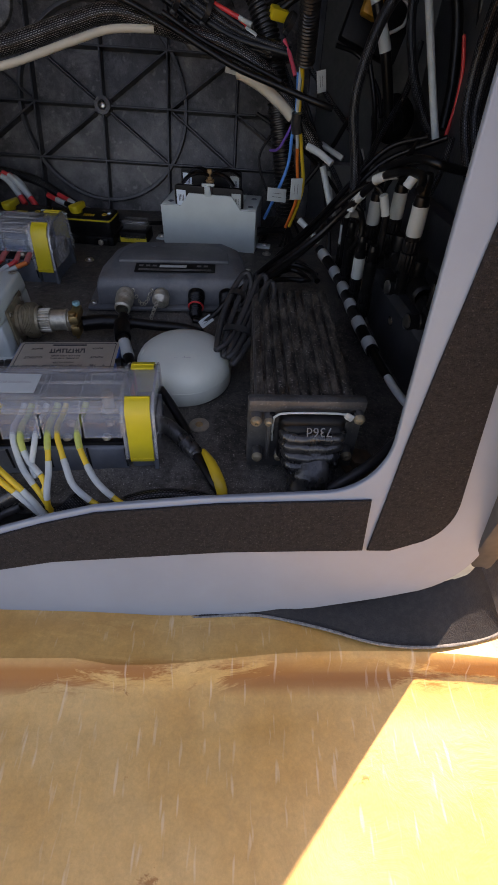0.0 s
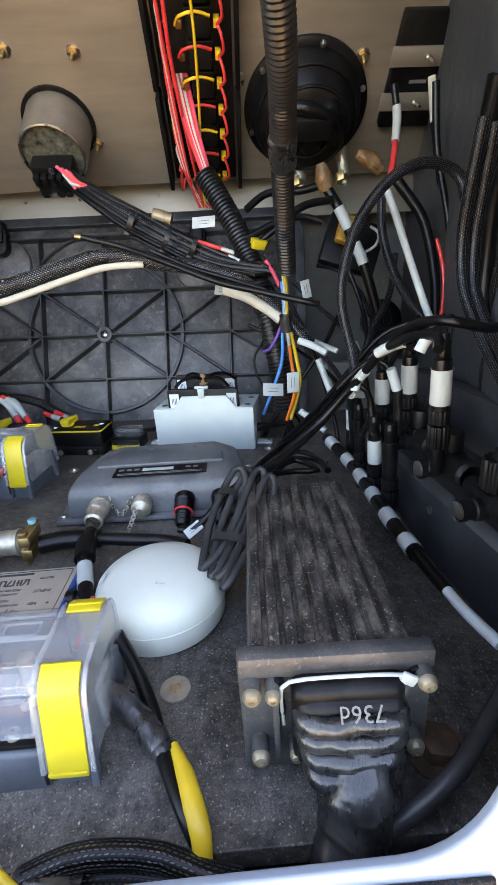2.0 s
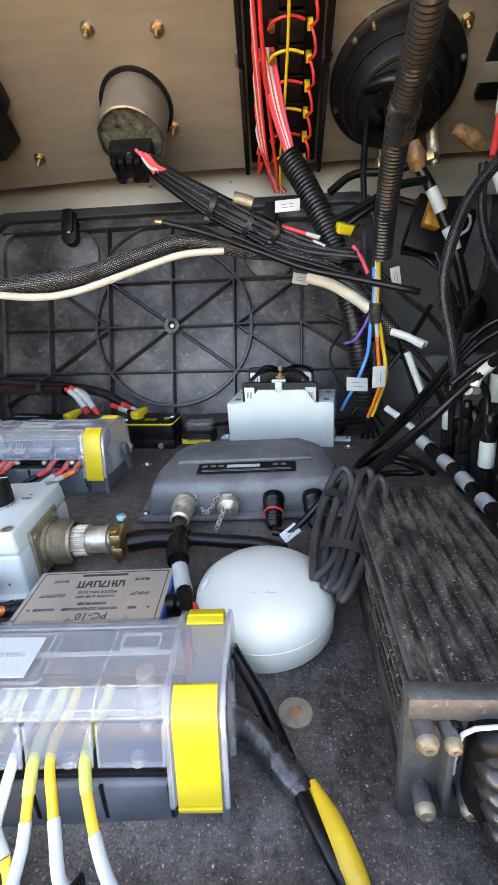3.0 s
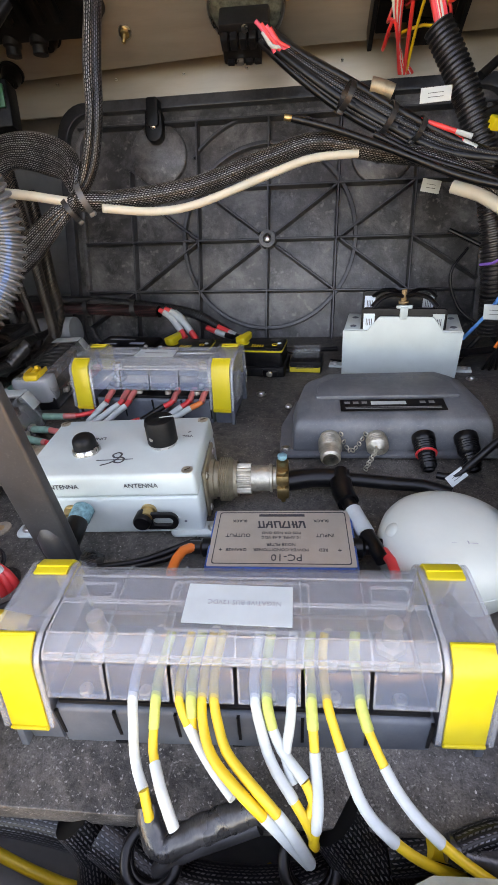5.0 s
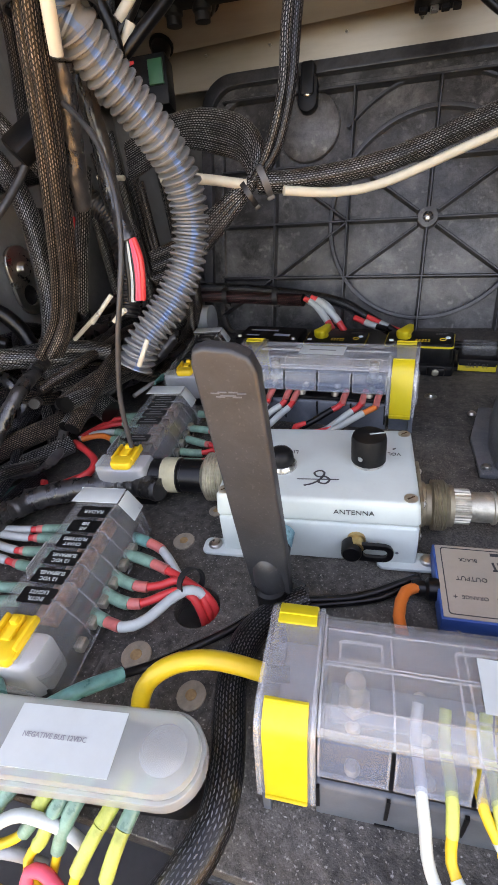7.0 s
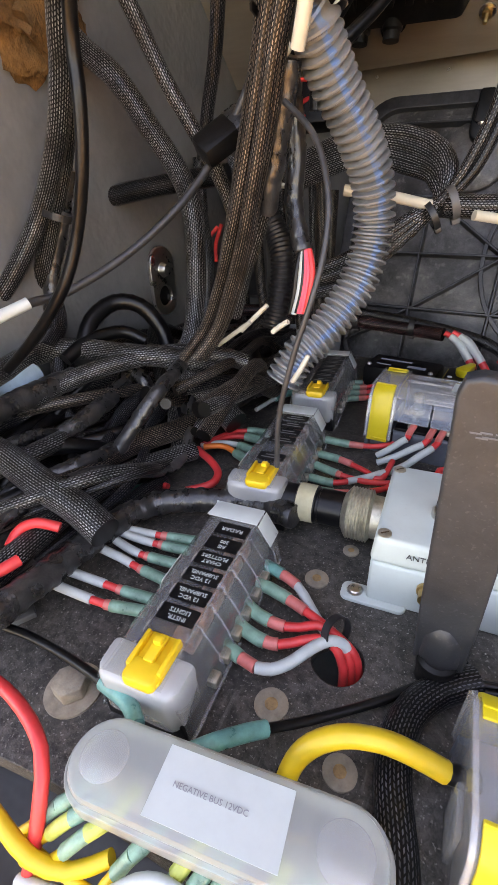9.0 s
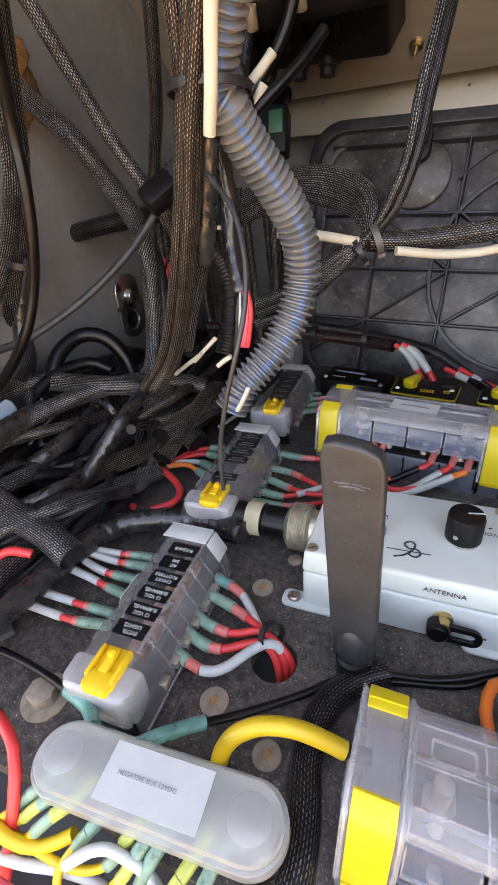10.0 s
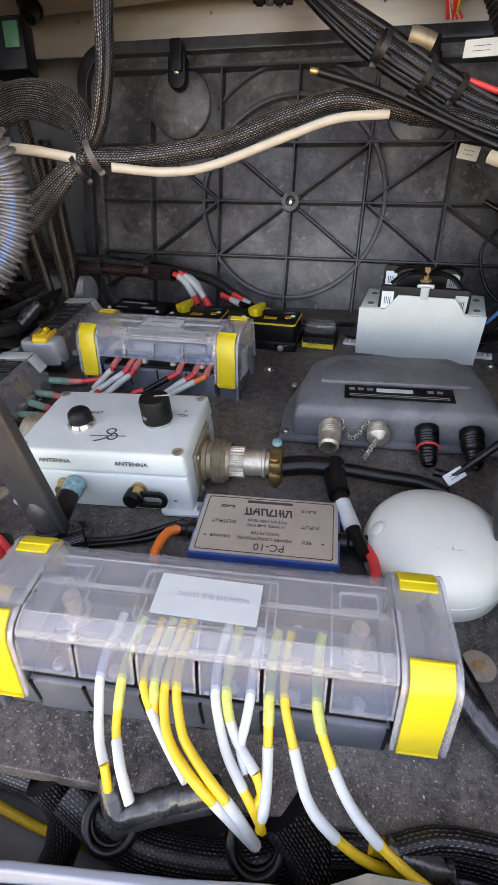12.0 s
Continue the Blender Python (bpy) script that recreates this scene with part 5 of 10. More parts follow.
# white dome antenna
dome = thing("gps_antenna", (-0.078, 0.463, board_z(-0.078, 0.463)), 0, "white dome satellite antenna standing loose on the board", "antenna")
part("housing", lathe([(0, 0), (0.0462, 0), (0.0474, 0.0018), (0.0482, 0.0165), (0.0479, 0.0205), (0.0466, 0.0262), (0.0438, 0.0312), (0.0385, 0.0356), (0.030, 0.0392), (0.017, 0.0418), (0, 0.0428)], seg=64), DOME, dome)
part("seam", torus(0.0481, 0.0005, (0, 0, 0.0168), seg=64), DOME, dome)
part("mark", add(box(0.016, 0.0006, 0.0003, (0.002, -0.021, 0.0406), 0, turn=(-11, 0, 0)), box(0.0006, 0.007, 0.0003, (0.004, -0.019, 0.0409), 0, turn=(-10, 0, 0))), pbr("faint_grey_print", (0.5, 0.5, 0.5), 0.6), dome, "faint arrow mark")
part("dimple", lathe([(0.006, 0), (0.0045, 0.0015), (0, 0.002)], (-0.0405, -0.004, 0.0332), (0, -52, 0), 16), DOME, dome)

# charcoal transponder
ais = thing("transponder", (-0.1045, 0.632, 0), 1.5, "charcoal plastic transponder with four sockets along its front", "transponder")
lower = [(-0.091, -0.050), (0.089, -0.050), (0.090, -0.015), (0.083, 0.034), (0.066, 0.050), (-0.066, 0.050), (-0.083, 0.034), (-0.092, -0.015)]
bm = bmesh.new()
rings = []
for z, k, tilt in ((0.004, 1.0, 0), (0.027, 0.985, 0.0), (0.036, 0.95, 0.006)):
    rings.append([bm.verts.new((x * k, y * k + (0.002 if z > 0.03 else 0), z + max(0.0, (y + 0.05)) * tilt)) for x, y in lower])
hi = [bm.verts.new((x * 0.80, y * 0.76 + 0.004, 0.039 + max(0.0, (y + 0.05)) * 0.05)) for x, y in lower]
rings.append(hi)
for a, b in zip(rings, rings[1:]):
    for i in range(8):
        j = (i + 1) % 8
        bm.faces.new((a[i], a[j], b[j], b[i]))
bm.faces.new(hi)
bm.faces.new(rings[0][::-1])
bmesh.ops.recalc_face_normals(bm, faces=bm.faces)
case = part("case", bevelled(bm, 0.003, 3, 12), UNIT, ais, smooth=50)
part("base_flange", slab([(-0.103, -0.056), (0.096, -0.056), (0.098, 0.0), (0.09, 0.055), (-0.09, 0.055), (-0.104, 0.0)], 0.0, 0.005, 0.0015), UNIT, ais)
for x, y in ((-0.0975, -0.047), (-0.098, 0.04), (0.091, 0.045)):
    part("screw", lathe([(0.004, 0), (0.004, 0.001), (0.003, 0.0028), (0, 0.0033)], (x, y, 0.005), seg=12), STEEL, ais)
part("raised_lid", slab([(-0.068, -0.012), (0.066, -0.012), (0.064, 0.014), (0.05, 0.033), (-0.05, 0.033), (-0.066, 0.014)], 0.0398, 0.0438, 0.0018), UNIT, ais)
pl = part("rating_label", slab(rounded(-0.0475, 0.0475, -0.0105, 0.0105, 0.0006), 0.0, 0.0004), BLACK, ais, "black rating label with a pale serial strip")
pl.matrix_basis = pose(0.002, -0.0262, 0.0408, 2, 0, 0)
part("serial_strip", box(0.032, 0.006, 0.0002, (-0.003, 0.0035, 0.0004), 0), LABEL, pl)
for x in (-0.041, -0.033, -0.025, 0.028, 0.036):
    part("approval_mark", box(0.005, 0.004, 0.0002, (x, 0.0045, 0.0004), 0), PALEINK, pl)
for y in (-0.004, -0.0065):
    part("print", box(0.086, 0.0009, 0.0002, (0, y, 0.0004), 0), PALEINK, pl)
part("maker_mark", add(bmesh.new(), *[box(0.005, 0.003, 0.0003, (-0.03 + i * 0.0125, 0.0285, 0.0438), 0) for i in range(6)]), pbr("faint_mark", (0.16, 0.17, 0.19), 0.5), ais, "faint raised mark")
for x, kind in ((-0.056, 0), (-0.014, 1), (0.0275, 2), (0.064, 2)):
    if kind == 0:
        s = part("antenna_plug", lathe([(0.009, 0), (0.009, 0.004), (0.0105, 0.005), *[(0.0105 if i % 2 else 0.0099, 0.006 + i * 0.0012) for i in range(10)], (0.009, 0.019), (0.009, 0.029), (0.007, 0.031)], (x, -0.049, 0.0195), (98, 0, 0), 24), NICKEL, ais, "tarnished nickel coax plug")
    elif kind == 1:
        s = part("socket_cap", lathe([(0.0085, 0), (0.0085, 0.004), (0.0098, 0.005), *[(0.0098 if i % 2 else 0.0092, 0.006 + i * 0.0012) for i in range(8)], (0.007, 0.017), (0.004, 0.020), (0, 0.020)], (x, -0.049, 0.0195), (98, 0, 0), 24), NICKEL, ais, "nickel socket with its chained cap")
    else:
        s = part("data_plug", lathe([(0.0102, 0), (0.0102, 0.006), (0.0095, 0.007), *[(0.0095 if i % 2 else 0.0086, 0.008 + i * 0.0013) for i in range(8)], (0.0082, 0.02), *[(0.0072 if i % 2 else 0.0062, 0.021 + i * 0.0016) for i in range(8)], (0.005, 0.036)], (x, -0.049, 0.020), (110, 0, 0), 22), RUBBER, ais, "black moulded data plug")
        if x < 0.05:
            part("red_ring", torus(0.0084, 0.0011, (x, -0.0675, 0.0135), (110, 0, 0), 22), RED, s)
for i in range(9):
    a = i / 8
    part("chain_link", torus(0.0021, 0.0006, (-0.046 + 0.022 * a, -0.0535 - 0.002 * math.sin(a * 3), 0.026 - 0.022 * math.sin(math.pi * a) * (1 - 0.5 * a)), (90, 0, 40 if i % 2 else -40), 10, 5), NICKEL, ais)
for i in range(9):
    a = i / 8
    part("chain_link", torus(0.0021, 0.0006, (-0.016 - 0.009 * a, -0.072 - 0.004 * a, 0.022 - 0.019 * a), (90, 0, 40 if i % 2 else -40), 10, 5), NICKEL, ais)

# black finned power supply
ps = thing("power_supply", (0.0315, 0.443, 0), 1.2, "dusty black finned power supply with a taped cable entry", "power supply")
fin = []
W = 0.039
pts = [(-W, 0.004), (-W, 0.052)]
nf = 9
for i in range(nf):
    x0 = -W + 2 * W * i / nf
    w = 2 * W / nf
    pts += [(x0 + 0.0004, 0.0555), (x0 + w * 0.62, 0.0555), (x0 + w * 0.68, 0.0528), (x0 + w * 0.95, 0.0528)]
pts += [(W, 0.052), (W, 0.004)]
bm = slab(pts, -0.086, 0.090)
bm.transform(Matrix.Rotation(math.pi / 2, 4, "X"))
part("finned_case", bm, FINS, ps, smooth=20)
for sx in (-1, 1):
    for i in range(5):
        part("side_fin", box(0.003, 0.172, 0.0022, (sx * (W + 0.0012), 0, 0.010 + i * 0.0085), 0.0005), FINS, ps)
part("top_groove", box(0.002, 0.172, 0.002, (-W - 0.0006, 0, 0.0525), 0.0004), PLATEBLK, ps)
part("foot_plate", box(0.080, 0.170, 0.024, (0, 0, -0.019), 0.001), FINS, ps)
fp = part("front_plate", box(0.092, 0.007, 0.0765, (0, -0.0945, -0.0155), 0.0022), PLATEBLK, ps, "dusty diecast end plate")
part("plate_lip", box(0.092, 0.010, 0.013, (0, -0.096, 0.0485), 0.003), PLATEBLK, fp)
for x, z in ((-0.0395, 0.047), (0.0395, 0.050), (-0.0375, 0.007), (0.0365, 0.009), (-0.020, 0.0075), (-0.030, 0.0465)):
    r = 0.0044 if abs(x) > 0.034 else 0.0036
    part("post", cyl(r * 0.95, 0.010, (x, -0.097, z), (90, 0, 0), 16), PLATEBLK, fp)
    part("screw", lathe([(r, 0), (r, 0.0016), (r * 0.7, 0.0036), (r * 0.3, 0.0040), (r * 0.25, 0.003), (0, 0.003)], (x, -0.107, z), (90, 0, 0), 16), BRONZE, fp, "tarnished cap screw")
for x in (-0.029, 0.031):
    part("web", box(0.003, 0.012, 0.044, (x, -0.100, 0.002), 0.0008), PLATEBLK, fp)
boot = part("cable_boot", add(box(0.052, 0.016, 0.050, (0.004, -0.104, 0.002), 0.006, seg=3), box(0.050, 0.014, 0.042, (0.005, -0.112, 0.005), 0.0065, seg=3, turn=(-6, 0, 0))), BLACK, ps, "moulded black cable boot")
for i in range(4):
    w = 0.0225 - 0.0012 * i
    z = 0.0385 - 0.0082 * i
    y = -0.1155 - 0.0022 * i
    tube_part("boot_ridge", [(0.005 - w, y + 0.010, z - 0.002), (0.005 - w * 0.97, y + 0.003, z - 0.0005), (0.005 - w * 0.8, y - 0.0012, z), (0.005, y - 0.0024, z + 0.0006), (0.005 + w * 0.8, y - 0.0012, z), (0.005 + w * 0.97, y + 0.003, z - 0.0005), (0.005 + w, y + 0.010, z - 0.002)], 0.0042, TAPE, boot, "shiny stretched tape over a ridge", seg=14)
lettering("handwritten_number", "736d", 0.0100, PALEINK, boot, pose(0.008, -0.1178, 0.0460, 52, 0, 0) @ pose(0, 0, 0, 0, 0, 180), "pale hand-painted figures")
tube_part("silver_gasket", [(-0.0255, -0.1010, 0.020), (-0.0262, -0.1040, 0.042), (-0.022, -0.1060, 0.0530), (0.004, -0.1060, 0.0545), (0.028, -0.1060, 0.0535), (0.0335, -0.1040, 0.047)], 0.0010, WHITEW, boot, "pale sealing edge", seg=6)
part("gasket_corner", box(0.008, 0.002, 0.006, (0.0300, -0.1060, 0.0480), 0.0008, turn=(0, 30, 0)), WHITEW, boot, "torn white sealing scrap")
for x, z in ((-0.0275, 0.047), (-0.0272, 0.031), (0.0365, 0.050)):
    part("hex_nut", cyl(0.0036, 0.005, (x, -0.098, z), (90, 0, 0), 6), BLACK, fp)
tube_part("taped_cable", [(0.007, -0.108, 0.014), (0.007, -0.121, 0.006), (0.002, -0.131, -0.008), (-0.008, -0.139, -0.030), (-0.020, -0.144, -0.09)], 0.0135, TAPE, ps, "cable wrapped in shiny black tape", seg=18, radii=[0.0185, 0.0150, 0.0118, 0.0102, 0.0096])
for k, (yy, zz, R, lean) in enumerate(((-0.1165, 0.0120, 0.0172, 30), (-0.1195, 0.0070, 0.0158, 42), (-0.1230, 0.0020, 0.0142, 50), (-0.1275, -0.0030, 0.0126, 56))):
    part("tape_fold", torus(R, 0.0021, (0.0065 - 0.0015 * k, yy, zz), (lean, 12 - 8 * k, 10 * (k % 2)), 26, 7), TAPE, ps)

for ob in [boot] + [c for c in ps.children_recursive if c.name.split(".")[0] in ("taped_cable", "boot_ridge", "tape_fold")]:
    for v in ob.data.vertices:
        v.co += noise.noise_vector(v.co * 95) * 0.0013 + noise.noise_vector(v.co * 260) * 0.0005

# white relay box at the back
rl = thing("relay_box", (-0.069, 0.792, 0), -8.0, "white box with a black relay bracket set into its top", "relay box")
o = [(-0.069, 0.0), (0.067, 0.0), (0.068, 0.058), (0.046, 0.058), (0.033, 0.0755), (-0.027, 0.0755), (-0.040, 0.058), (-0.069, 0.058)]
bm = slab(o, -0.0, 0.0025)
bm.transform(Matrix.Rotation(math.pi / 2, 4, "X"))
bevelled(bm, 0.0006)
bm.transform(Matrix.Translation((0, -0.030, 0)))
part("front_plate", bm, WHITEBOX, rl)
part("case", add(box(0.134, 0.064, 0.003, (0, 0.004, 0), 0.0008), box(0.003, 0.064, 0.058, (-0.066, 0.004, 0), 0.0008), box(0.003, 0.064, 0.058, (0.066, 0.004, 0), 0.0008), box(0.134, 0.003, 0.058, (0, 0.036, 0), 0.0008),
                 box(0.024, 0.064, 0.002, (-0.056, 0.003, 0.0565), 0.0005), box(0.022, 0.064, 0.002, (0.056, 0.003, 0.0565), 0.0005)), WHITEBOX, rl)
for yy, w_, top_, xo in ((-0.024, 0.100, 0.0835, 0.0), (0.022, 0.092, 0.0925, -0.006)):
    rp = part("relay_plate", add(bmesh.new(), slab([(xo - w_ / 2, 0.004), (xo + w_ / 2, 0.004), (xo + w_ / 2 - 0.002, top_ - 0.002), (xo + w_ / 2 - 0.006, top_), (xo - w_ / 2 + 0.006, top_), (xo - w_ / 2 + 0.002, top_ - 0.002)], -0.003, 0.003, 0.0008)), BLACK, rl, "upright black relay plate")
    rp.matrix_basis = pose(0, yy, 0, 90, 0, 0)
    for sx in (-1, 1):
        part("relay_label", box(0.013, 0.020, 0.0004, (xo + sx * (w_ / 2 - 0.011), top_ - 0.016, 0.0032), 0), BLUEWHITE if sx < 0 else LABEL, rp, "pale blue printed label" if sx < 0 else "white printed label")
        for k in range(4):
            part("print", box(0.0008, 0.008, 0.0002, (xo + sx * (w_ / 2 - 0.011) - 0.003 + 0.002 * k, top_ - 0.016, 0.0036), 0), INK, rp)
part("relay", box(0.080, 0.038, 0.062, (0, 0.0, 0.004), 0.002), BLACK, rl, "black relay body")
part("clip", add(box(0.009, 0.010, 0.014, (0.0, -0.028, 0.072), 0.0012), box(0.018, 0.004, 0.004, (0.0, -0.028, 0.084), 0.001)), WHITEBOX, rl, "white plastic clip")
part("rusty_bolt", add(cyl(0.0034, 0.016, (-0.001, -0.010, 0.085), seg=6), cyl(0.006, 0.003, (-0.001, -0.010, 0.085), seg=14)), RUSTY, rl, "rusty terminal bolt")
for dx, dy in ((1, 1), (1, -1), (-1, 1), (-1, -1)):
    tube_part("strap", [(dx * 0.003, -0.010 + dy * 0.002, 0.094), (dx * 0.014, -0.008 + dy * 0.010, 0.0975), (dx * 0.027, -0.006 + dy * 0.018, 0.0945), (dx * 0.036, -0.004 + dy * 0.024, 0.086)], 0.0042, RUBBER, rl, "stout black strap arm", seg=8, flat=0.55)
for x, y in ((-0.058, -0.016), (-0.058, 0.018), (0.058, -0.016), (0.058, 0.018)):
    part("rivet_hole", lathe([(0.0042, 0), (0.0036, 0.0006), (0, 0.0004)], (x, y, 0.0584), seg=12), GREYBASE, rl)
for sx in (-1, 1):
    f = part("foot", box(0.022, 0.014, 0.003, (sx * 0.077, -0.006, 0), 0.0008), WHITEBOX, rl)
    screw_head(sx * 0.08, -0.006, 0.003, f, 0.004)
part("cable_entry", lathe([(0.006, 0), (0.006, 0.012), (0.0045, 0.014), (0.0045, 0.05), (0, 0.05)], (0.067, -0.006, 0.022), (0, 85, 12), 14), RUBBER, rl)


# breakers behind the rear bus bar
def breaker(at, turn, lever, label):
    b = thing("circuit_breaker", at, turn, label, "circuit breaker", "breakers at the back")
    part("body", slab(rounded(-0.038, 0.038, -0.021, 0.021, 0.005), 0.012, 0.0365, 0.0025), BLACK, b)
    part("skirt", slab(rounded(-0.041, 0.041, -0.026, 0.024, 0.004), 0.0, 0.013, 0.002), BLACK, b)
    for x in (-0.022, 0.022):
        part("terminal_recess", box(0.020, 0.006, 0.010, (x, -0.0255, 0.001), 0.002), RUBBER, b)
        part("terminal_nut", cyl(0.0042, 0.003, (x, -0.0280, 0.006), (90, 0, 0), 6), NICKEL, b)
    part("mounting_flange", slab(rounded(-0.052, 0.052, -0.010, 0.010, 0.008), 0.0, 0.005, 0.001), BLACK, b)
    part("yellow_line", sheet([rounded(-0.0386, 0.0386, -0.0216, 0.0216, 0.005), rounded(-0.0375, 0.0375, -0.0205, 0.0205, 0.005)], 0.0325, 0.0345), YELLOW, b, "thin yellow line round the body")
    face = part("face", slab(rounded(-0.036, 0.036, -0.019, 0.019, 0.004), 0.0365, 0.0371, 0.0002), BLACK, b)
    for x, y, w, h in ((0.024, 0.013, 0.014, 0.0016), (0.024, 0.009, 0.014, 0.0016), (0.004, -0.008, 0.017, 0.0028), (0.004, -0.0125, 0.017, 0.0028)):
        for k in range(5):
            part("print", box(w * 0.14, h, 0.0002, (x - w / 2 + w * (k + 0.5) / 5, y, 0.0371), 0), PALEINK if y > 0 else AMBER, face)
    for x, y in ((-0.031, -0.013), (0.031, 0.0)):
        part("rivet", lathe([(0.0030, 0), (0.0026, 0.0010), (0, 0.0014)], (x, y, 0.0370), seg=12), BLUEWHITE, b, "pale rivet")
    part("ring_mark", torus(0.0032, 0.0007, (0.026, -0.006, 0.0372), (0, 0, 0), 16, 5), AMBER, b, "yellow ring mark")
    if lever:
        lv = add(slab([(-0.0078, -0.010), (-0.004, -0.0135), (0.004, -0.0135), (0.0078, -0.010), (0.0052, 0.012), (0.001, 0.014), (-0.0025, 0.012)], 0.0, 0.0085, 0.0015), cyl(0.0085, 0.003, (0, -0.004, -0.002), seg=18))
        lv.transform(pose(-0.0165, 0.002, 0.0392, 4, 0, -18))
        part("lever", lv, YELLOW, b, "yellow reset lever")
    return b


breaker((-0.2530, 0.7900, 0), -6, True, "black circuit breaker with a yellow reset lever")
breaker((-0.3525, 0.7945, 0), -5, True, "black circuit breaker with a yellow lever, partly hidden")
gb = thing("relay_module", (-0.441, 0.808, 0), -8, "black electronic relay module with pale lettering bars", "relay module")
part("body", box(0.088, 0.05, 0.037, (0, 0, 0), 0.004), BLACK, gb)
for x, y, w, h in ((-0.012, 0.008, 0.04, 0.004), (0.018, -0.006, 0.022, 0.007), (-0.022, -0.010, 0.018, 0.003)):
    part("print", box(w, h, 0.0003, (x, y, 0.037), 0), pbr("grey_blue_print", (0.28, 0.32, 0.38), 0.5, bump=0), gb)
for x in (-0.038, 0.038):
    screw_head(x, -0.018, 0.037, gb, 0.003)
fb = thing("fuse_holder", (-0.187, 0.790, 0), -6, "small fuse holder with a yellow ten amp label", "fuse holder")
part("body", box(0.042, 0.034, 0.016, (0, 0, 0), 0.002), BLACK, fb)
part("cap", add(bmesh.new(), box(0.036, 0.020, 0.012, (0.0, 0.004, 0.016), 0.0015)), SMOKE, fb, "clear fuse cap")
fl = part("yellow_label", box(0.040, 0.0005, 0.013, (0, -0.0176, 0.002), 0, turn=(-8, 0, 0)), YELLOW, fb, "yellow label")
lettering("print", "10 AMP", 0.0075, INK, fl, pose(0.0, -0.0182, 0.0095, 82, 0, 0) @ pose(0, 0, 0, 0, 0, 180))


# fuse blocks on the left
def fuse_block(at, turn, label, words, tone):
    b = thing("fuse_block", at, turn, label, "fuse block", "left-hand fuse blocks")
    Lh = 0.068
    part("base", prism([(-0.034, 0.0), (-0.034, 0.014), (-0.030, 0.027), (0.0005, 0.027), (0.0135, 0.016), (0.0162, 0.0)], -Lh, Lh, 0.001), BLACK, b).matrix_basis = Matrix.Rotation(math.pi / 2, 4, "Z") @ Matrix.Scale(-1, 4, (0, 1, 0))
    part("fuse_row", add(bmesh.new(), *[box(0.013, 0.0125, 0.010, (-0.002, -0.030 + i * 0.0146, 0.025), 0.001) for i in range(6)]), pbr("fuse_red_brown" + str(tone), ((0.2, 0.09, 0.06), (0.12, 0.06, 0.05), (0.1, 0.05, 0.03))[tone], 0.4, var=0.9, scale=120), b)
    # along y: profile across x
    prof = [(-0.0360, 0.006), (-0.0345, 0.030), (-0.0315, 0.0395), (-0.0270, 0.0435), (0.0035, 0.0435), (0.0070, 0.0415), (0.0155, 0.0255), (0.0180, 0.0175), (0.0188, 0.006)]
    bm = shell(prof, -Lh, Lh, 0.0015)
    bm.transform(Matrix.Rotation(math.pi / 2, 4, "Z") @ Matrix.Scale(-1, 4, (0, 1, 0)))
    bmesh.ops.recalc_face_normals(bm, faces=bm.faces)
    cover = part("cover", bm, SMOKE, b, "hazy clear plastic cover")
    for i in range(7):
        y = -0.030 + i * 0.0145
        bm = shell([(0.0037, 0.0441), (0.0075, 0.0420), (0.0161, 0.0258), (0.0186, 0.0178), (0.0194, 0.009)], y - 0.0004, y + 0.0004, -0.0008)
        bm.transform(Matrix.Rotation(math.pi / 2, 4, "Z") @ Matrix.Scale(-1, 4, (0, 1, 0)))
        bmesh.ops.recalc_face_normals(bm, faces=bm.faces)
        part("partition", bm, EDGE, cover)
    part("crest", box(0.0010, 0.118, 0.0010, (0.0055, 0.006, 0.0428), 0.0003), EDGE, cover)
    for sx, xx in ((-1, -0.0364), (1, 0.0192)):
        part("cover_lip", box(0.0018, 2 * Lh, 0.0016, (xx, 0, 0.0052), 0.0005), EDGE, cover)
    part("end_wall", slab([(-0.034, Lh - 0.0016), (0.0165, Lh - 0.0016), (0.0165, Lh), (-0.034, Lh)], 0.006, 0.030, 0.0004), SMOKE, cover)
    part("end_cap", slab([(-0.0335, -Lh + 0.003), (-0.0290, -Lh - 0.003), (0.0105, -Lh - 0.003), (0.0150, -Lh + 0.003), (0.0155, -Lh + 0.02), (-0.0345, -Lh + 0.02)], 0.010, 0.0420, 0.006), CAPPL, b, "rounded hazy end cap")
    lt = part("latch", add(bmesh.new(), slab(rounded(-0.0105, 0.0105, -Lh - 0.003, -Lh + 0.024, 0.003), 0.0425, 0.0450, 0.001), slab(rounded(-0.0095, 0.0095, -Lh - 0.0055, -Lh + 0.008, 0.004), 0.040, 0.0475, 0.002),
                      box(0.006, 0.016, 0.003, (0, -Lh + 0.014, 0.0455), 0.0008), box(0.0045, 0.0045, 0.004, (0, -Lh + 0.017, 0.0475), 0.0008),
                      *[box(0.0026, 0.021, 0.0045, (s * 0.009, -Lh + 0.012, 0.044), 0.001) for s in (-1, 1)]), AMBER, b, "amber yellow snap latch")
    lt.matrix_basis = Matrix.Translation((-0.006, 0.003, -0.0005))
    part("end_label", add(bmesh.new(), slab([(-0.0315, Lh - 0.013), (0.0070, Lh - 0.013), (0.0070, Lh + 0.0035), (-0.0295, Lh + 0.0035)], 0.0442, 0.0449, 0.0003), box(0.0185, 0.0165, 0.0006, (0.0118, Lh - 0.0047, 0.0352), 0.0002, turn=(0, 62, 0)), box(0.037, 0.0008, 0.012, (-0.0125, Lh + 0.0030, 0.0330), 0.0003)), LABEL, b, "white end label")
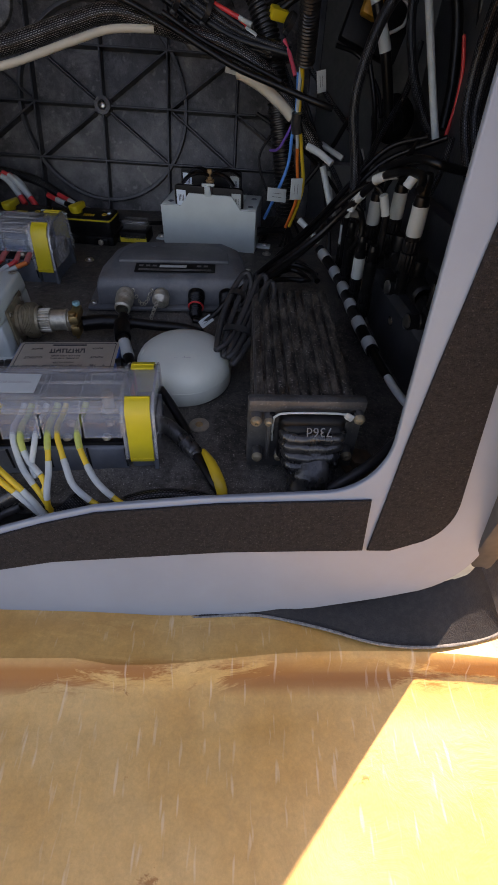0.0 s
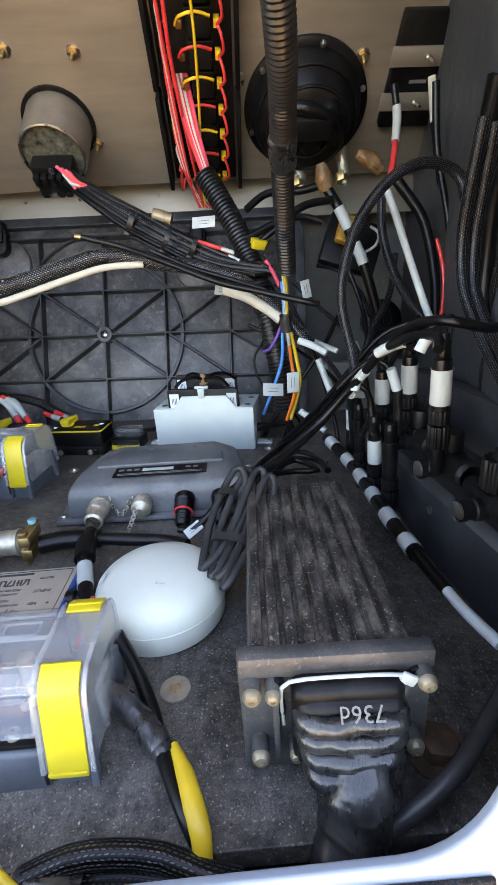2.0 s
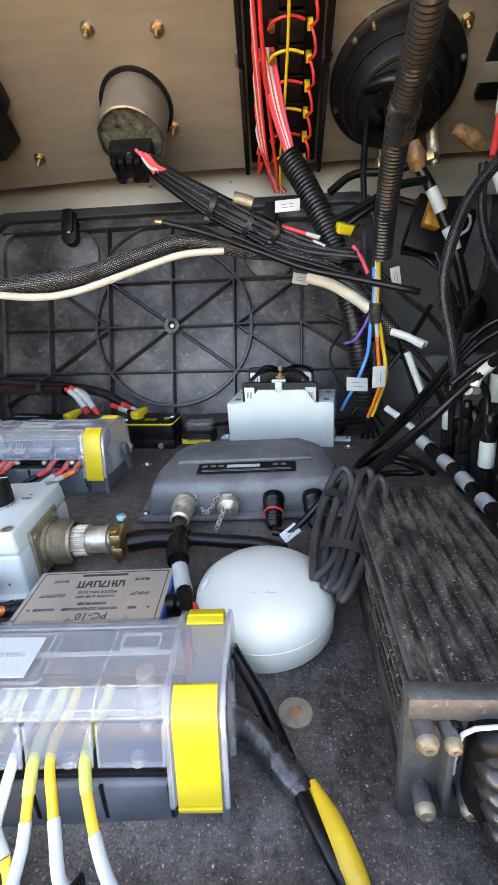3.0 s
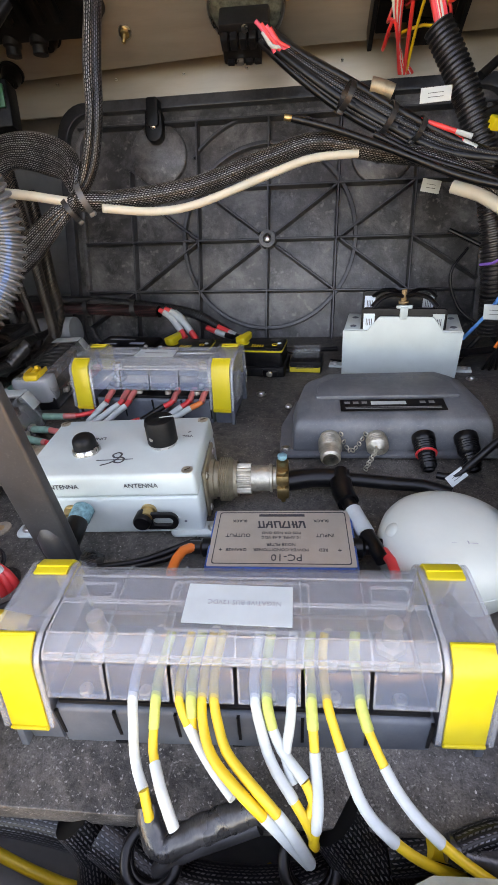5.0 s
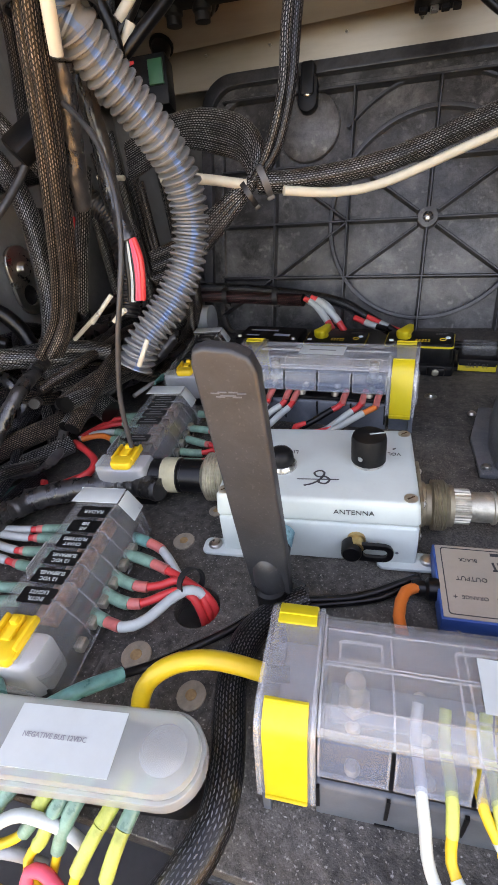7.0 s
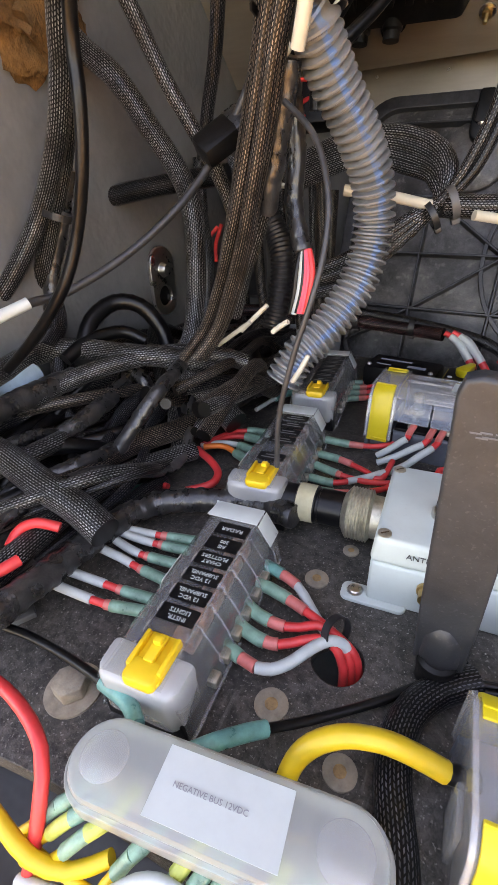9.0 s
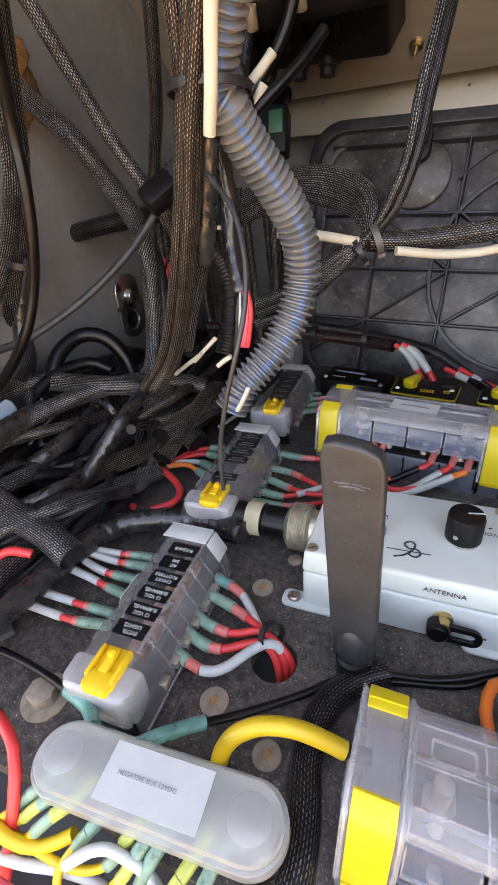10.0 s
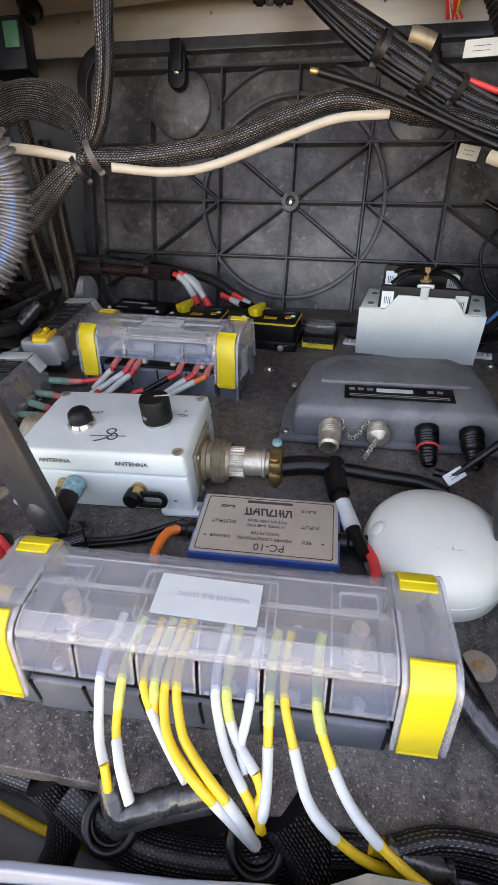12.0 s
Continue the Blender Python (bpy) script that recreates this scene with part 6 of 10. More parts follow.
    for i, wd in enumerate(words):
        y = Lh - 0.0225 - i * 0.0146
        if wd is None:
            continue
        pl = part("circuit_label", slab(rounded(-0.0190, 0.0045, y - 0.0056, y + 0.0056, 0.0012), 0.0437, 0.0441), BLACK, b, "black engraved circuit label")
        if wd:
            rows = wd.split("|")
            for k, tx in enumerate(rows):
                lettering("print", tx, 0.0048 if len(rows) == 1 else 0.0040, LABEL, pl, pose(-0.0072, y + (0 if len(rows) == 1 else (-0.0023 if k == 0 else 0.0023)), 0.0442, 0, 0, 180))
        else:
            part("print", add(bmesh.new(), box(0.018, 0.0012, 0.0002, (-0.0072, y - 0.002, 0.0441), 0), box(0.012, 0.0012, 0.0002, (-0.0072, y + 0.002, 0.0441), 0)), PALEINK, pl)
    part("side_label", box(0.012, 0.024, 0.0005, (-0.0335, 0.006 if tone == 0 else -0.03, 0.0345), 0, turn=(0, -70, 0)), LABEL, b, "white paper side label")
    for i in range(6):
        for sx in (-1, 1):
            y = 0.040 - i * 0.0155
            part("terminal", box(0.006, 0.008, 0.006, (-0.009 + sx * 0.026, y, 0.010), 0.001), NICKEL, b)
    return b


fuse_block((-0.4717, 0.3968, 0), 5.0, "fuse block with six black circuit labels and amber latch", ("RADAR", "AIS|300", "CHART|PLOTTERS", "12 VDC|SUBPANEL", "12 VDC|SUBPANEL", "INSTR.|LIGHTS"), 0)
fuse_block((-0.4935, 0.5655, 0), 5.5, "fuse block with dark labels and a paper slip", ("", "", "", "", None, ""), 1)
fuse_block((-0.5100, 0.7385, 0), 6.0, "fuse block with dark labels, beside the ribbed panel", ("", "", "", "", "", ""), 2)

# frosted negative bus near the front
nb = thing("bus_bar", (-0.4135, 0.3037, 0), 8.0, "frosted capsule-shaped negative bus cover with a printed label", "bus bar", "covered bus bars")
part("base", slab(rounded(-0.062, 0.062, -0.012, 0.012, 0.011), 0.0, 0.016, 0.001), BLACK, nb)
part("bar", box(0.12, 0.014, 0.006, (0, 0, 0.016), 0.001), NICKEL, nb)
cap = part("cover", add(bmesh.new(), slab(rounded(-0.0660, 0.0660, -0.0165, 0.0165, 0.016), 0.036, 0.043, 0.0025), sheet([rounded(-0.0675, 0.0675, -0.018, 0.018, 0.0175), rounded(-0.0650, 0.0650, -0.0155, 0.0155, 0.015)], 0.030, 0.0385, 0.0005)), FROST, nb, "frosted plastic cover")
for sx in (-1, 1):
    part("boss", lathe([(0.0105, 0), (0.0105, 0.001), (0.0085, 0.002), (0, 0.0022)], (sx * 0.0505, 0, 0.043), seg=24), EDGE, cap)
    part("stud", cyl(0.005, 0.018, (sx * 0.0495, 0, 0.018), seg=12), NICKEL, nb)
tag = part("paper_label", box(0.0545, 0.0262, 0.0003, (0.002, 0, 0.0432), 0), LABEL, nb, "white paper label")
lettering("print", "NEGATIVE BUS 12VDC", 0.0032, pbr("grey_print", (0.28, 0.28, 0.3), 0.6, bump=0), tag, pose(-0.002, 0.0, 0.0438, 0, 0, 0))

# washers, bolts and plugs in the board
for x, y, r, lab in ((-0.429, 0.463, 0.0085, "weathered washer set flush in the board"), (-0.4205, 0.368, 0.0095, "pale slotted washer in the board"), (-0.377, 0.353, 0.0085, "half-hidden pale washer in the board"),
                     (-0.0575, 0.392, 0.0095, "pale washer with a rust ring"), (-0.415, 0.50, 0.006, "rusty washer beside the switch box")):
    w = thing("washer", (x, y, board_z(x, y)), random.uniform(0, 90), lab, "washer", "board washers")
    part("disc", lathe([(r, 0), (r, 0.0012), (r * 0.9, 0.0016), (r * 0.3, 0.0016), (r * 0.26, 0.0008), (0, 0.0008)], seg=28), WASHER, w)
    part("screw_head", lathe([(r * 0.4, 0.0012), (r * 0.38, 0.0019), (r * 0.2, 0.0024), (0, 0.0021)], seg=16), RUSTY, w, "rusty brown screw head")
for x, y in ((-0.240, 0.712), (0.012, 0.75), (-0.2, 0.60)):
    s = thing("board_screw", (x, y, board_z(x, y)), 0, "small steel screw head in the board", "screw", "board screws")
    part("head", lathe([(0.0042, 0), (0.0042, 0.001), (0.003, 0.0032), (0, 0.0038)], seg=12), STEEL, s)
    part("washer", lathe([(0.0065, 0), (0.0065, 0.0008), (0.004, 0.001)], seg=16), STEEL, s)
for x, y, hm, lab in ((0.088, 0.350, DARKRUST, "rusty hex bolt on a wide washer beside the power supply"), (-0.527, 0.326, WASHER, "weathered hex bolt on a wide washer")):
    h = thing("hex_bolt", (x, y, board_z(x, y)), 20, lab, "bolt", "hex bolts")
    part("washer", lathe([(0.0165, 0), (0.0165, 0.0016), (0.007, 0.002)], seg=28), hm, h)
    part("head", cyl(0.0105, 0.009, (0, 0, 0.002), seg=6, bev=0.001), hm, h)
sl = thing("slot_plate", (-0.337, 0.440, 0), -20, "torn black tape scrap on the board", "tape scrap")
part("scrap", add(box(0.018, 0.008, 0.0015, (0, 0, 0), 0.0006, turn=(0, 6, 0)), box(0.010, 0.006, 0.0015, (0.01, -0.004, 0.001), 0.0006, turn=(0, -14, 30))), TAPE, sl)

# black data backbone block on the right
MATTBLK = pbr("matt_black_paint", (0.022, 0.023, 0.026), 0.6, var=0.3, scale=30, bump=0.3, grain=400, dust=0.15, dust_col=(0.15, 0.15, 0.16))
mb = thing("bracket_block", (0.183, 0.545, 0), 8, "matt black mounting block for the data backbone", "mounting block")
part("block", box(0.090, 0.25, 0.072, (0, 0, -0.02), 0.007, seg=1), MATTBLK, mb)
part("back_plate", box(0.020, 0.30, 0.105, (0.034, 0.02, 0), 0.003), MATTBLK, mb)
for y, z in ((-0.118, 0.022), (0.06, 0.028), (-0.02, 0.03)):
    part("screw", lathe([(0.0045, 0), (0.0045, 0.001), (0, 0.003)], (-0.0455, y, z), (0, -90, 0), 14), STEEL, mb)


# ---- conduits, looms and wires ----
def wire(points, r, runs, label, group="wires"):
    """A wire made of runs (from, to, material, thickness): its insulation, sleeves and crimp shrouds, each a part."""
    th = tagged(new("wire"), label, "wire", group)
    th.empty_display_size = 0.02
    th.matrix_basis = Matrix.Translation(points[0])
    pts = [p - Vector(points[0]) for p in spline(points, 0.004)]
    n = len(pts) - 1
    for f0, f1, mat, k in runs:
        a, b = max(0, int(round(f0 * n))), min(n, int(round(f1 * n)))
        if b - a < 2:
            a, b = max(0, b - 2), min(n, max(a + 2, 2))
        nm = "sleeve" if mat in (WHITEW, CREAM, TAPE, LABEL) else "crimp" if mat in (CRIMP, CRIMPB, CRIMPP, CRIMPY) else "insulation"
        tube_part(nm, [tuple(p) for p in pts[a:b + 1:2]] + ([tuple(pts[b])] if (b - a) % 2 else []), r * k, mat, th, seg=10, step=0.004)
    return th


def band(at, axis, r, w, mat, label, name="cable_tie", category="cable tie", group="cable ties", tail=True):
    """A cable tie or tape band round a bundle that runs along axis."""
    th = new(name)
    th.matrix_basis = Matrix.Translation(at) @ Vector(axis).to_track_quat("Z", "Y").to_matrix().to_4x4()
    tagged(th, label, category, group)
    part("strap", lathe([(r, -w / 2), (r + 0.0012, -w / 2), (r + 0.0012, w / 2), (r, w / 2)], seg=20), mat, th)
    if tail:
        part("head", box(0.006, 0.005, w * 1.15, (0, -r - 0.002, -w * 0.55), 0.0008), mat, th)
    return th


def paper_tag(at, turn, sx, sy, label, mat=None):
    th = tagged(new("cable_tag"), label, "cable tag", "paper cable tags")
    th.matrix_basis = pose(*at, *turn)
    part("paper", box(sx, sy, 0.0006, (0, 0, 0), 0.0001), mat or LABEL, th)
    part("print", add(bmesh.new(), *[box(sx * 0.5, 0.0005, 0.0001, (0, sy * k, 0.0006), 0) for k in (-0.15, 0.12)]), INK, th)
    return th

TIE = pbr("grey_nylon", (0.018, 0.018, 0.019), 0.4, var=0.15, scale=60, bump=0.05)
GREYW2 = pbr("grey_pipe_plastic", (0.24, 0.26, 0.27), 0.45, var=0.15, scale=40, bump=0.1, dust=0.2)
PALETIE = pbr("pale_grey_nylon", (0.09, 0.09, 0.09), 0.4, var=0.1, scale=60, bump=0.05)


def data_plug(at, k, paper=True):
    """An upright round data plug: ribbed nut below, white paper band, bend relief on top."""
    th = thing("data_plug", at, (4, -3, 0), "black round data plug with a white paper band" if paper else "black moulded round data plug without a label", "plug", "data plugs")
    part("nut", slab(fluted(0.0101 * k, 0.0115 * k, 14), -0.046, -0.029, 0.0003), BLACK, th)
    part("collar", slab(fluted(0.0100 * k, 0.0109 * k, 14), -0.0275, -0.0175, 0.0003), BLACK, th)
    part("body", lathe([(0.0096 * k, -0.018), (0.0098 * k, 0.014), (0.0088 * k, 0.018), *[((0.0078 if i % 2 else 0.0068) * k, 0.019 + i * 0.002) for i in range(7)], (0.0055 * k, 0.035), (0, 0.035)], seg=18), RUBBER, th)
    if paper:
        part("paper_band", lathe([(0.0102 * k, -0.0135), (0.0106 * k, -0.013), (0.0103 * k, 0.010), (0.0110 * k, 0.0115)], seg=18), LABEL, th, "white paper band")
    part("nose", lathe([(0.0075 * k, -0.066), (0.0079 * k, -0.060), *[((0.0084 if i % 2 else 0.0078) * k, -0.058 + i * 0.002) for i in range(6)], (0.0075 * k, -0.045)], seg=16), RUBBER, th)


def tee_cap(at):
    th = thing("terminator_cap", at, (0, 0, 0), "black ribbed cap on the data backbone", "cap")
    part("cap", slab(fluted(0.0104, 0.0118, 14), -0.014, 0.007, 0.0004), BLACK, th)
    part("stem", lathe([(0.008, -0.026), (0.008, -0.014), (0.009, -0.013)], seg=18), BLACK, th)
    part("tip", lathe([(0.0062, 0.007), (0.005, 0.013), (0, 0.013)], seg=14), RUBBER, th)


def backbone():
    """Data tees in a row on the black block."""
    for x, y, z in ((0.155, 0.446, 0.074), (0.147, 0.500, 0.080), (0.143, 0.556, 0.081), (0.143, 0.604, 0.077), (0.146, 0.650, 0.072)):
        th = thing("data_tee", (x, y, z), (0, 0, 6), "black data backbone tee with a steel-capped side port", "data tee", "backbone tees")
        part("barrel", lathe([(0.0085, -0.026), (0.0105, -0.023), *[(0.0105 if j % 2 else 0.0097, -0.022 + j * 0.0025) for j in range(8)], (0.009, -0.001), (0.009, 0.012), (0.0078, 0.013), (0.0078, 0.030)], (0, 0, 0), (-90, 0, 0), 20), BLACK, th)
        part("hub", box(0.02, 0.016, 0.018, (0, 0.004, -0.009), 0.003), BLACK, th)
        p = part("side_port", lathe([(0.0078, 0), (0.0078, 0.006), (0.0066, 0.007), (0.0066, 0.012), (0.0076, 0.0125), (0.0076, 0.016)], (-0.008, 0.004, -0.004), (0, -90, 0), 18), BLACK, th)
        part("port_screw", lathe([(0.0068, 0.016), (0.0066, 0.0178), (0.004, 0.0188), (0, 0.0188)], (-0.008, 0.004, -0.004), (0, -90, 0), 18), STEEL, p, "bright steel port screw")
        part("stem", cyl(0.0085, 0.02, (0, 0.004, 0.004), seg=16), BLACK, th)


cable([(-0.052, 0.865, 0.346), (-0.027, 0.85, 0.301), (-0.004, 0.835, 0.251), (0.012, 0.82, 0.202), (0.024, 0.805, 0.145), (0.034, 0.8, 0.086), (0.039, 0.8, 0.038)], 0.0148, CONDBLK, "black corrugated conduit carrying the red fuse panel wires", name="conduit", category="conduit", group="corrugated conduits", seg=20, rib=0.0026, pitch=0.0050)
cable([(0.028, 0.517, 0.381), (0.032, 0.55, 0.358), (0.035, 0.599, 0.338), (0.037, 0.659, 0.307), (0.04, 0.705, 0.267), (0.043, 0.738, 0.222)], 0.0108, CONDBLK, "black corrugated conduit hanging down from the console top", name="conduit", category="conduit", group="corrugated conduits", seg=18, rib=0.0016, pitch=0.0038)
cable([(0.036, 0.621, 0.326), (0.036, 0.636, 0.318), (0.037, 0.648, 0.311)], 0.0112, TAPE, "taped joint on the hanging black conduit", name="tape_joint", category="tape", seg=18)
cable([(-0.425, 0.53, 0.435), (-0.443, 0.545, 0.411), (-0.482, 0.565, 0.343), (-0.48, 0.575, 0.325), (-0.473, 0.592, 0.301), (-0.461, 0.61, 0.273), (-0.452, 0.625, 0.243), (-0.45, 0.63, 0.209), (-0.456, 0.62, 0.174), (-0.471, 0.6, 0.144), (-0.49, 0.578, 0.121), (-0.501, 0.568, 0.1)], 0.0158, CONDUITST, "grey corrugated conduit with a faded blue stripe", name="conduit", category="conduit", group="corrugated conduits", seg=24, rib=0.0042, pitch=0.0062)
wire([(0.04, 0.738, 0.219), (0.042, 0.748, 0.201), (0.042, 0.751, 0.173), (0.049, 0.757, 0.136), (0.056, 0.758, 0.093), (0.052, 0.767, 0.062), (0.043, 0.77, 0.033)], 0.0024, ((0, 1, YWIRE, 1),), "yellow and black signal wire with a paper flag")
wire([(0.039, 0.743, 0.219), (0.04, 0.751, 0.17), (0.043, 0.753, 0.143), (0.046, 0.759, 0.115), (0.05, 0.761, 0.079), (0.044, 0.765, 0.052), (0.038, 0.77, 0.032)], 0.0022, ((0, 0.45, WHITEW, 1), (0.45, 1, ORANGE, 1),), "white wire turning orange at its lower end")
wire([(0.037, 0.748, 0.211), (0.039, 0.757, 0.176), (0.036, 0.755, 0.15), (0.034, 0.76, 0.115), (0.022, 0.764, 0.08), (0.007, 0.794, 0.035)], 0.0022, ((0, 1, BLUE, 1),), "blue signal wire leading behind the relay box")
wire([(0.035, 0.756, 0.16), (0.028, 0.765, 0.143), (0.02, 0.774, 0.129), (0.011, 0.793, 0.123)], 0.0018, ((0, 1, PURPLE, 1),), "thin purple signal wire")
cable([(0.042, 0.77, 0.035), (0.035, 0.774, 0.011), (0.028, 0.786, -0.015)], 0.002, RUBBER, "thin black wire end below the conduit", seg=6)
cable([(0.042, 0.77, 0.035), (0.04, 0.773, 0.011), (0.038, 0.783, -0.02)], 0.002, RUBBER, "thin black wire end below the conduit", seg=6)
cable([(0.042, 0.77, 0.035), (0.045, 0.773, 0.011), (0.05, 0.785, -0.013)], 0.002, RUBBER, "thin black wire end below the conduit", seg=6)
cable([(0.042, 0.77, 0.035), (0.051, 0.772, 0.011), (0.061, 0.786, -0.007)], 0.002, RUBBER, "thin black wire end below the conduit", seg=6)
wire([(0.021, 0.8, 0.235), (0.029, 0.79, 0.221), (0.036, 0.78, 0.204)], 0.0025, ((0, 1, PINK, 1),), "pink signal wire pair")
cable([(0.039, 0.747, 0.173), (0.04, 0.749, 0.163), (0.041, 0.75, 0.152)], 0.0065, TAPE, "black tape round the signal wires", name="tape_wrap", category="tape", seg=12)
paper_tag((0.021, 0.749, 0.081), (70, 10, 20), 0.028, 0.016, "white paper flag on a thin wire")
paper_tag((0.047, 0.753, 0.088), (80, 90, 0), 0.026, 0.016, "white paper flag on a thin wire")
paper_tag((-0.041, 0.86, 0.201), (75, 12, 0), 0.022, 0.014, "white paper flag on a thin wire")
paper_tag((-0.028, 0.901, 0.231), (70, 20, 0), 0.022, 0.012, "white paper flag on a thin wire")
paper_tag((0.07, 0.795, 0.198), (75, 80, 0), 0.022, 0.012, "white paper flag on a thin wire")
cable([(-0.411, 0.704, 0.221), (-0.367, 0.72, 0.219), (-0.296, 0.745, 0.225), (-0.225, 0.775, 0.244), (-0.175, 0.79, 0.254), (-0.108, 0.8, 0.24), (-0.058, 0.8, 0.231), (-0.006, 0.79, 0.209), (0.032, 0.78, 0.176), (0.071, 0.77, 0.131)], 0.0095, BRAID, "black braided loom slung across the ribbed panel", seg=14)
cable([(-0.384, 0.695, 0.214), (-0.34, 0.72, 0.206), (-0.296, 0.735, 0.209), (-0.224, 0.765, 0.229), (-0.18, 0.78, 0.24), (-0.132, 0.79, 0.241)], 0.0042, CREAM, "cream sleeved wire tied along the braided loom", seg=10)
wire([(-0.482, 0.655, 0.237), (-0.466, 0.66, 0.235), (-0.448, 0.68, 0.23), (-0.419, 0.695, 0.222)], 0.0045, ((0, 1, CREAM, 1),), "cream sleeved wire end passing behind the grey conduit")
cable([(-0.033, 0.79, 0.204), (-0.007, 0.775, 0.195), (0.019, 0.765, 0.179), (0.035, 0.76, 0.166)], 0.0065, CREAM, "thick cream sleeved wire crossing the conduit", seg=10)
cable([(-0.2, 0.78, 0.276), (-0.153, 0.78, 0.262), (-0.097, 0.76, 0.24), (-0.039, 0.74, 0.216), (0.005, 0.72, 0.204), (0.051, 0.7, 0.192), (0.074, 0.7, 0.186)], 0.0036, RUBBER, "thin black coax with a bare copper tip", seg=8)
solid("copper_tip", cyl(0.003, 0.008, (0, 0, 0), (0, -80, 10), 10), BRASS, "bare copper tip of a cut coax", "cable end", at=Matrix.Translation((-0.2, 0.78, 0.276)))
cable([(-0.118, 0.775, 0.256), (-0.072, 0.765, 0.234), (-0.026, 0.755, 0.218), (0.018, 0.74, 0.203)], 0.003, RUBBER, "black wire with white dashes", seg=8)
cable([(-0.2327, 0.8649, 0.3557), (-0.1974, 0.8496, 0.3272), (-0.1475, 0.8344, 0.2943), (-0.099, 0.8196, 0.2656), (-0.0464, 0.8091, 0.2388), (0.006, 0.7991, 0.2234)], 0.006, RUBBER, "black cable of the gauge harness", group="gauge harness", seg=8)
cable([(-0.23, 0.8649, 0.3584), (-0.1935, 0.8496, 0.3311), (-0.142, 0.8344, 0.2992), (-0.0935, 0.8196, 0.2711), (-0.0415, 0.8091, 0.2443), (0.0082, 0.7991, 0.2261)], 0.005, BRAIDBK, "black cable of the gauge harness", group="gauge harness", seg=8)
cable([(-0.2345, 0.8649, 0.353), (-0.2001, 0.8496, 0.3234), (-0.1508, 0.8344, 0.2888), (-0.1017, 0.8196, 0.2601), (-0.0492, 0.8091, 0.2333), (0.0049, 0.7991, 0.2217)], 0.005, BRAIDBK, "black cable of the gauge harness", group="gauge harness", seg=8)
cable([(-0.2327, 0.8649, 0.3503), (-0.1968, 0.8496, 0.3195), (-0.1464, 0.8344, 0.2833), (-0.0973, 0.8196, 0.2546), (-0.0453, 0.8091, 0.2278), (0.0071, 0.7991, 0.219)], 0.0045, RUBBER, "black cable of the gauge harness", group="gauge harness", seg=8)
cable([(-0.2273, 0.8649, 0.3602), (-0.1902, 0.8496, 0.3338), (-0.1376, 0.8344, 0.3036), (-0.0891, 0.8196, 0.2749), (-0.0376, 0.8091, 0.2481), (0.0104, 0.7991, 0.2278)], 0.0045, RUBBER, "black cable of the gauge harness", group="gauge harness", seg=8)
cable([(-0.2372, 0.8649, 0.3512), (-0.2029, 0.8496, 0.3212), (-0.1541, 0.8344, 0.2849), (-0.105, 0.8196, 0.2568), (-0.053, 0.8091, 0.23), (0.0033, 0.7991, 0.2201)], 0.004, RUBBER, "black cable of the gauge harness", group="gauge harness", seg=8)
cable([(-0.2291, 0.8649, 0.3539), (-0.193, 0.8496, 0.325), (-0.1404, 0.8344, 0.2904), (-0.0918, 0.8196, 0.2623), (-0.0398, 0.8091, 0.2355), (0.0093, 0.7991, 0.2223)], 0.005, TAPE, "black cable of the gauge harness", group="gauge harness", seg=8)
wire([(-0.24, 0.85, 0.366), (-0.23, 0.85, 0.355), (-0.221, 0.852, 0.339)], 0.0022, ((0, 1, PINK, 1),), "red gauge wire from the plug")
wire([(-0.234, 0.85, 0.363), (-0.225, 0.85, 0.352), (-0.215, 0.852, 0.34)], 0.0022, ((0, 1, RED, 1),), "red gauge wire from the plug")
wire([(-0.229, 0.85, 0.361), (-0.219, 0.85, 0.349), (-0.209, 0.852, 0.34)], 0.0022, ((0, 1, PINK, 1),), "red gauge wire from the plug")
wire([(-0.225, 0.85, 0.359), (-0.215, 0.85, 0.346), (-0.204, 0.852, 0.341)], 0.0022, ((0, 1, RED, 1),), "red gauge wire from the plug")
wire([(-0.233, 0.85, 0.357), (-0.223, 0.85, 0.344), (-0.212, 0.852, 0.343)], 0.0022, ((0, 1, WHITEW, 1),), "red gauge wire from the plug")
band((-0.145, 0.81, 0.292), (0.8, 0.2, -0.45), 0.013, 0.006, TIE, "dark nylon cable tie round the harness")
band((-0.103, 0.81, 0.27), (0.8, 0.2, -0.45), 0.0145, 0.006, TIE, "dark nylon cable tie round the harness")
band((-0.106, 0.81, 0.243), (0.8, 0.2, -0.45), 0.009, 0.006, TIE, "dark nylon cable tie round the harness")
band((0.027, 0.81, 0.251), (0.8, 0.2, -0.45), 0.009, 0.006, TIE, "dark nylon cable tie round the harness")
band((-0.071, 0.81, 0.258), (0.8, 0.2, -0.45), 0.011, 0.006, TIE, "dark nylon cable tie round the harness")
cable([(-0.12, 0.83, 0.3), (-0.109, 0.83, 0.297), (-0.097, 0.83, 0.292)], 0.008, BRONZE, "grey inline connector on the harness", name="inline_connector", category="connector", seg=12)
paper_tag((-0.055, 0.82, 0.286), (70, 0, -10), 0.03, 0.014, "pale printed flag on the harness")
solid("inline_fuse", box(0.022, 0.014, 0.012, (0, 0, 0), 0.002), YELLOW, "small yellow inline fuse cap", "fuse", at=pose(0.012, 0.83, 0.251, 20, 10, 20))
wire([(-0.088, 0.82, 0.273), (-0.053, 0.81, 0.26), (-0.018, 0.8, 0.247)], 0.0026, ((0, 0.3, RUBBER, 1), (0.3, 0.75, RED, 1), (0.75, 1, WHITEW, 1),), "red and white wires among the harness")
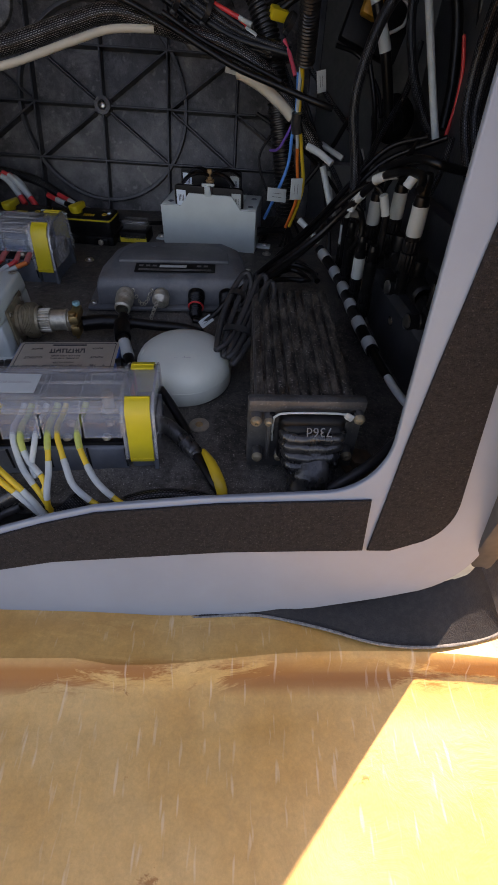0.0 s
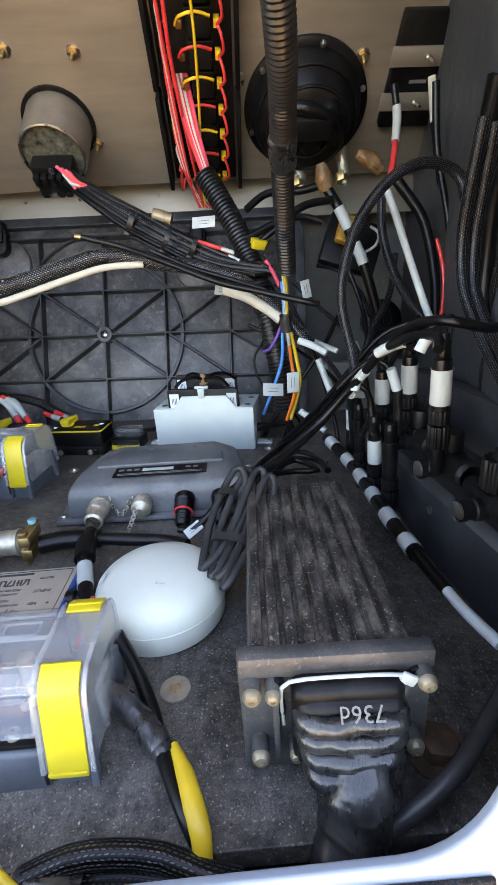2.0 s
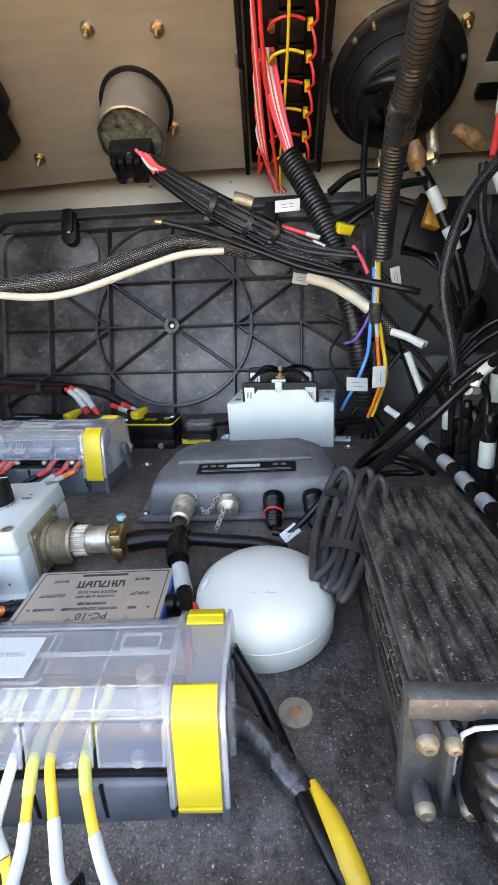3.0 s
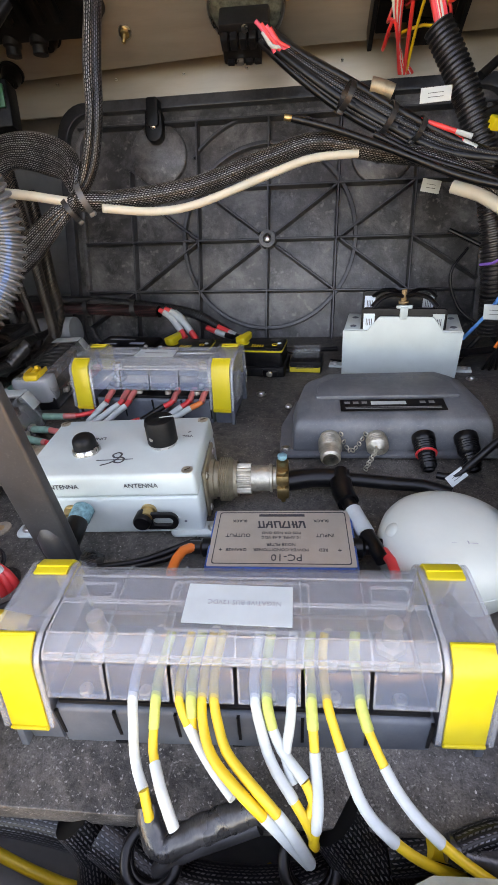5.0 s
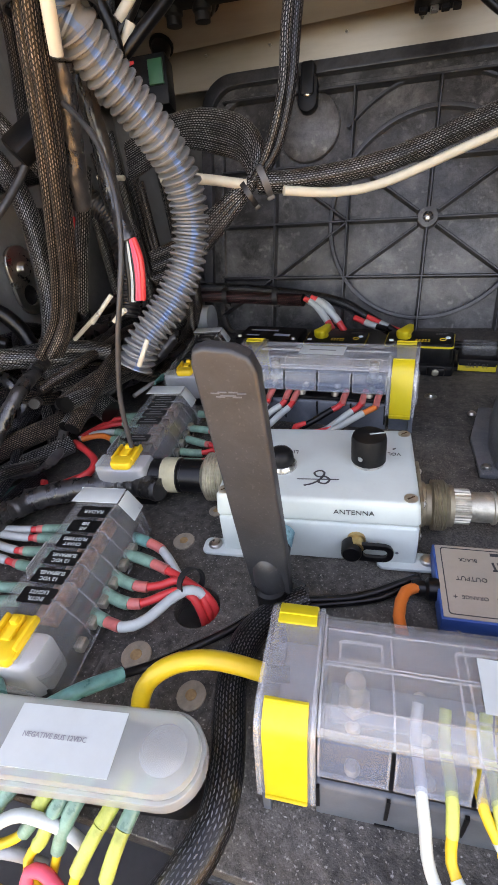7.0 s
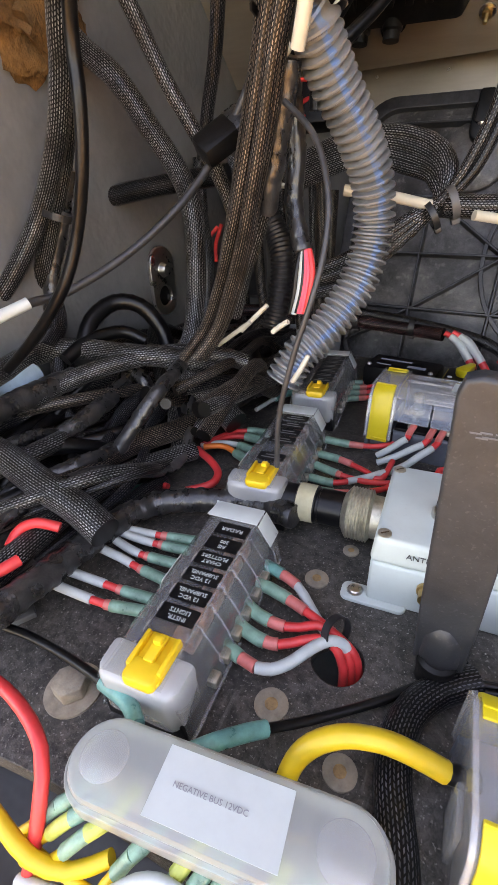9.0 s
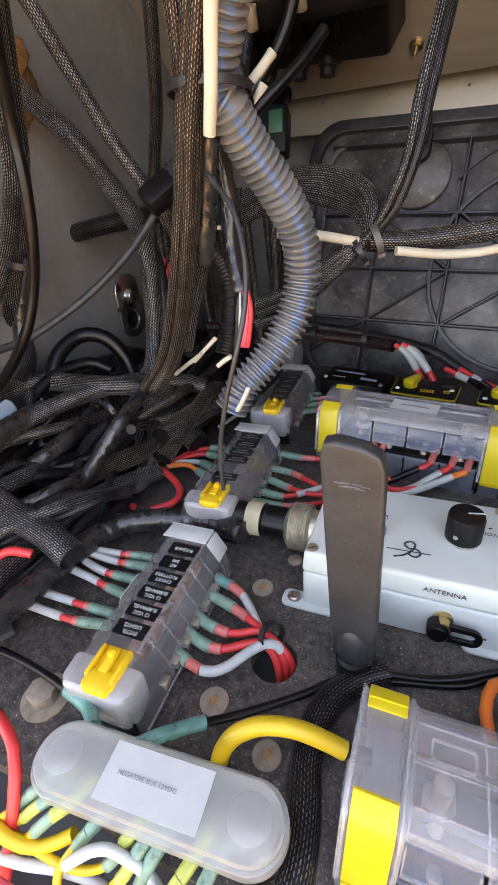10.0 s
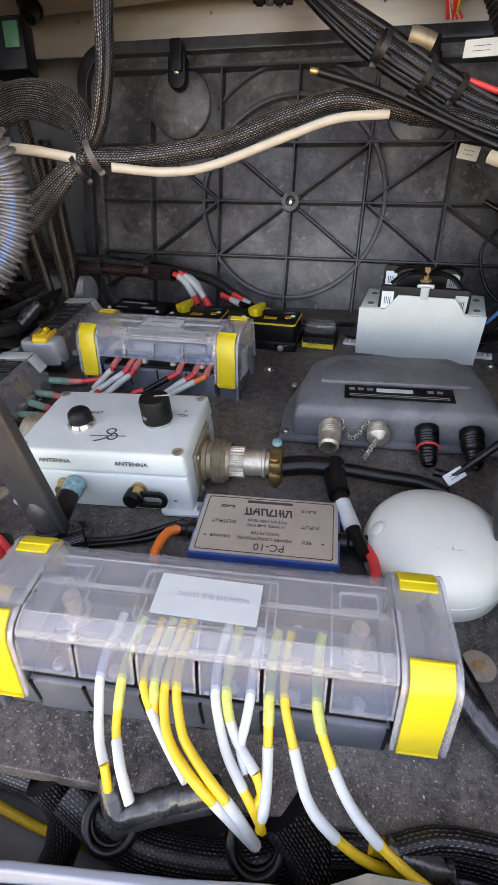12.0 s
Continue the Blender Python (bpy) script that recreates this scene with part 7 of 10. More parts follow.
wire([(-0.075, 0.82, 0.265), (-0.039, 0.81, 0.251), (-0.012, 0.8, 0.237)], 0.0026, ((0, 0.3, RUBBER, 1), (0.3, 0.75, RED, 1), (0.75, 1, WHITEW, 1),), "red and white wires among the harness")
cable([(0.098, 0.84, 0.278), (0.069, 0.84, 0.286), (0.04, 0.83, 0.274), (0.011, 0.83, 0.257)], 0.004, RUBBER, "black cable running behind the conduits", seg=8)
cable([(0.115, 0.86, 0.305), (0.078, 0.85, 0.3), (0.041, 0.84, 0.282), (-0.003, 0.83, 0.264)], 0.005, RUBBER, "black cable running behind the conduits", seg=8)
cable([(0.048, 0.9, 0.383), (0.042, 0.88, 0.327), (0.042, 0.86, 0.27)], 0.004, RUBBER, "black cable running behind the conduits", seg=8)
cable([(-0.001, 0.87, 0.302), (0.03, 0.88, 0.321), (0.075, 0.88, 0.321), (0.112, 0.88, 0.328)], 0.005, RUBBER, "black cable running behind the conduits", seg=8)
wire([(-0.087, 0.893, 0.525), (-0.082, 0.886, 0.458), (-0.07, 0.874, 0.399), (-0.056, 0.862, 0.354), (-0.047, 0.856, 0.327)], 0.003, ((0, 1, RED, 1),), "thick red feeder running into the conduit mouth", "feeder wires")
wire([(-0.084, 0.893, 0.52), (-0.079, 0.886, 0.458), (-0.067, 0.874, 0.399), (-0.054, 0.862, 0.354), (-0.045, 0.856, 0.327)], 0.003, ((0, 1, PINK, 1),), "thick red feeder running into the conduit mouth", "feeder wires")
wire([(-0.081, 0.893, 0.514), (-0.075, 0.886, 0.458), (-0.065, 0.874, 0.399), (-0.052, 0.862, 0.354), (-0.044, 0.856, 0.326)], 0.003, ((0, 1, RED, 1),), "thick red feeder running into the conduit mouth", "feeder wires")
wire([(-0.078, 0.893, 0.509), (-0.072, 0.886, 0.458), (-0.062, 0.874, 0.398), (-0.05, 0.862, 0.354), (-0.042, 0.856, 0.326)], 0.003, ((0, 1, WHITEW, 1),), "thick red feeder running into the conduit mouth", "feeder wires")
wire([(-0.075, 0.893, 0.504), (-0.069, 0.886, 0.457), (-0.059, 0.874, 0.398), (-0.048, 0.862, 0.354), (-0.042, 0.856, 0.326)], 0.003, ((0, 1, RED, 1),), "thick red feeder running into the conduit mouth", "feeder wires")
wire([(-0.073, 0.893, 0.498), (-0.066, 0.886, 0.457), (-0.057, 0.874, 0.398), (-0.047, 0.862, 0.353), (-0.04, 0.856, 0.326)], 0.003, ((0, 1, PINK, 1),), "thick red feeder running into the conduit mouth", "feeder wires")
wire([(-0.084, 0.893, 0.494), (-0.077, 0.886, 0.458), (-0.066, 0.874, 0.399), (-0.053, 0.862, 0.354), (-0.045, 0.856, 0.326)], 0.003, ((0, 1, CREAM, 1),), "thick red feeder running into the conduit mouth", "feeder wires")
cable([(-0.2273, 0.8622, 0.3512), (-0.1935, 0.8485, 0.325), (-0.142, 0.8328, 0.291), (-0.0924, 0.8185, 0.2628), (-0.0376, 0.8063, 0.2366), (0.0286, 0.7963, 0.2228)], 0.006, BRAIDBK, "black sleeved cable inside the gauge harness", group="gauge harness", seg=8)
cable([(-0.23, 0.8622, 0.3503), (-0.1968, 0.8485, 0.3245), (-0.1464, 0.8328, 0.2899), (-0.0968, 0.8185, 0.2617), (-0.0415, 0.8063, 0.2355), (0.0264, 0.7963, 0.2223)], 0.006, RUBBER, "black sleeved cable inside the gauge harness", group="gauge harness", seg=8)
cable([(-0.2264, 0.8622, 0.353), (-0.1913, 0.8485, 0.3278), (-0.1387, 0.8328, 0.2948), (-0.0891, 0.8185, 0.2667), (-0.0349, 0.8063, 0.241), (0.0297, 0.7963, 0.2245)], 0.0055, BRAIDBK, "black sleeved cable inside the gauge harness", group="gauge harness", seg=8)
cable([(-0.23, 0.8622, 0.3485), (-0.1963, 0.8485, 0.3206), (-0.1464, 0.8328, 0.2849), (-0.0962, 0.8185, 0.2568), (-0.0415, 0.8063, 0.2305), (0.0269, 0.7963, 0.2206)], 0.005, RUBBER, "black sleeved cable inside the gauge harness", group="gauge harness", seg=8)
cable([(-0.2273, 0.8622, 0.3485), (-0.193, 0.8485, 0.3217), (-0.1415, 0.8328, 0.286), (-0.0913, 0.8185, 0.2579), (-0.0365, 0.8063, 0.2316), (0.0291, 0.7963, 0.2206)], 0.005, BRAIDBK, "black sleeved cable inside the gauge harness", group="gauge harness", seg=8)
wire([(-0.694, 0.8, 0.196), (-0.703, 0.79, 0.183), (-0.706, 0.78, 0.164), (-0.697, 0.78, 0.142)], 0.0026, ((0, 1, RED, 1),), "red wire loop hanging behind the looms")
wire([(-0.688, 0.8, 0.199), (-0.693, 0.79, 0.176), (-0.688, 0.78, 0.157)], 0.0026, ((0, 1, RED, 1),), "red wire loop hanging behind the looms")
wire([(-0.717, 0.8, 0.189), (-0.72, 0.79, 0.173), (-0.709, 0.78, 0.158)], 0.0026, ((0, 1, RED, 1),), "red wire loop hanging behind the looms")
cable([(0.109, 0.66, 0.063), (0.112, 0.68, 0.092), (0.111, 0.7, 0.129), (0.1, 0.71, 0.187), (0.107, 0.715, 0.234), (0.124, 0.72, 0.273), (0.155, 0.72, 0.306), (0.189, 0.72, 0.316), (0.22, 0.72, 0.303), (0.228, 0.71, 0.27), (0.226, 0.7, 0.226)], 0.0058, BRAIDBK, "thick matt black braided hose arching over the data plugs", name="hose", seg=14)
cable([(0.173, 0.84, 0.314), (0.174, 0.83, 0.258), (0.186, 0.81, 0.208), (0.202, 0.78, 0.17), (0.216, 0.76, 0.15)], 0.0058, BRAIDBK, "matt black braided hose hanging down", name="hose", seg=12)
cable([(0.17, 0.8, 0.303), (0.179, 0.79, 0.274), (0.193, 0.77, 0.222), (0.206, 0.75, 0.174), (0.21, 0.73, 0.151)], 0.0044, GREYW, "pale grey cable hanging among the hoses", seg=10)
cable([(0.193, 0.84, 0.318), (0.225, 0.83, 0.27), (0.237, 0.81, 0.204), (0.235, 0.79, 0.154)], 0.0068, RUBBER, "black cable behind the pale grey cable", seg=10)
cable([(0.229, 0.79, 0.246), (0.237, 0.785, 0.216), (0.239, 0.78, 0.186), (0.234, 0.77, 0.149)], 0.0024, RED, "red cable hanging beside the hoses", seg=8)
cable([(0.219, 0.8, 0.407), (0.226, 0.8, 0.342), (0.241, 0.79, 0.267), (0.252, 0.78, 0.197)], 0.0042, RUBBER, "black cable from the console top", seg=8)
cable([(0.189, 0.6, 0.324), (0.188, 0.61, 0.283), (0.189, 0.62, 0.238), (0.191, 0.61, 0.195), (0.198, 0.58, 0.156), (0.203, 0.54, 0.122)], 0.0055, BRAIDBK, "black braided loom hanging along the side wall", group="side wall looms", seg=12)
cable([(0.198, 0.6, 0.32), (0.199, 0.61, 0.282), (0.2, 0.62, 0.237), (0.2, 0.61, 0.194), (0.205, 0.58, 0.16), (0.207, 0.54, 0.131)], 0.0055, BRAIDBK, "black braided loom hanging along the side wall", group="side wall looms", seg=12)
cable([(0.203, 0.58, 0.302), (0.204, 0.6, 0.266), (0.208, 0.61, 0.223), (0.21, 0.61, 0.18), (0.222, 0.6, 0.127), (0.225, 0.59, 0.076)], 0.006, RUBBER, "black braided loom hanging along the side wall", group="side wall looms", seg=12)
cable([(0.205, 0.56, 0.279), (0.209, 0.58, 0.241), (0.214, 0.6, 0.202), (0.22, 0.61, 0.165), (0.218, 0.61, 0.115), (0.217, 0.6, 0.074)], 0.0055, BRAIDBK, "black braided loom hanging along the side wall", group="side wall looms", seg=12)
cable([(0.22, 0.56, 0.246), (0.215, 0.57, 0.214), (0.217, 0.58, 0.181), (0.227, 0.59, 0.129), (0.234, 0.59, 0.076)], 0.006, BRAIDBK, "black braided loom hanging along the side wall", group="side wall looms", seg=12)
cable([(0.206, 0.6, 0.349), (0.215, 0.63, 0.302), (0.227, 0.65, 0.237), (0.239, 0.66, 0.164), (0.259, 0.66, 0.065)], 0.0085, RUBBER, "black braided loom close to the side wall", group="side wall looms", seg=10)
cable([(0.227, 0.62, 0.349), (0.235, 0.65, 0.298), (0.249, 0.67, 0.228), (0.263, 0.68, 0.155), (0.286, 0.68, 0.044)], 0.0085, BRAIDBK, "black braided loom close to the side wall", group="side wall looms", seg=10)
cable([(0.223, 0.66, 0.368), (0.227, 0.68, 0.32), (0.239, 0.7, 0.249), (0.249, 0.71, 0.176), (0.255, 0.71, 0.091)], 0.0085, RUBBER, "black braided loom close to the side wall", group="side wall looms", seg=10)
cable([(0.276, 0.7, 0.283), (0.274, 0.71, 0.223), (0.277, 0.72, 0.157), (0.284, 0.72, 0.06)], 0.0085, BRAIDBK, "black braided loom close to the side wall", group="side wall looms", seg=10)
cable([(0.258, 0.66, 0.366), (0.267, 0.69, 0.303), (0.28, 0.71, 0.237), (0.294, 0.72, 0.155), (0.314, 0.72, 0.03)], 0.0085, RUBBER, "black braided loom close to the side wall", group="side wall looms", seg=10)
wire([(0.192, 0.87, 0.428), (0.197, 0.87, 0.398), (0.197, 0.87, 0.374), (0.192, 0.86, 0.347), (0.186, 0.85, 0.321)], 0.0045, ((0, 0.2, RUBBER, 1), (0.2, 0.55, WHITEW, 1.2), (0.55, 1, RED, 0.9),), "white and red wire from the instrument back")
wire([(0.238, 0.87, 0.433), (0.243, 0.87, 0.395), (0.248, 0.86, 0.343), (0.258, 0.85, 0.277), (0.264, 0.84, 0.207)], 0.0045, ((0, 0.22, CREAM, 1.1), (0.22, 1, RUBBER, 1),), "black wire with a cream sleeve from the instrument back")
wire([(0.107, 0.875, 0.324), (0.124, 0.87, 0.296), (0.142, 0.865, 0.257), (0.157, 0.86, 0.223), (0.175, 0.86, 0.167), (0.182, 0.86, 0.137)], 0.0072, ((0, 1, RUBBER, 1), (0.16, 0.32, LABEL, 1.06), (0.42, 0.56, LABEL, 1.06),), "black antenna cable with white bands from the brass gland")
cable([(0.1, 0.872, 0.35), (0.105, 0.874, 0.333), (0.109, 0.876, 0.318)], 0.011, AMBERDIRT, "amber cable strain relief under the gland", name="strain_relief", category="cable end", seg=12, radii=[0.006, 0.012, 0.009])
cable([(0.148, 0.872, 0.358), (0.166, 0.874, 0.349), (0.181, 0.876, 0.337)], 0.011, AMBERDIRT, "amber cable strain relief under the second gland", name="strain_relief", category="cable end", seg=12, radii=[0.006, 0.011, 0.008])
jb = thing("junction_box", (0.153, 0.94, 0.247), (72, 20, 0), "small black junction box with an amber plug", "junction box")
part("box", box(0.085, 0.075, 0.02, (0, 0, 0), 0.003), BLACK, jb)
part("amber_plug", box(0.024, 0.04, 0.018, (-0.018, 0.01, 0.02), 0.004), pbr("amber_resin", (0.5, 0.25, 0.03), 0.4, var=0.5, scale=60), jb, "amber plug")
tube_part("pigtail", [(0.018, -0.01, 0.02), (0.03, 0.0, 0.034), (0.03, 0.02, 0.03), (0.018, 0.03, 0.02)], 0.0022, WHITEW, jb, "white pigtail", seg=6)
gr = thing("cable_grommet", (0.215, 0.985, 0.13), (80, 0, 0), "large black rubber cable grommet", "grommet")
part("ring", lathe([(0.034, 0), (0.034, 0.008), (0.027, 0.013), (0.016, 0.013), (0.014, 0.002)], seg=32), RUBBER, gr)
part("plug", lathe([(0.016, 0), (0.016, 0.01), (0, 0.012)], seg=24), RUBBER, gr)
cable([(0.01, 0.86, 0.231), (0.042, 0.84, 0.178), (0.072, 0.8, 0.135), (0.099, 0.76, 0.103), (0.117, 0.72, 0.069), (0.123, 0.7, 0.031)], 0.0034, BRAIDBK, "thin black braided lead behind the data plugs", group="leads behind the plugs", seg=8)
cable([(0.036, 0.85, 0.207), (0.07, 0.82, 0.144), (0.087, 0.78, 0.088), (0.097, 0.74, 0.042), (0.1, 0.72, 0.01)], 0.0026, RUBBER, "thin black cable among the leads behind the data plugs", group="leads behind the plugs", seg=8)
cable([(-0.008, 0.88, 0.149), (0.033, 0.86, 0.129), (0.073, 0.82, 0.107), (0.108, 0.77, 0.078), (0.121, 0.72, 0.047)], 0.0028, RUBBER, "thin black cable among the leads behind the data plugs", group="leads behind the plugs", seg=8)
cable([(0.109, 0.78, 0.164), (0.09, 0.8, 0.119), (0.051, 0.8, 0.066), (0.017, 0.8, 0.019), (0, 0.8, -0.015)], 0.0032, RUBBER, "thin black cable among the leads behind the data plugs", group="leads behind the plugs", seg=8)
cable([(0.016, 0.87, 0.128), (-0.003, 0.86, 0.098), (0.012, 0.85, 0.056), (0.044, 0.83, 0.033), (0.065, 0.8, 0.007)], 0.002, RUBBER, "thin black cable among the leads behind the data plugs", group="leads behind the plugs", seg=8)
cable([(0.06, 0.86, 0.205), (0.089, 0.84, 0.174), (0.12, 0.8, 0.143), (0.135, 0.76, 0.108), (0.135, 0.72, 0.075)], 0.0034, BRAIDBK, "thin black braided lead behind the data plugs", group="leads behind the plugs", seg=8)
cable([(0.138, 0.88, 0.222), (0.155, 0.86, 0.169), (0.155, 0.82, 0.127), (0.135, 0.76, 0.094), (0.117, 0.74, 0.055)], 0.0034, RUBBER, "thin black cable among the leads behind the data plugs", group="leads behind the plugs", seg=8)
cable([(0.182, 0.7, 0.166), (0.165, 0.68, 0.146), (0.142, 0.66, 0.121), (0.119, 0.62, 0.091), (0.101, 0.6, 0.069)], 0.0032, RUBBER, "thin black cable among the leads behind the data plugs", group="leads behind the plugs", seg=8)
cable([(0.202, 0.66, 0.169), (0.192, 0.64, 0.139), (0.175, 0.62, 0.11), (0.157, 0.6, 0.083), (0.135, 0.57, 0.067)], 0.0036, BRAIDBK, "thin black braided lead behind the data plugs", group="leads behind the plugs", seg=8)
cable([(0.097, 0.9, 0.225), (0.13, 0.9, 0.215), (0.159, 0.88, 0.183), (0.168, 0.86, 0.152)], 0.0028, RUBBER, "thin black cable among the leads behind the data plugs", group="leads behind the plugs", seg=8)
cable([(0.206, 0.88, 0.233), (0.195, 0.86, 0.181), (0.163, 0.82, 0.141), (0.135, 0.76, 0.108)], 0.0045, BRAIDBK, "thin black braided lead behind the data plugs", group="leads behind the plugs", seg=8)
cable([(0.08, 0.8, 0.131), (0.093, 0.795, 0.125), (0.109, 0.785, 0.118)], 0.0036, LABEL, "pale printed sleeve on a lead behind the plugs", name="cable_sleeve", category="cable sleeve", group="printed sleeves", seg=8)
cable([(0.132, 0.79, 0.128), (0.136, 0.785, 0.117)], 0.0036, LABEL, "pale printed sleeve on a lead behind the plugs", name="cable_sleeve", category="cable sleeve", group="printed sleeves", seg=8)
cable([(0.094, 0.8, 0.097), (0.101, 0.77, 0.063), (0.106, 0.765, 0.052)], 0.0036, LABEL, "pale printed sleeve on a lead behind the plugs", name="cable_sleeve", category="cable sleeve", group="printed sleeves", seg=8)
data_plug((0.127, 0.484, 0.146), 0.66)
data_plug((0.133, 0.567, 0.132), 0.66)
data_plug((0.121, 0.606, 0.112), 0.68)
data_plug((0.108, 0.681, 0.06), 0.66)
data_plug((0.111, 0.588, 0.058), 0.64)
data_plug((0.104, 0.622, 0.060), 0.6, False)
wire([(0.082, 0.699, 0.03), (0.101, 0.632, 0.02), (0.108, 0.538, 0.02), (0.114, 0.482, 0.02), (0.12, 0.44, 0.02), (0.125, 0.411, 0.02), (0.133, 0.384, 0.02)], 0.0068, ((0, 0.72, RUBBER, 1), (0.03, 0.08, LABEL, 1.05), (0.15, 0.21, LABEL, 1.05), (0.27, 0.33, LABEL, 1.05), (0.4, 0.455, LABEL, 1.05), (0.525, 0.575, LABEL, 1.05), (0.65, 0.7, LABEL, 1.05), (0.82, 1, GREYW, 0.55), (0.7, 0.84, RUBBER, 0.7),), "black data cable with white bands along the power supply")
cable([(0.117, 0.468, 0.173), (0.12, 0.48, 0.179), (0.111, 0.5, 0.177), (0.102, 0.54, 0.16), (0.087, 0.57, 0.128), (0.058, 0.58, 0.092), (0.02, 0.56, 0.069), (-0.002, 0.54, 0.06)], 0.0036, RUBBER, "black data cable sweeping across to the coil", group="data cables", seg=8)
cable([(0.113, 0.506, 0.168), (0.113, 0.52, 0.17), (0.101, 0.55, 0.154), (0.084, 0.58, 0.119), (0.053, 0.58, 0.084), (0.014, 0.55, 0.065), (-0.004, 0.53, 0.059)], 0.0034, RUBBER, "black data cable sweeping across to the coil", group="data cables", seg=8)
cable([(0.179, 0.5, 0.179), (0.155, 0.49, 0.181), (0.132, 0.48, 0.187), (0.118, 0.5, 0.186), (0.102, 0.54, 0.168)], 0.0034, RUBBER, "black data cable sweeping across to the coil", group="data cables", seg=8)
cable([(0.121, 0.55, 0.086), (0.12, 0.55, 0.116), (0.115, 0.555, 0.139), (0.103, 0.56, 0.15), (0.091, 0.57, 0.142), (0.074, 0.58, 0.122)], 0.0026, RUBBER, "black data cable sweeping across to the coil", group="data cables", seg=8)
cable([(0.108, 0.585, 0.07), (0.106, 0.59, 0.107), (0.098, 0.59, 0.12), (0.087, 0.6, 0.116)], 0.0032, RUBBER, "black data cable sweeping across to the coil", group="data cables", seg=8)
cable([(0.105, 0.66, 0.037), (0.103, 0.66, 0.089), (0.108, 0.65, 0.12)], 0.0036, RUBBER, "black data cable sweeping across to the coil", group="data cables", seg=8)
cable([(0.113, 0.52, 0.17), (0.106, 0.53, 0.166), (0.098, 0.54, 0.159)], 0.0042, LABEL, "white printed sleeve on a data cable", name="cable_sleeve", category="cable sleeve", group="printed sleeves", seg=8)
cable([(0.121, 0.49, 0.18), (0.116, 0.49, 0.174), (0.113, 0.49, 0.168)], 0.0042, LABEL, "white printed sleeve on a data cable", name="cable_sleeve", category="cable sleeve", group="printed sleeves", seg=8)
cable([(0.094, 0.56, 0.141), (0.089, 0.57, 0.13), (0.087, 0.57, 0.122)], 0.0042, LABEL, "white printed sleeve on a data cable", name="cable_sleeve", category="cable sleeve", group="printed sleeves", seg=8)
cable([(0.112, 0.55, 0.144), (0.115, 0.55, 0.135), (0.118, 0.55, 0.126)], 0.0042, LABEL, "white printed sleeve on a data cable", name="cable_sleeve", category="cable sleeve", group="printed sleeves", seg=8)
cable([(0.086, 0.58, 0.116), (0.093, 0.59, 0.114), (0.101, 0.6, 0.11)], 0.0042, LABEL, "white printed sleeve on a data cable", name="cable_sleeve", category="cable sleeve", group="printed sleeves", seg=8)
cable([(0.053, 0.72, 0.145), (0.068, 0.71, 0.14), (0.082, 0.7, 0.132)], 0.0042, LABEL, "white printed sleeve on a data cable", name="cable_sleeve", category="cable sleeve", group="printed sleeves", seg=8)
cable([(0.08, 0.76, 0.114), (0.089, 0.75, 0.088), (0.097, 0.74, 0.065)], 0.0042, LABEL, "white printed sleeve on a data cable", name="cable_sleeve", category="cable sleeve", group="printed sleeves", seg=8)
cable([(0.054, 0.74, 0.053), (0.068, 0.73, 0.044), (0.083, 0.72, 0.032)], 0.0042, LABEL, "white printed sleeve on a data cable", name="cable_sleeve", category="cable sleeve", group="printed sleeves", seg=8)
wire([(0.119, 0.55, 0.126), (0.12, 0.552, 0.096), (0.119, 0.553, 0.075), (0.117, 0.555, 0.055)], 0.0035, ((0, 1, RUBBER, 1),), "small data cable to a black plug by the block")
data_plug((0.114, 0.547, 0.064), 0.66, False)
tee_cap((0.156, 0.450, 0.098))
backbone()
COILS = [[(-0.044, 0.456, 0.028), (-0.043, 0.475, 0.033), (-0.039, 0.499, 0.044), (-0.031, 0.521, 0.056), (-0.021, 0.538, 0.067), (-0.014, 0.538, 0.068), (-0.011, 0.528, 0.06), (-0.015, 0.512, 0.05), (-0.022, 0.491, 0.041), (-0.032, 0.466, 0.033)],
         [(-0.037, 0.452, 0.024), (-0.036, 0.469, 0.03), (-0.031, 0.494, 0.041), (-0.022, 0.519, 0.054), (-0.011, 0.539, 0.065), (-0.006, 0.539, 0.064), (-0.006, 0.526, 0.055), (-0.013, 0.502, 0.044), (-0.024, 0.474, 0.033), (-0.032, 0.454, 0.027)],
         [(-0.033, 0.448, 0.025), (-0.029, 0.464, 0.03), (-0.022, 0.488, 0.04), (-0.012, 0.514, 0.054), (-0.003, 0.536, 0.066), (0.004, 0.536, 0.066), (0.004, 0.524, 0.058), (-0.002, 0.506, 0.048), (-0.014, 0.479, 0.036), (-0.026, 0.453, 0.028)],
         [(-0.028, 0.441, 0.022), (-0.024, 0.458, 0.028), (-0.014, 0.481, 0.037), (-0.003, 0.508, 0.052), (0.006, 0.527, 0.064), (0.012, 0.527, 0.063), (0.012, 0.515, 0.055), (0.003, 0.496, 0.044), (-0.009, 0.471, 0.034), (-0.022, 0.446, 0.026)]]
COIL_TIES = (((-0.023, 0.475, 0.036), (0.261, 0.873, 0.412), 0.0145, 0.009), ((-0.026, 0.519, 0.053), (0.261, 0.873, 0.412), 0.0075, 0.007))
cable([(-0.074, 0.531, 0.016), (-0.061, 0.528, 0.017), (-0.047, 0.535, 0.026), (-0.032, 0.539, 0.042), (-0.017, 0.549, 0.05), (0.017, 0.61, 0.055), (0.071, 0.674, 0.079), (0.113, 0.705, 0.114), (0.149, 0.711, 0.148), (0.186, 0.688, 0.165)], 0.0032, RUBBER, "black cable joining the coil behind the dome", seg=8)
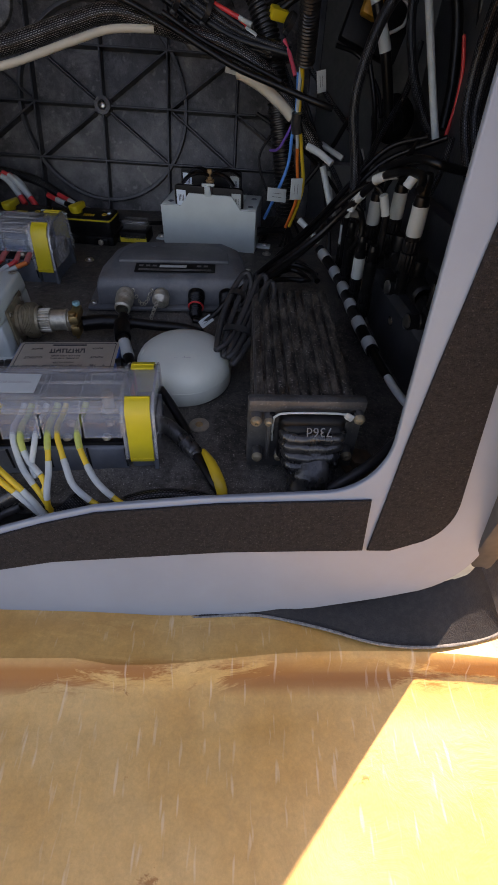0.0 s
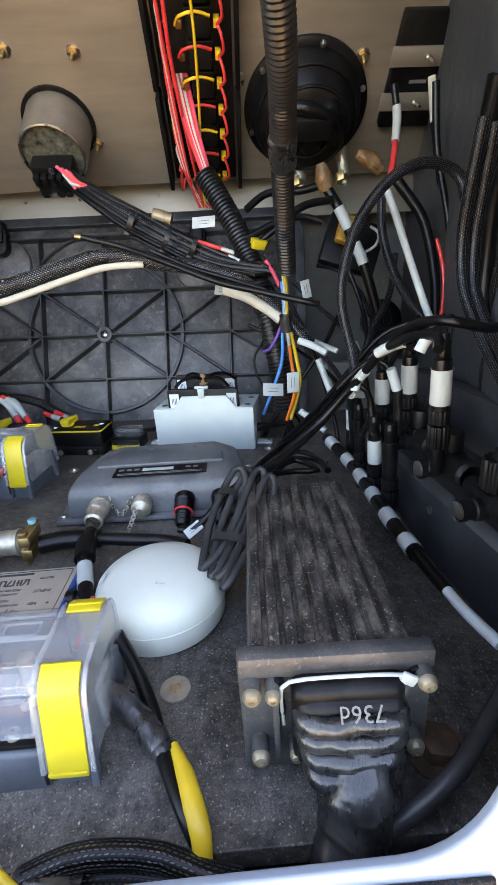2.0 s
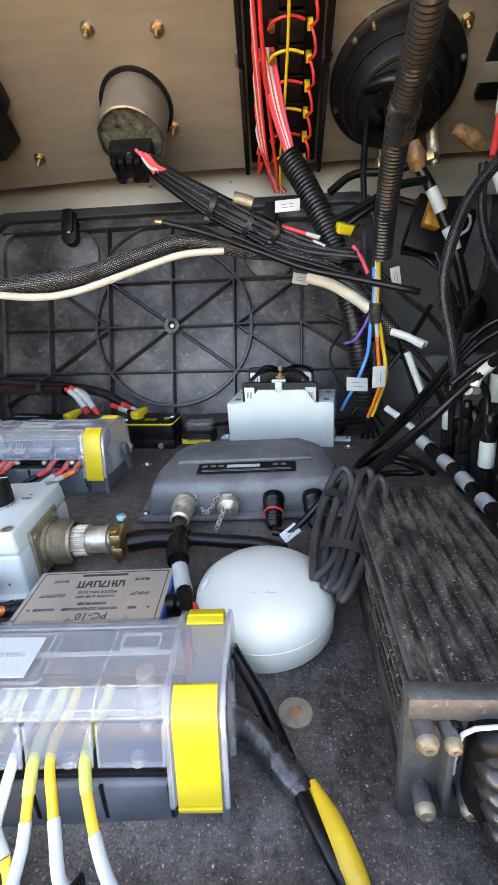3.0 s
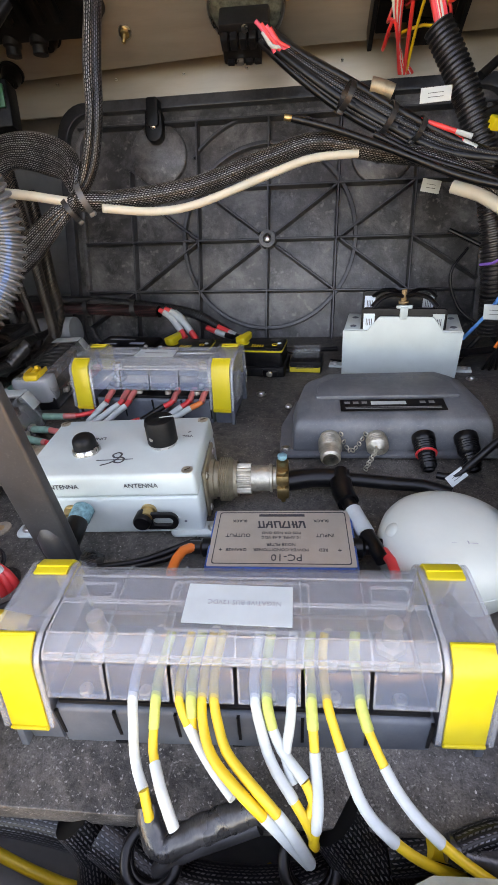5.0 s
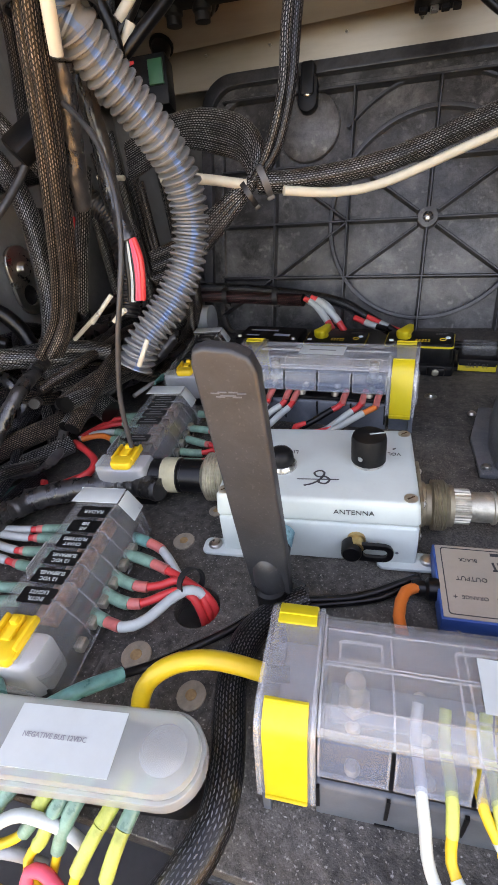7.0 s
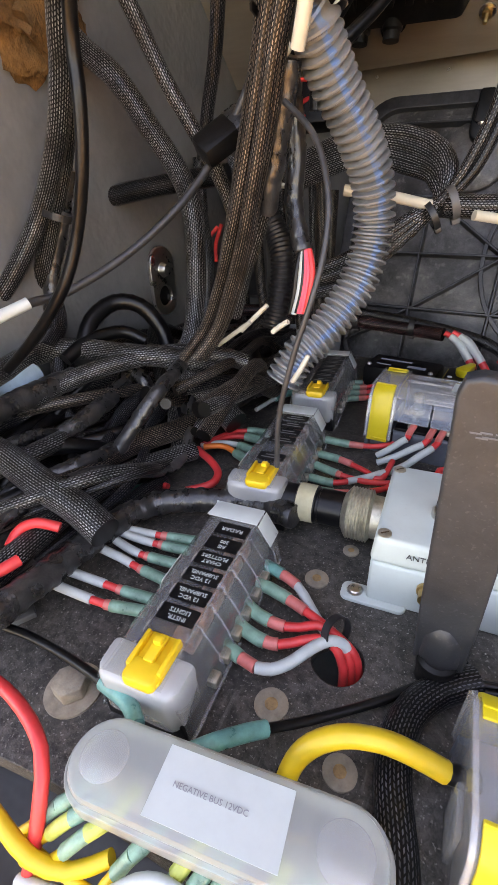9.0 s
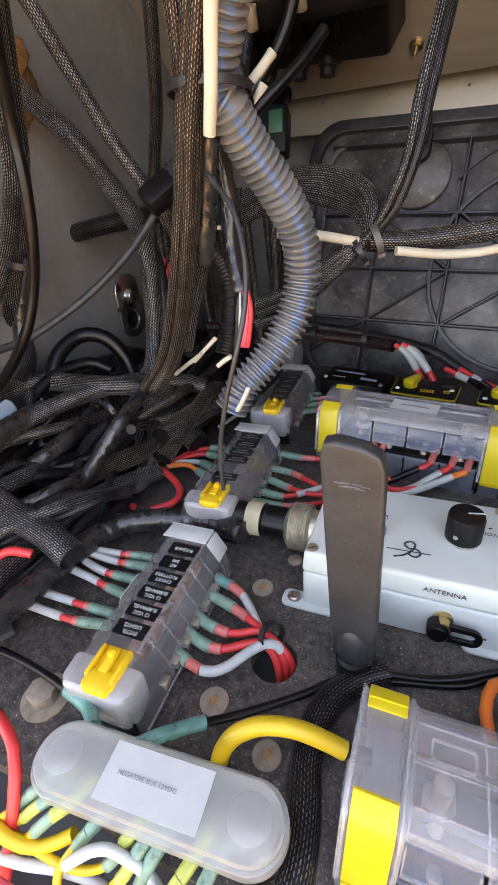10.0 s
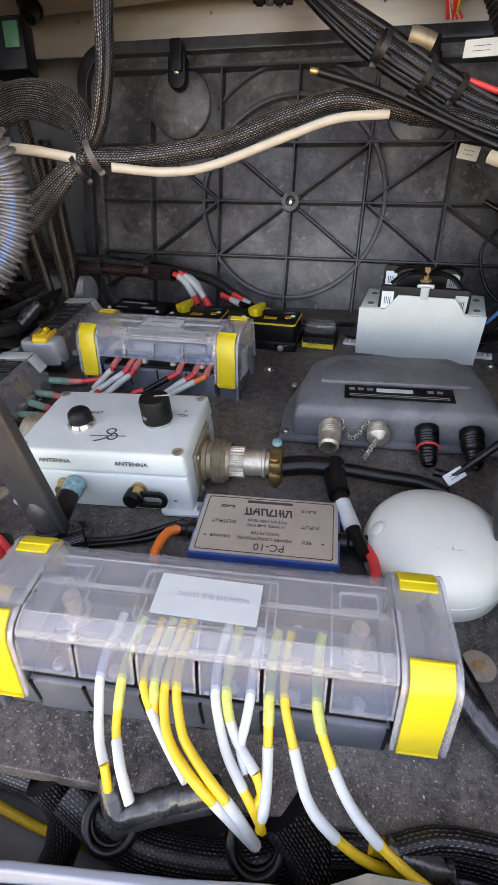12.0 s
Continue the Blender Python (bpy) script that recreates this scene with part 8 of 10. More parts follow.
cable([(-0.027, 0.536, 0.046), (0.004, 0.588, 0.053), (0.055, 0.651, 0.065), (0.104, 0.693, 0.098), (0.146, 0.7, 0.137), (0.201, 0.671, 0.168)], 0.003, RUBBER, "black cable joining the coil behind the dome", seg=8)
cable([(0.006, 0.584, 0.043), (0.038, 0.612, 0.041), (0.056, 0.587, 0.04), (0.035, 0.59, 0.039), (0.014, 0.582, 0.041)], 0.0032, RUBBER, "black cable joining the coil behind the dome", seg=8)
cable([(0.014, 0.59, 0.034), (0.034, 0.624, 0.041), (0.06, 0.609, 0.041), (0.066, 0.585, 0.04)], 0.0034, RUBBER, "black cable joining the coil behind the dome", seg=8)
cable([(-0.007, 0.584, 0.044), (0.041, 0.634, 0.041), (0.067, 0.606, 0.037)], 0.0036, RUBBER, "black cable joining the coil behind the dome", seg=8)
paper_tag((-0.06, 0.526, 0.018), (40, -25, 30), 0.016, 0.009, "small printed paper flag on the data lead")
cable([(-0.194, 0.519, 0.014), (-0.172, 0.524, 0.014), (-0.143, 0.525, 0.014), (-0.114, 0.524, 0.012), (-0.085, 0.523, 0.01), (-0.065, 0.514, 0.01)], 0.0058, RUBBER, "black coax from the switch box to the transponder tee", seg=10)
cable([(-0.195, 0.52, 0.014), (-0.173, 0.526, 0.014), (-0.144, 0.526, 0.014)], 0.0085, RUBBER, "heat-shrunk thick end of the black coax", seg=12)
wire([(-0.151, 0.529, 0.02), (-0.15, 0.509, 0.016), (-0.143, 0.486, 0.014), (-0.133, 0.459, 0.012), (-0.125, 0.441, 0.01)], 0.0058, ((0, 1, RUBBER, 1), (0.15, 0.4, RUBBER, 1.5), (0.5, 0.78, WHITEW, 1.1),), "black coax with a white band dropping from the nickel plug")
cable([(-0.094, 0.409, 0.016), (-0.079, 0.391, 0.006), (-0.066, 0.37, -0.002), (-0.055, 0.345, -0.004), (-0.042, 0.322, -0.006), (-0.035, 0.312, -0.01), (-0.029, 0.306, -0.024)], 0.0042, RUBBER, "black power lead under the clear cover end", seg=10)
wire([(-0.099, 0.378, 0.004), (-0.085, 0.372, 0.004), (-0.072, 0.364, -0), (-0.061, 0.353, -0.004), (-0.053, 0.345, -0.006)], 0.006, ((0, 1, TAPE, 1), (0.1, 0.95, TAPE, 1.1),), "split grey heat-shrunk cable from the bus end")
cable([(-0.087, 0.375, 0.01), (-0.077, 0.368, 0.006), (-0.065, 0.361, 0.002)], 0.0012, WHITEW, "pale split edge of the heat shrink", name="split_edge", category="heat shrink", seg=6)
cable([(-0.089, 0.372, 0), (-0.073, 0.36, -0.002), (-0.055, 0.344, -0.005)], 0.0012, WHITEW, "pale split edge of the heat shrink", name="split_edge", category="heat shrink", seg=6)
cable([(-0.05, 0.349, -0.003), (-0.042, 0.334, -0.003), (-0.036, 0.32, -0.005), (-0.032, 0.311, -0.009), (-0.031, 0.305, -0.022), (-0.031, 0.305, -0.044)], 0.0075, YWIRE, "yellow cable leading down off the board", seg=12, radii=[0.0025, 0.0048, 0.0055, 0.005, 0.004, 0.004])
wire([(-0.2586, 0.3619, 0.03), (-0.2596, 0.3489, 0.026), (-0.2587, 0.341, 0.029), (-0.258, 0.3305, 0.0275), (-0.256, 0.3215, 0.0215), (-0.253, 0.308, 0.008), (-0.246, 0.298, 0.005), (-0.243, 0.291, -0.006)], 0.0023, ((0, 0.864, WHITEW, 1.1), (0.864, 1, YWIRE, 1),), "yellow bus wire in a white sleeve", "wires of the front bus bar")
wire([(-0.2466, 0.3619, 0.03), (-0.2476, 0.3489, 0.026), (-0.2467, 0.341, 0.029), (-0.246, 0.3305, 0.0275), (-0.245, 0.3215, 0.0215), (-0.245, 0.312, 0.01), (-0.238, 0.299, 0.006), (-0.23, 0.288, -0.004)], 0.0023, ((0, 0.531, CRIMPY, 1.15), (0.5, 0.719, YWIRE, 1), (0.687, 1, WHITEW, 1.15),), "yellow bus wire with a white sleeve end", "wires of the front bus bar")
wire([(-0.2356, 0.3629, 0.03), (-0.2366, 0.3499, 0.026), (-0.2357, 0.342, 0.029), (-0.235, 0.3315, 0.0275), (-0.231, 0.3235, 0.0215), (-0.217, 0.31, 0.008), (-0.204, 0.299, 0.006)], 0.0023, ((0, 0.61, YWIRE, 1), (0.58, 1, WHITEW, 1.1),), "yellow bus wire with a white sleeve", "wires of the front bus bar")
wire([(-0.2296, 0.3639, 0.03), (-0.2306, 0.3509, 0.026), (-0.2297, 0.343, 0.029), (-0.229, 0.3325, 0.0275), (-0.227, 0.3235, 0.0215), (-0.226, 0.318, 0.012)], 0.0023, ((0, 0.805, CRIMPY, 1.2), (0.766, 1, YWIRE, 1),), "short yellow bus wire under a crimp", "wires of the front bus bar")
wire([(-0.2236, 0.3639, 0.03), (-0.2246, 0.3509, 0.026), (-0.2237, 0.343, 0.029), (-0.223, 0.3325, 0.0275), (-0.222, 0.3235, 0.0215), (-0.215, 0.31, 0.016), (-0.199, 0.298, 0.012), (-0.188, 0.294, 0), (-0.178, 0.291, -0.015), (-0.171, 0.289, -0.025)], 0.0023, ((0, 0.766, YWIRE, 1.05), (0.737, 1, WHITEW, 1.15),), "yellow bus wire curving to the front edge", "wires of the front bus bar")
wire([(-0.2186, 0.3649, 0.03), (-0.2196, 0.3519, 0.026), (-0.2187, 0.344, 0.029), (-0.218, 0.3335, 0.0275), (-0.215, 0.3245, 0.0215), (-0.209, 0.313, 0.016), (-0.194, 0.301, 0.012), (-0.182, 0.295, 0), (-0.174, 0.291, -0.015), (-0.17, 0.289, -0.025)], 0.0023, ((0, 0.754, YWIRE, 1.05), (0.725, 1, WHITEW, 1.15),), "yellow bus wire curving to the front edge", "wires of the front bus bar")
wire([(-0.1986, 0.3659, 0.03), (-0.1996, 0.3529, 0.026), (-0.1987, 0.345, 0.029), (-0.198, 0.3345, 0.0275), (-0.195, 0.3255, 0.0215), (-0.189, 0.314, 0.01), (-0.18, 0.304, 0.006), (-0.171, 0.296, -0.005), (-0.168, 0.294, -0.02)], 0.0023, ((0, 0.741, WHITEW, 1.1), (0.727, 1, YWIRE, 1),), "white-sleeved yellow bus wire", "wires of the front bus bar")
wire([(-0.1926, 0.3659, 0.03), (-0.1936, 0.3529, 0.026), (-0.1927, 0.345, 0.029), (-0.192, 0.3345, 0.0275), (-0.19, 0.3265, 0.0215), (-0.184, 0.318, 0.012), (-0.173, 0.308, 0.008), (-0.169, 0.302, 0.002), (-0.173, 0.297, -0.004)], 0.0023, ((0, 0.5, CRIMPY, 1.15), (0.468, 0.562, YWIRE, 1), (0.55, 0.8, WHITEW, 1.1), (0.787, 1, YWIRE, 1),), "white-sleeved yellow bus wire with a crimp", "wires of the front bus bar")
wire([(-0.1806, 0.3669, 0.03), (-0.1816, 0.3539, 0.026), (-0.1807, 0.346, 0.029), (-0.18, 0.3355, 0.0275), (-0.18, 0.3265, 0.0215), (-0.182, 0.316, 0.01), (-0.178, 0.308, 0.004)], 0.0023, ((0, 1, WHITEW, 1.05),), "short white sleeved bus wire", "wires of the front bus bar")
wire([(-0.1716, 0.3679, 0.03), (-0.1726, 0.3549, 0.026), (-0.1717, 0.347, 0.029), (-0.171, 0.3365, 0.0275), (-0.17, 0.3275, 0.0215), (-0.168, 0.312, 0.008), (-0.167, 0.299, 0.002), (-0.169, 0.293, -0.015)], 0.0023, ((0, 0.47, CRIMPY, 1.2), (0.444, 0.58, YWIRE, 1), (0.561, 0.884, WHITEW, 1.15), (0.871, 1, YWIRE, 1),), "white-sleeved yellow bus wire with a crimp", "wires of the front bus bar")
wire([(-0.1646, 0.3679, 0.03), (-0.1656, 0.3549, 0.026), (-0.1647, 0.347, 0.029), (-0.164, 0.3365, 0.0275), (-0.161, 0.3285, 0.0215), (-0.155, 0.316, 0.012), (-0.147, 0.302, 0.004), (-0.134, 0.295, -0.006), (-0.12, 0.292, -0.015), (-0.101, 0.293, -0.03)], 0.0023, ((0, 0.414, YWIRE, 1), (0.399, 0.685, WHITEW, 1.15), (0.67, 1, YWIRE, 1),), "long yellow bus wire with a white sleeve", "wires of the front bus bar")
wire([(-0.1486, 0.3699, 0.03), (-0.1496, 0.3569, 0.026), (-0.1487, 0.349, 0.029), (-0.148, 0.3385, 0.0275), (-0.146, 0.3295, 0.0215), (-0.136, 0.313, 0.01), (-0.126, 0.302, 0.004), (-0.112, 0.294, -0.004), (-0.095, 0.288, -0.012), (-0.074, 0.286, -0.03)], 0.0023, ((0, 0.324, CRIMPY, 1.2), (0.308, 0.424, YWIRE, 1), (0.401, 0.654, WHITEW, 1.15), (0.639, 1, YWIRE, 1),), "long yellow bus wire with a white sleeve", "wires of the front bus bar")
cable([(-0.191, 0.302, -0.005), (-0.209, 0.297, -0.014), (-0.225, 0.292, -0.02), (-0.238, 0.287, -0.025), (-0.244, 0.291, -0.02), (-0.248, 0.299, -0.012)], 0.0058, TAPE, "black taped cable bundle at the board edge", seg=12)
cable([(-0.194, 0.299, -0.02), (-0.215, 0.293, -0.028), (-0.234, 0.286, -0.032), (-0.242, 0.282, -0.04)], 0.0042, LEAD, "black taped cable under the bus wires", seg=12)
cable([(-0.276, 0.294, -0.04), (-0.239, 0.282, -0.055), (-0.206, 0.282, -0.06), (-0.173, 0.286, -0.055), (-0.146, 0.297, -0.05)], 0.012, BRAIDBK, "matt black braided loom under the board", seg=12)
cable([(-0.289, 0.294, -0.03), (-0.28, 0.289, -0.05), (-0.28, 0.277, -0.07), (-0.288, 0.267, -0.09)], 0.01, BRAIDBK, "matt black braided loom under the board", seg=12)
cable([(-0.16, 0.307, -0.02), (-0.147, 0.299, -0.035), (-0.134, 0.288, -0.05), (-0.124, 0.282, -0.08)], 0.015, BRAIDBK, "wide matt black braided loom hanging from the board edge", seg=12)
cable([(-0.355, 0.298, -0.05), (-0.321, 0.299, -0.05), (-0.273, 0.295, -0.05), (-0.233, 0.289, -0.06)], 0.012, BRAIDBK, "matt black braided loom under the board", seg=12)
cable([(-0.372, 0.292, -0.08), (-0.331, 0.286, -0.1), (-0.294, 0.282, -0.1), (-0.247, 0.283, -0.1), (-0.21, 0.292, -0.09), (-0.191, 0.299, -0.08)], 0.003, YWIRE, "yellow cable lying under the board", seg=12)
cable([(-0.118, 0.3, -0.02), (-0.092, 0.301, -0.03), (-0.066, 0.304, -0.035), (-0.041, 0.306, -0.04)], 0.0045, YWIRE, "yellow cable running under the board edge", seg=12)
cable([(-0.115, 0.294, -0.03), (-0.093, 0.295, -0.035), (-0.062, 0.3, -0.04)], 0.006, TAPE, "grey taped cable along the board edge", seg=12)
for at in ((-0.244, 0.284, -0.03), (-0.17, 0.29, -0.028)):
    solid("rubber_ring", add(torus(0.0125, 0.0026, (0, 0, 0), (0, 0, 0), 28, 10), torus(0.0118, 0.0022, (0.001, 0.001, -0.004), (6, 4, 0), 28, 10)), RUBBER, "black rubber ring gathering the bus wires", "ring",
          at=Matrix.Translation(at) @ Vector((0.2, -0.35, 0.9)).to_track_quat("Z", "Y").to_matrix().to_4x4(), group="rubber rings")
cable([(-0.108, 0.298, -0.012), (-0.091, 0.305, -0.012), (-0.071, 0.307, -0.012), (-0.049, 0.306, -0.014), (-0.029, 0.3, -0.016), (-0.015, 0.299, -0.02)], 0.0058, BRAIDBK, "black braided loom along the front board edge", seg=14)
cable([(-0.136, 0.298, -0.03), (-0.104, 0.304, -0.03), (-0.069, 0.307, -0.03), (-0.033, 0.303, -0.03)], 0.009, BRAIDBK, "black braided loom along the front board edge", seg=14)
cable([(0.024, 0.305, -0.03), (0.04, 0.309, -0.018), (0.055, 0.312, -0.006), (0.071, 0.317, 0.003), (0.088, 0.327, 0.008), (0.104, 0.341, 0.011), (0.127, 0.366, 0.011), (0.156, 0.405, 0.008)], 0.0042, LEAD, "thick black hose in the corner of the opening", seg=14)
cable([(-0.112, 0.298, -0.012), (-0.099, 0.296, -0.014), (-0.084, 0.297, -0.018)], 0.0052, TAPE, "blue and black splice on the yellow cable", name="splice", category="splice", seg=10)
wire([(-0.397, 0.332, 0.004), (-0.397, 0.335, 0.014), (-0.391, 0.342, 0.03), (-0.378, 0.35, 0.038), (-0.362, 0.356, 0.038), (-0.347, 0.36, 0.032), (-0.334, 0.362, 0.026), (-0.321, 0.365, 0.024)], 0.0050, ((0, 0.08, RUBBER, 1.1), (0.05, 0.88, YWIRE, 1), (0.86, 1, RUBBER, 0.9),), "thick yellow cable looping into the front bus bar")
cable([(-0.324, 0.424, 0.008), (-0.341, 0.41, 0.008), (-0.354, 0.387, 0.008), (-0.354, 0.359, 0.008), (-0.345, 0.327, 0.009), (-0.342, 0.301, 0.009), (-0.351, 0.28, 0.004), (-0.368, 0.264, -0.015), (-0.388, 0.246, -0.04)], 0.0088, BRAIDBK, "black braided loom running between the bus bars to the front", seg=14)
wire([(-0.437, 0.318, 0.03), (-0.429, 0.328, 0.028), (-0.418, 0.343, 0.02), (-0.399, 0.363, 0.01), (-0.369, 0.391, 0.006), (-0.34, 0.418, 0.006), (-0.293, 0.433, 0.006), (-0.257, 0.453, 0.009)], 0.0026, ((0, 0.18, CRIMPB, 1.6), (0.14, 1, RUBBER, 1),), "black wire with a teal crimp running behind the bus bar")
wire([(-0.613, 0.328, 0.02), (-0.591, 0.329, 0.02), (-0.563, 0.332, 0.02), (-0.527, 0.331, 0.022), (-0.491, 0.326, 0.028), (-0.476, 0.323, 0.03), (-0.465, 0.316, 0.032)], 0.0028, ((0, 0.82, RUBBER, 1), (0.78, 1, CRIMPB, 1.5),), "black wire with a green crimp beside the frosted cover")
cable([(-0.347, 0.414, 0.004), (-0.308, 0.426, 0.004), (-0.278, 0.437, 0.004), (-0.255, 0.454, 0.008)], 0.0026, RUBBER, "thin black lead in front of the switch box", seg=8)
wire([(-0.472, 0.452, 0.012), (-0.453, 0.448, 0.012), (-0.436, 0.443, 0.011), (-0.421, 0.43, 0.01), (-0.408, 0.418, 0.01), (-0.4, 0.416, 0.004)], 0.0029, ((0, 0.3, CRIMPB, 1.5), (0.25, 0.42, CRIMPP, 1.3), (0.4, 0.48, RED, 1), (0.46, 1, WHITEW, 1.15),), "red wire with green crimp running into the board hole", "outlet wires of the fuse blocks")
wire([(-0.468, 0.434, 0.012), (-0.445, 0.431, 0.012), (-0.423, 0.425, 0.012), (-0.401, 0.417, 0.012), (-0.387, 0.413, 0.004), (-0.383, 0.412, -0.02)], 0.0029, ((0, 0.28, CRIMP, 1.5), (0.25, 0.4, CRIMPP, 1.3), (0.38, 1, RED, 1),), "red wire with green crimp running into the board hole", "outlet wires of the fuse blocks")
wire([(-0.465, 0.416, 0.012), (-0.445, 0.409, 0.012), (-0.426, 0.41, 0.012), (-0.412, 0.417, 0.014), (-0.397, 0.415, 0.012), (-0.389, 0.41, 0.002), (-0.387, 0.408, -0.02)], 0.0029, ((0, 0.26, CRIMP, 1.5), (0.22, 0.36, CRIMPP, 1.3), (0.34, 1, RED, 1),), "red wire with green crimp running into the board hole", "outlet wires of the fuse blocks")
wire([(-0.466, 0.402, 0.012), (-0.445, 0.395, 0.012), (-0.429, 0.396, 0.012), (-0.411, 0.407, 0.014), (-0.4, 0.41, 0.012), (-0.392, 0.406, 0), (-0.391, 0.405, -0.02)], 0.0029, ((0, 0.28, CRIMP, 1.5), (0.24, 0.38, CRIMPP, 1.3), (0.36, 1, RED, 1),), "red wire with green crimp running into the board hole", "outlet wires of the fuse blocks")
wire([(-0.462, 0.384, 0.012), (-0.445, 0.379, 0.012), (-0.43, 0.378, 0.012), (-0.419, 0.387, 0.012), (-0.409, 0.402, 0.014), (-0.399, 0.412, 0.014), (-0.392, 0.413, 0.008)], 0.0029, ((0, 0.22, CRIMP, 1.5), (0.2, 0.34, CRIMPP, 1.3), (0.3, 1, WHITEW, 1.2),), "red wire with green crimp running into the board hole", "outlet wires of the fuse blocks")
band((-0.4, 0.416, 0.016), (0.6, -0.3, 0.2), 0.0088, 0.005, TIE, "dark nylon cable tie gathering the red wires")
wire([(-0.522, 0.45, 0.012), (-0.545, 0.445, 0.012), (-0.56, 0.44, 0.014), (-0.593, 0.433, 0.016)], 0.0027, ((0, 0.3, CRIMP, 1.5), (0.22, 0.36, CRIMPP, 1.3), (0.34, 0.5, RED, 1), (0.46, 1, WHITEW, 1.25),), "white-sleeved red wire entering the fuse block", "inlet wires of the fuse blocks")
wire([(-0.521, 0.439, 0.012), (-0.546, 0.435, 0.012), (-0.563, 0.432, 0.014), (-0.587, 0.431, 0.016)], 0.0027, ((0, 0.3, CRIMP, 1.5), (0.22, 0.36, CRIMPP, 1.3), (0.34, 0.5, RED, 1), (0.46, 1, WHITEW, 1.25),), "white-sleeved red wire entering the fuse block", "inlet wires of the fuse blocks")
wire([(-0.522, 0.424, 0.012), (-0.548, 0.421, 0.012), (-0.561, 0.42, 0.014), (-0.592, 0.425, 0.016)], 0.0027, ((0, 0.3, CRIMP, 1.5), (0.22, 0.36, CRIMPP, 1.3), (0.34, 0.5, RED, 1), (0.46, 1, WHITEW, 1.25),), "white-sleeved red wire entering the fuse block", "inlet wires of the fuse blocks")
wire([(-0.519, 0.408, 0.012), (-0.544, 0.409, 0.012), (-0.56, 0.41, 0.014), (-0.593, 0.411, 0.016)], 0.0027, ((0, 0.3, CRIMP, 1.5), (0.22, 0.36, CRIMPP, 1.3), (0.34, 0.5, RED, 1), (0.46, 1, WHITEW, 1.25),), "white-sleeved red wire entering the fuse block", "inlet wires of the fuse blocks")
wire([(-0.516, 0.391, 0.012), (-0.541, 0.388, 0.012), (-0.555, 0.386, 0.014), (-0.601, 0.382, 0.016)], 0.0027, ((0, 0.3, CRIMP, 1.5), (0.22, 0.36, CRIMPP, 1.3), (0.34, 0.5, RED, 1), (0.46, 1, WHITEW, 1.25),), "white-sleeved red wire entering the fuse block", "inlet wires of the fuse blocks")
wire([(-0.516, 0.381, 0.012), (-0.54, 0.375, 0.012), (-0.554, 0.372, 0.014), (-0.598, 0.369, 0.016)], 0.0027, ((0, 0.3, CRIMP, 1.5), (0.22, 0.36, CRIMPP, 1.3), (0.34, 0.5, RED, 1), (0.46, 1, WHITEW, 1.25),), "white-sleeved red wire entering the fuse block", "inlet wires of the fuse blocks")
cable([(-0.459, 0.494, 0.024), (-0.498, 0.501, 0.02), (-0.53, 0.491, 0.02), (-0.561, 0.476, 0.02), (-0.579, 0.454, 0.022), (-0.584, 0.414, 0.025), (-0.583, 0.371, 0.03), (-0.582, 0.328, 0.035), (-0.586, 0.309, 0.035)], 0.0095, TAPE, "black taped cable leading to the switch box connector", seg=14)
wire([(-0.482, 0.634, 0.012), (-0.457, 0.634, 0.012), (-0.43, 0.641, 0.012), (-0.403, 0.657, 0.016)], 0.0027, ((0, 0.3, CRIMP, 1.5), (0.25, 0.45, CRIMPP, 1.3), (0.42, 1, RED, 1),), "red wire with green crimp beside the second fuse block", "outlet wires of the fuse blocks")
wire([(-0.479, 0.605, 0.012), (-0.453, 0.602, 0.012), (-0.428, 0.592, 0.012), (-0.414, 0.586, 0.012), (-0.41, 0.613, 0.016)], 0.0027, ((0, 0.25, CRIMP, 1.5), (0.22, 0.38, CRIMPP, 1.3), (0.36, 1, RED, 1),), "red wire with green crimp beside the second fuse block", "outlet wires of the fuse blocks")
wire([(-0.475, 0.585, 0.012), (-0.448, 0.578, 0.012), (-0.424, 0.577, 0.012), (-0.405, 0.583, 0.012)], 0.0027, ((0, 0.3, CRIMP, 1.5), (0.25, 0.4, CRIMPP, 1.3), (0.38, 1, RED, 1),), "red wire with green crimp beside the second fuse block", "outlet wires of the fuse blocks")
wire([(-0.473, 0.564, 0.012), (-0.451, 0.564, 0.012), (-0.43, 0.58, 0.012), (-0.413, 0.595, 0.014)], 0.0027, ((0, 0.3, CRIMP, 1.5), (0.25, 0.5, RED, 1), (0.5, 1, WHITEW, 1.2),), "red wire with green crimp beside the second fuse block", "outlet wires of the fuse blocks")
wire([(-0.472, 0.548, 0.012), (-0.446, 0.55, 0.012), (-0.42, 0.563, 0.012), (-0.404, 0.579, 0.012), (-0.402, 0.6, 0.014)], 0.0027, ((0, 0.25, CRIMP, 1.5), (0.22, 0.4, CRIMPP, 1.3), (0.38, 1, RED, 1),), "red wire with green crimp beside the second fuse block", "outlet wires of the fuse blocks")
wire([(-0.503, 0.782, 0.012), (-0.483, 0.794, 0.012), (-0.458, 0.812, 0.014)], 0.0026, ((0, 0.3, CRIMP, 1.5), (0.25, 0.5, CRIMPP, 1.4), (0.48, 1, RED, 1),), "red wire with green crimp beside the third fuse block", "outlet wires of the fuse blocks")
wire([(-0.501, 0.766, 0.012), (-0.479, 0.779, 0.012), (-0.454, 0.796, 0.014)], 0.0026, ((0, 0.3, CRIMP, 1.5), (0.25, 0.5, CRIMPP, 1.4), (0.48, 1, RED, 1),), "red wire with green crimp beside the third fuse block", "outlet wires of the fuse blocks")
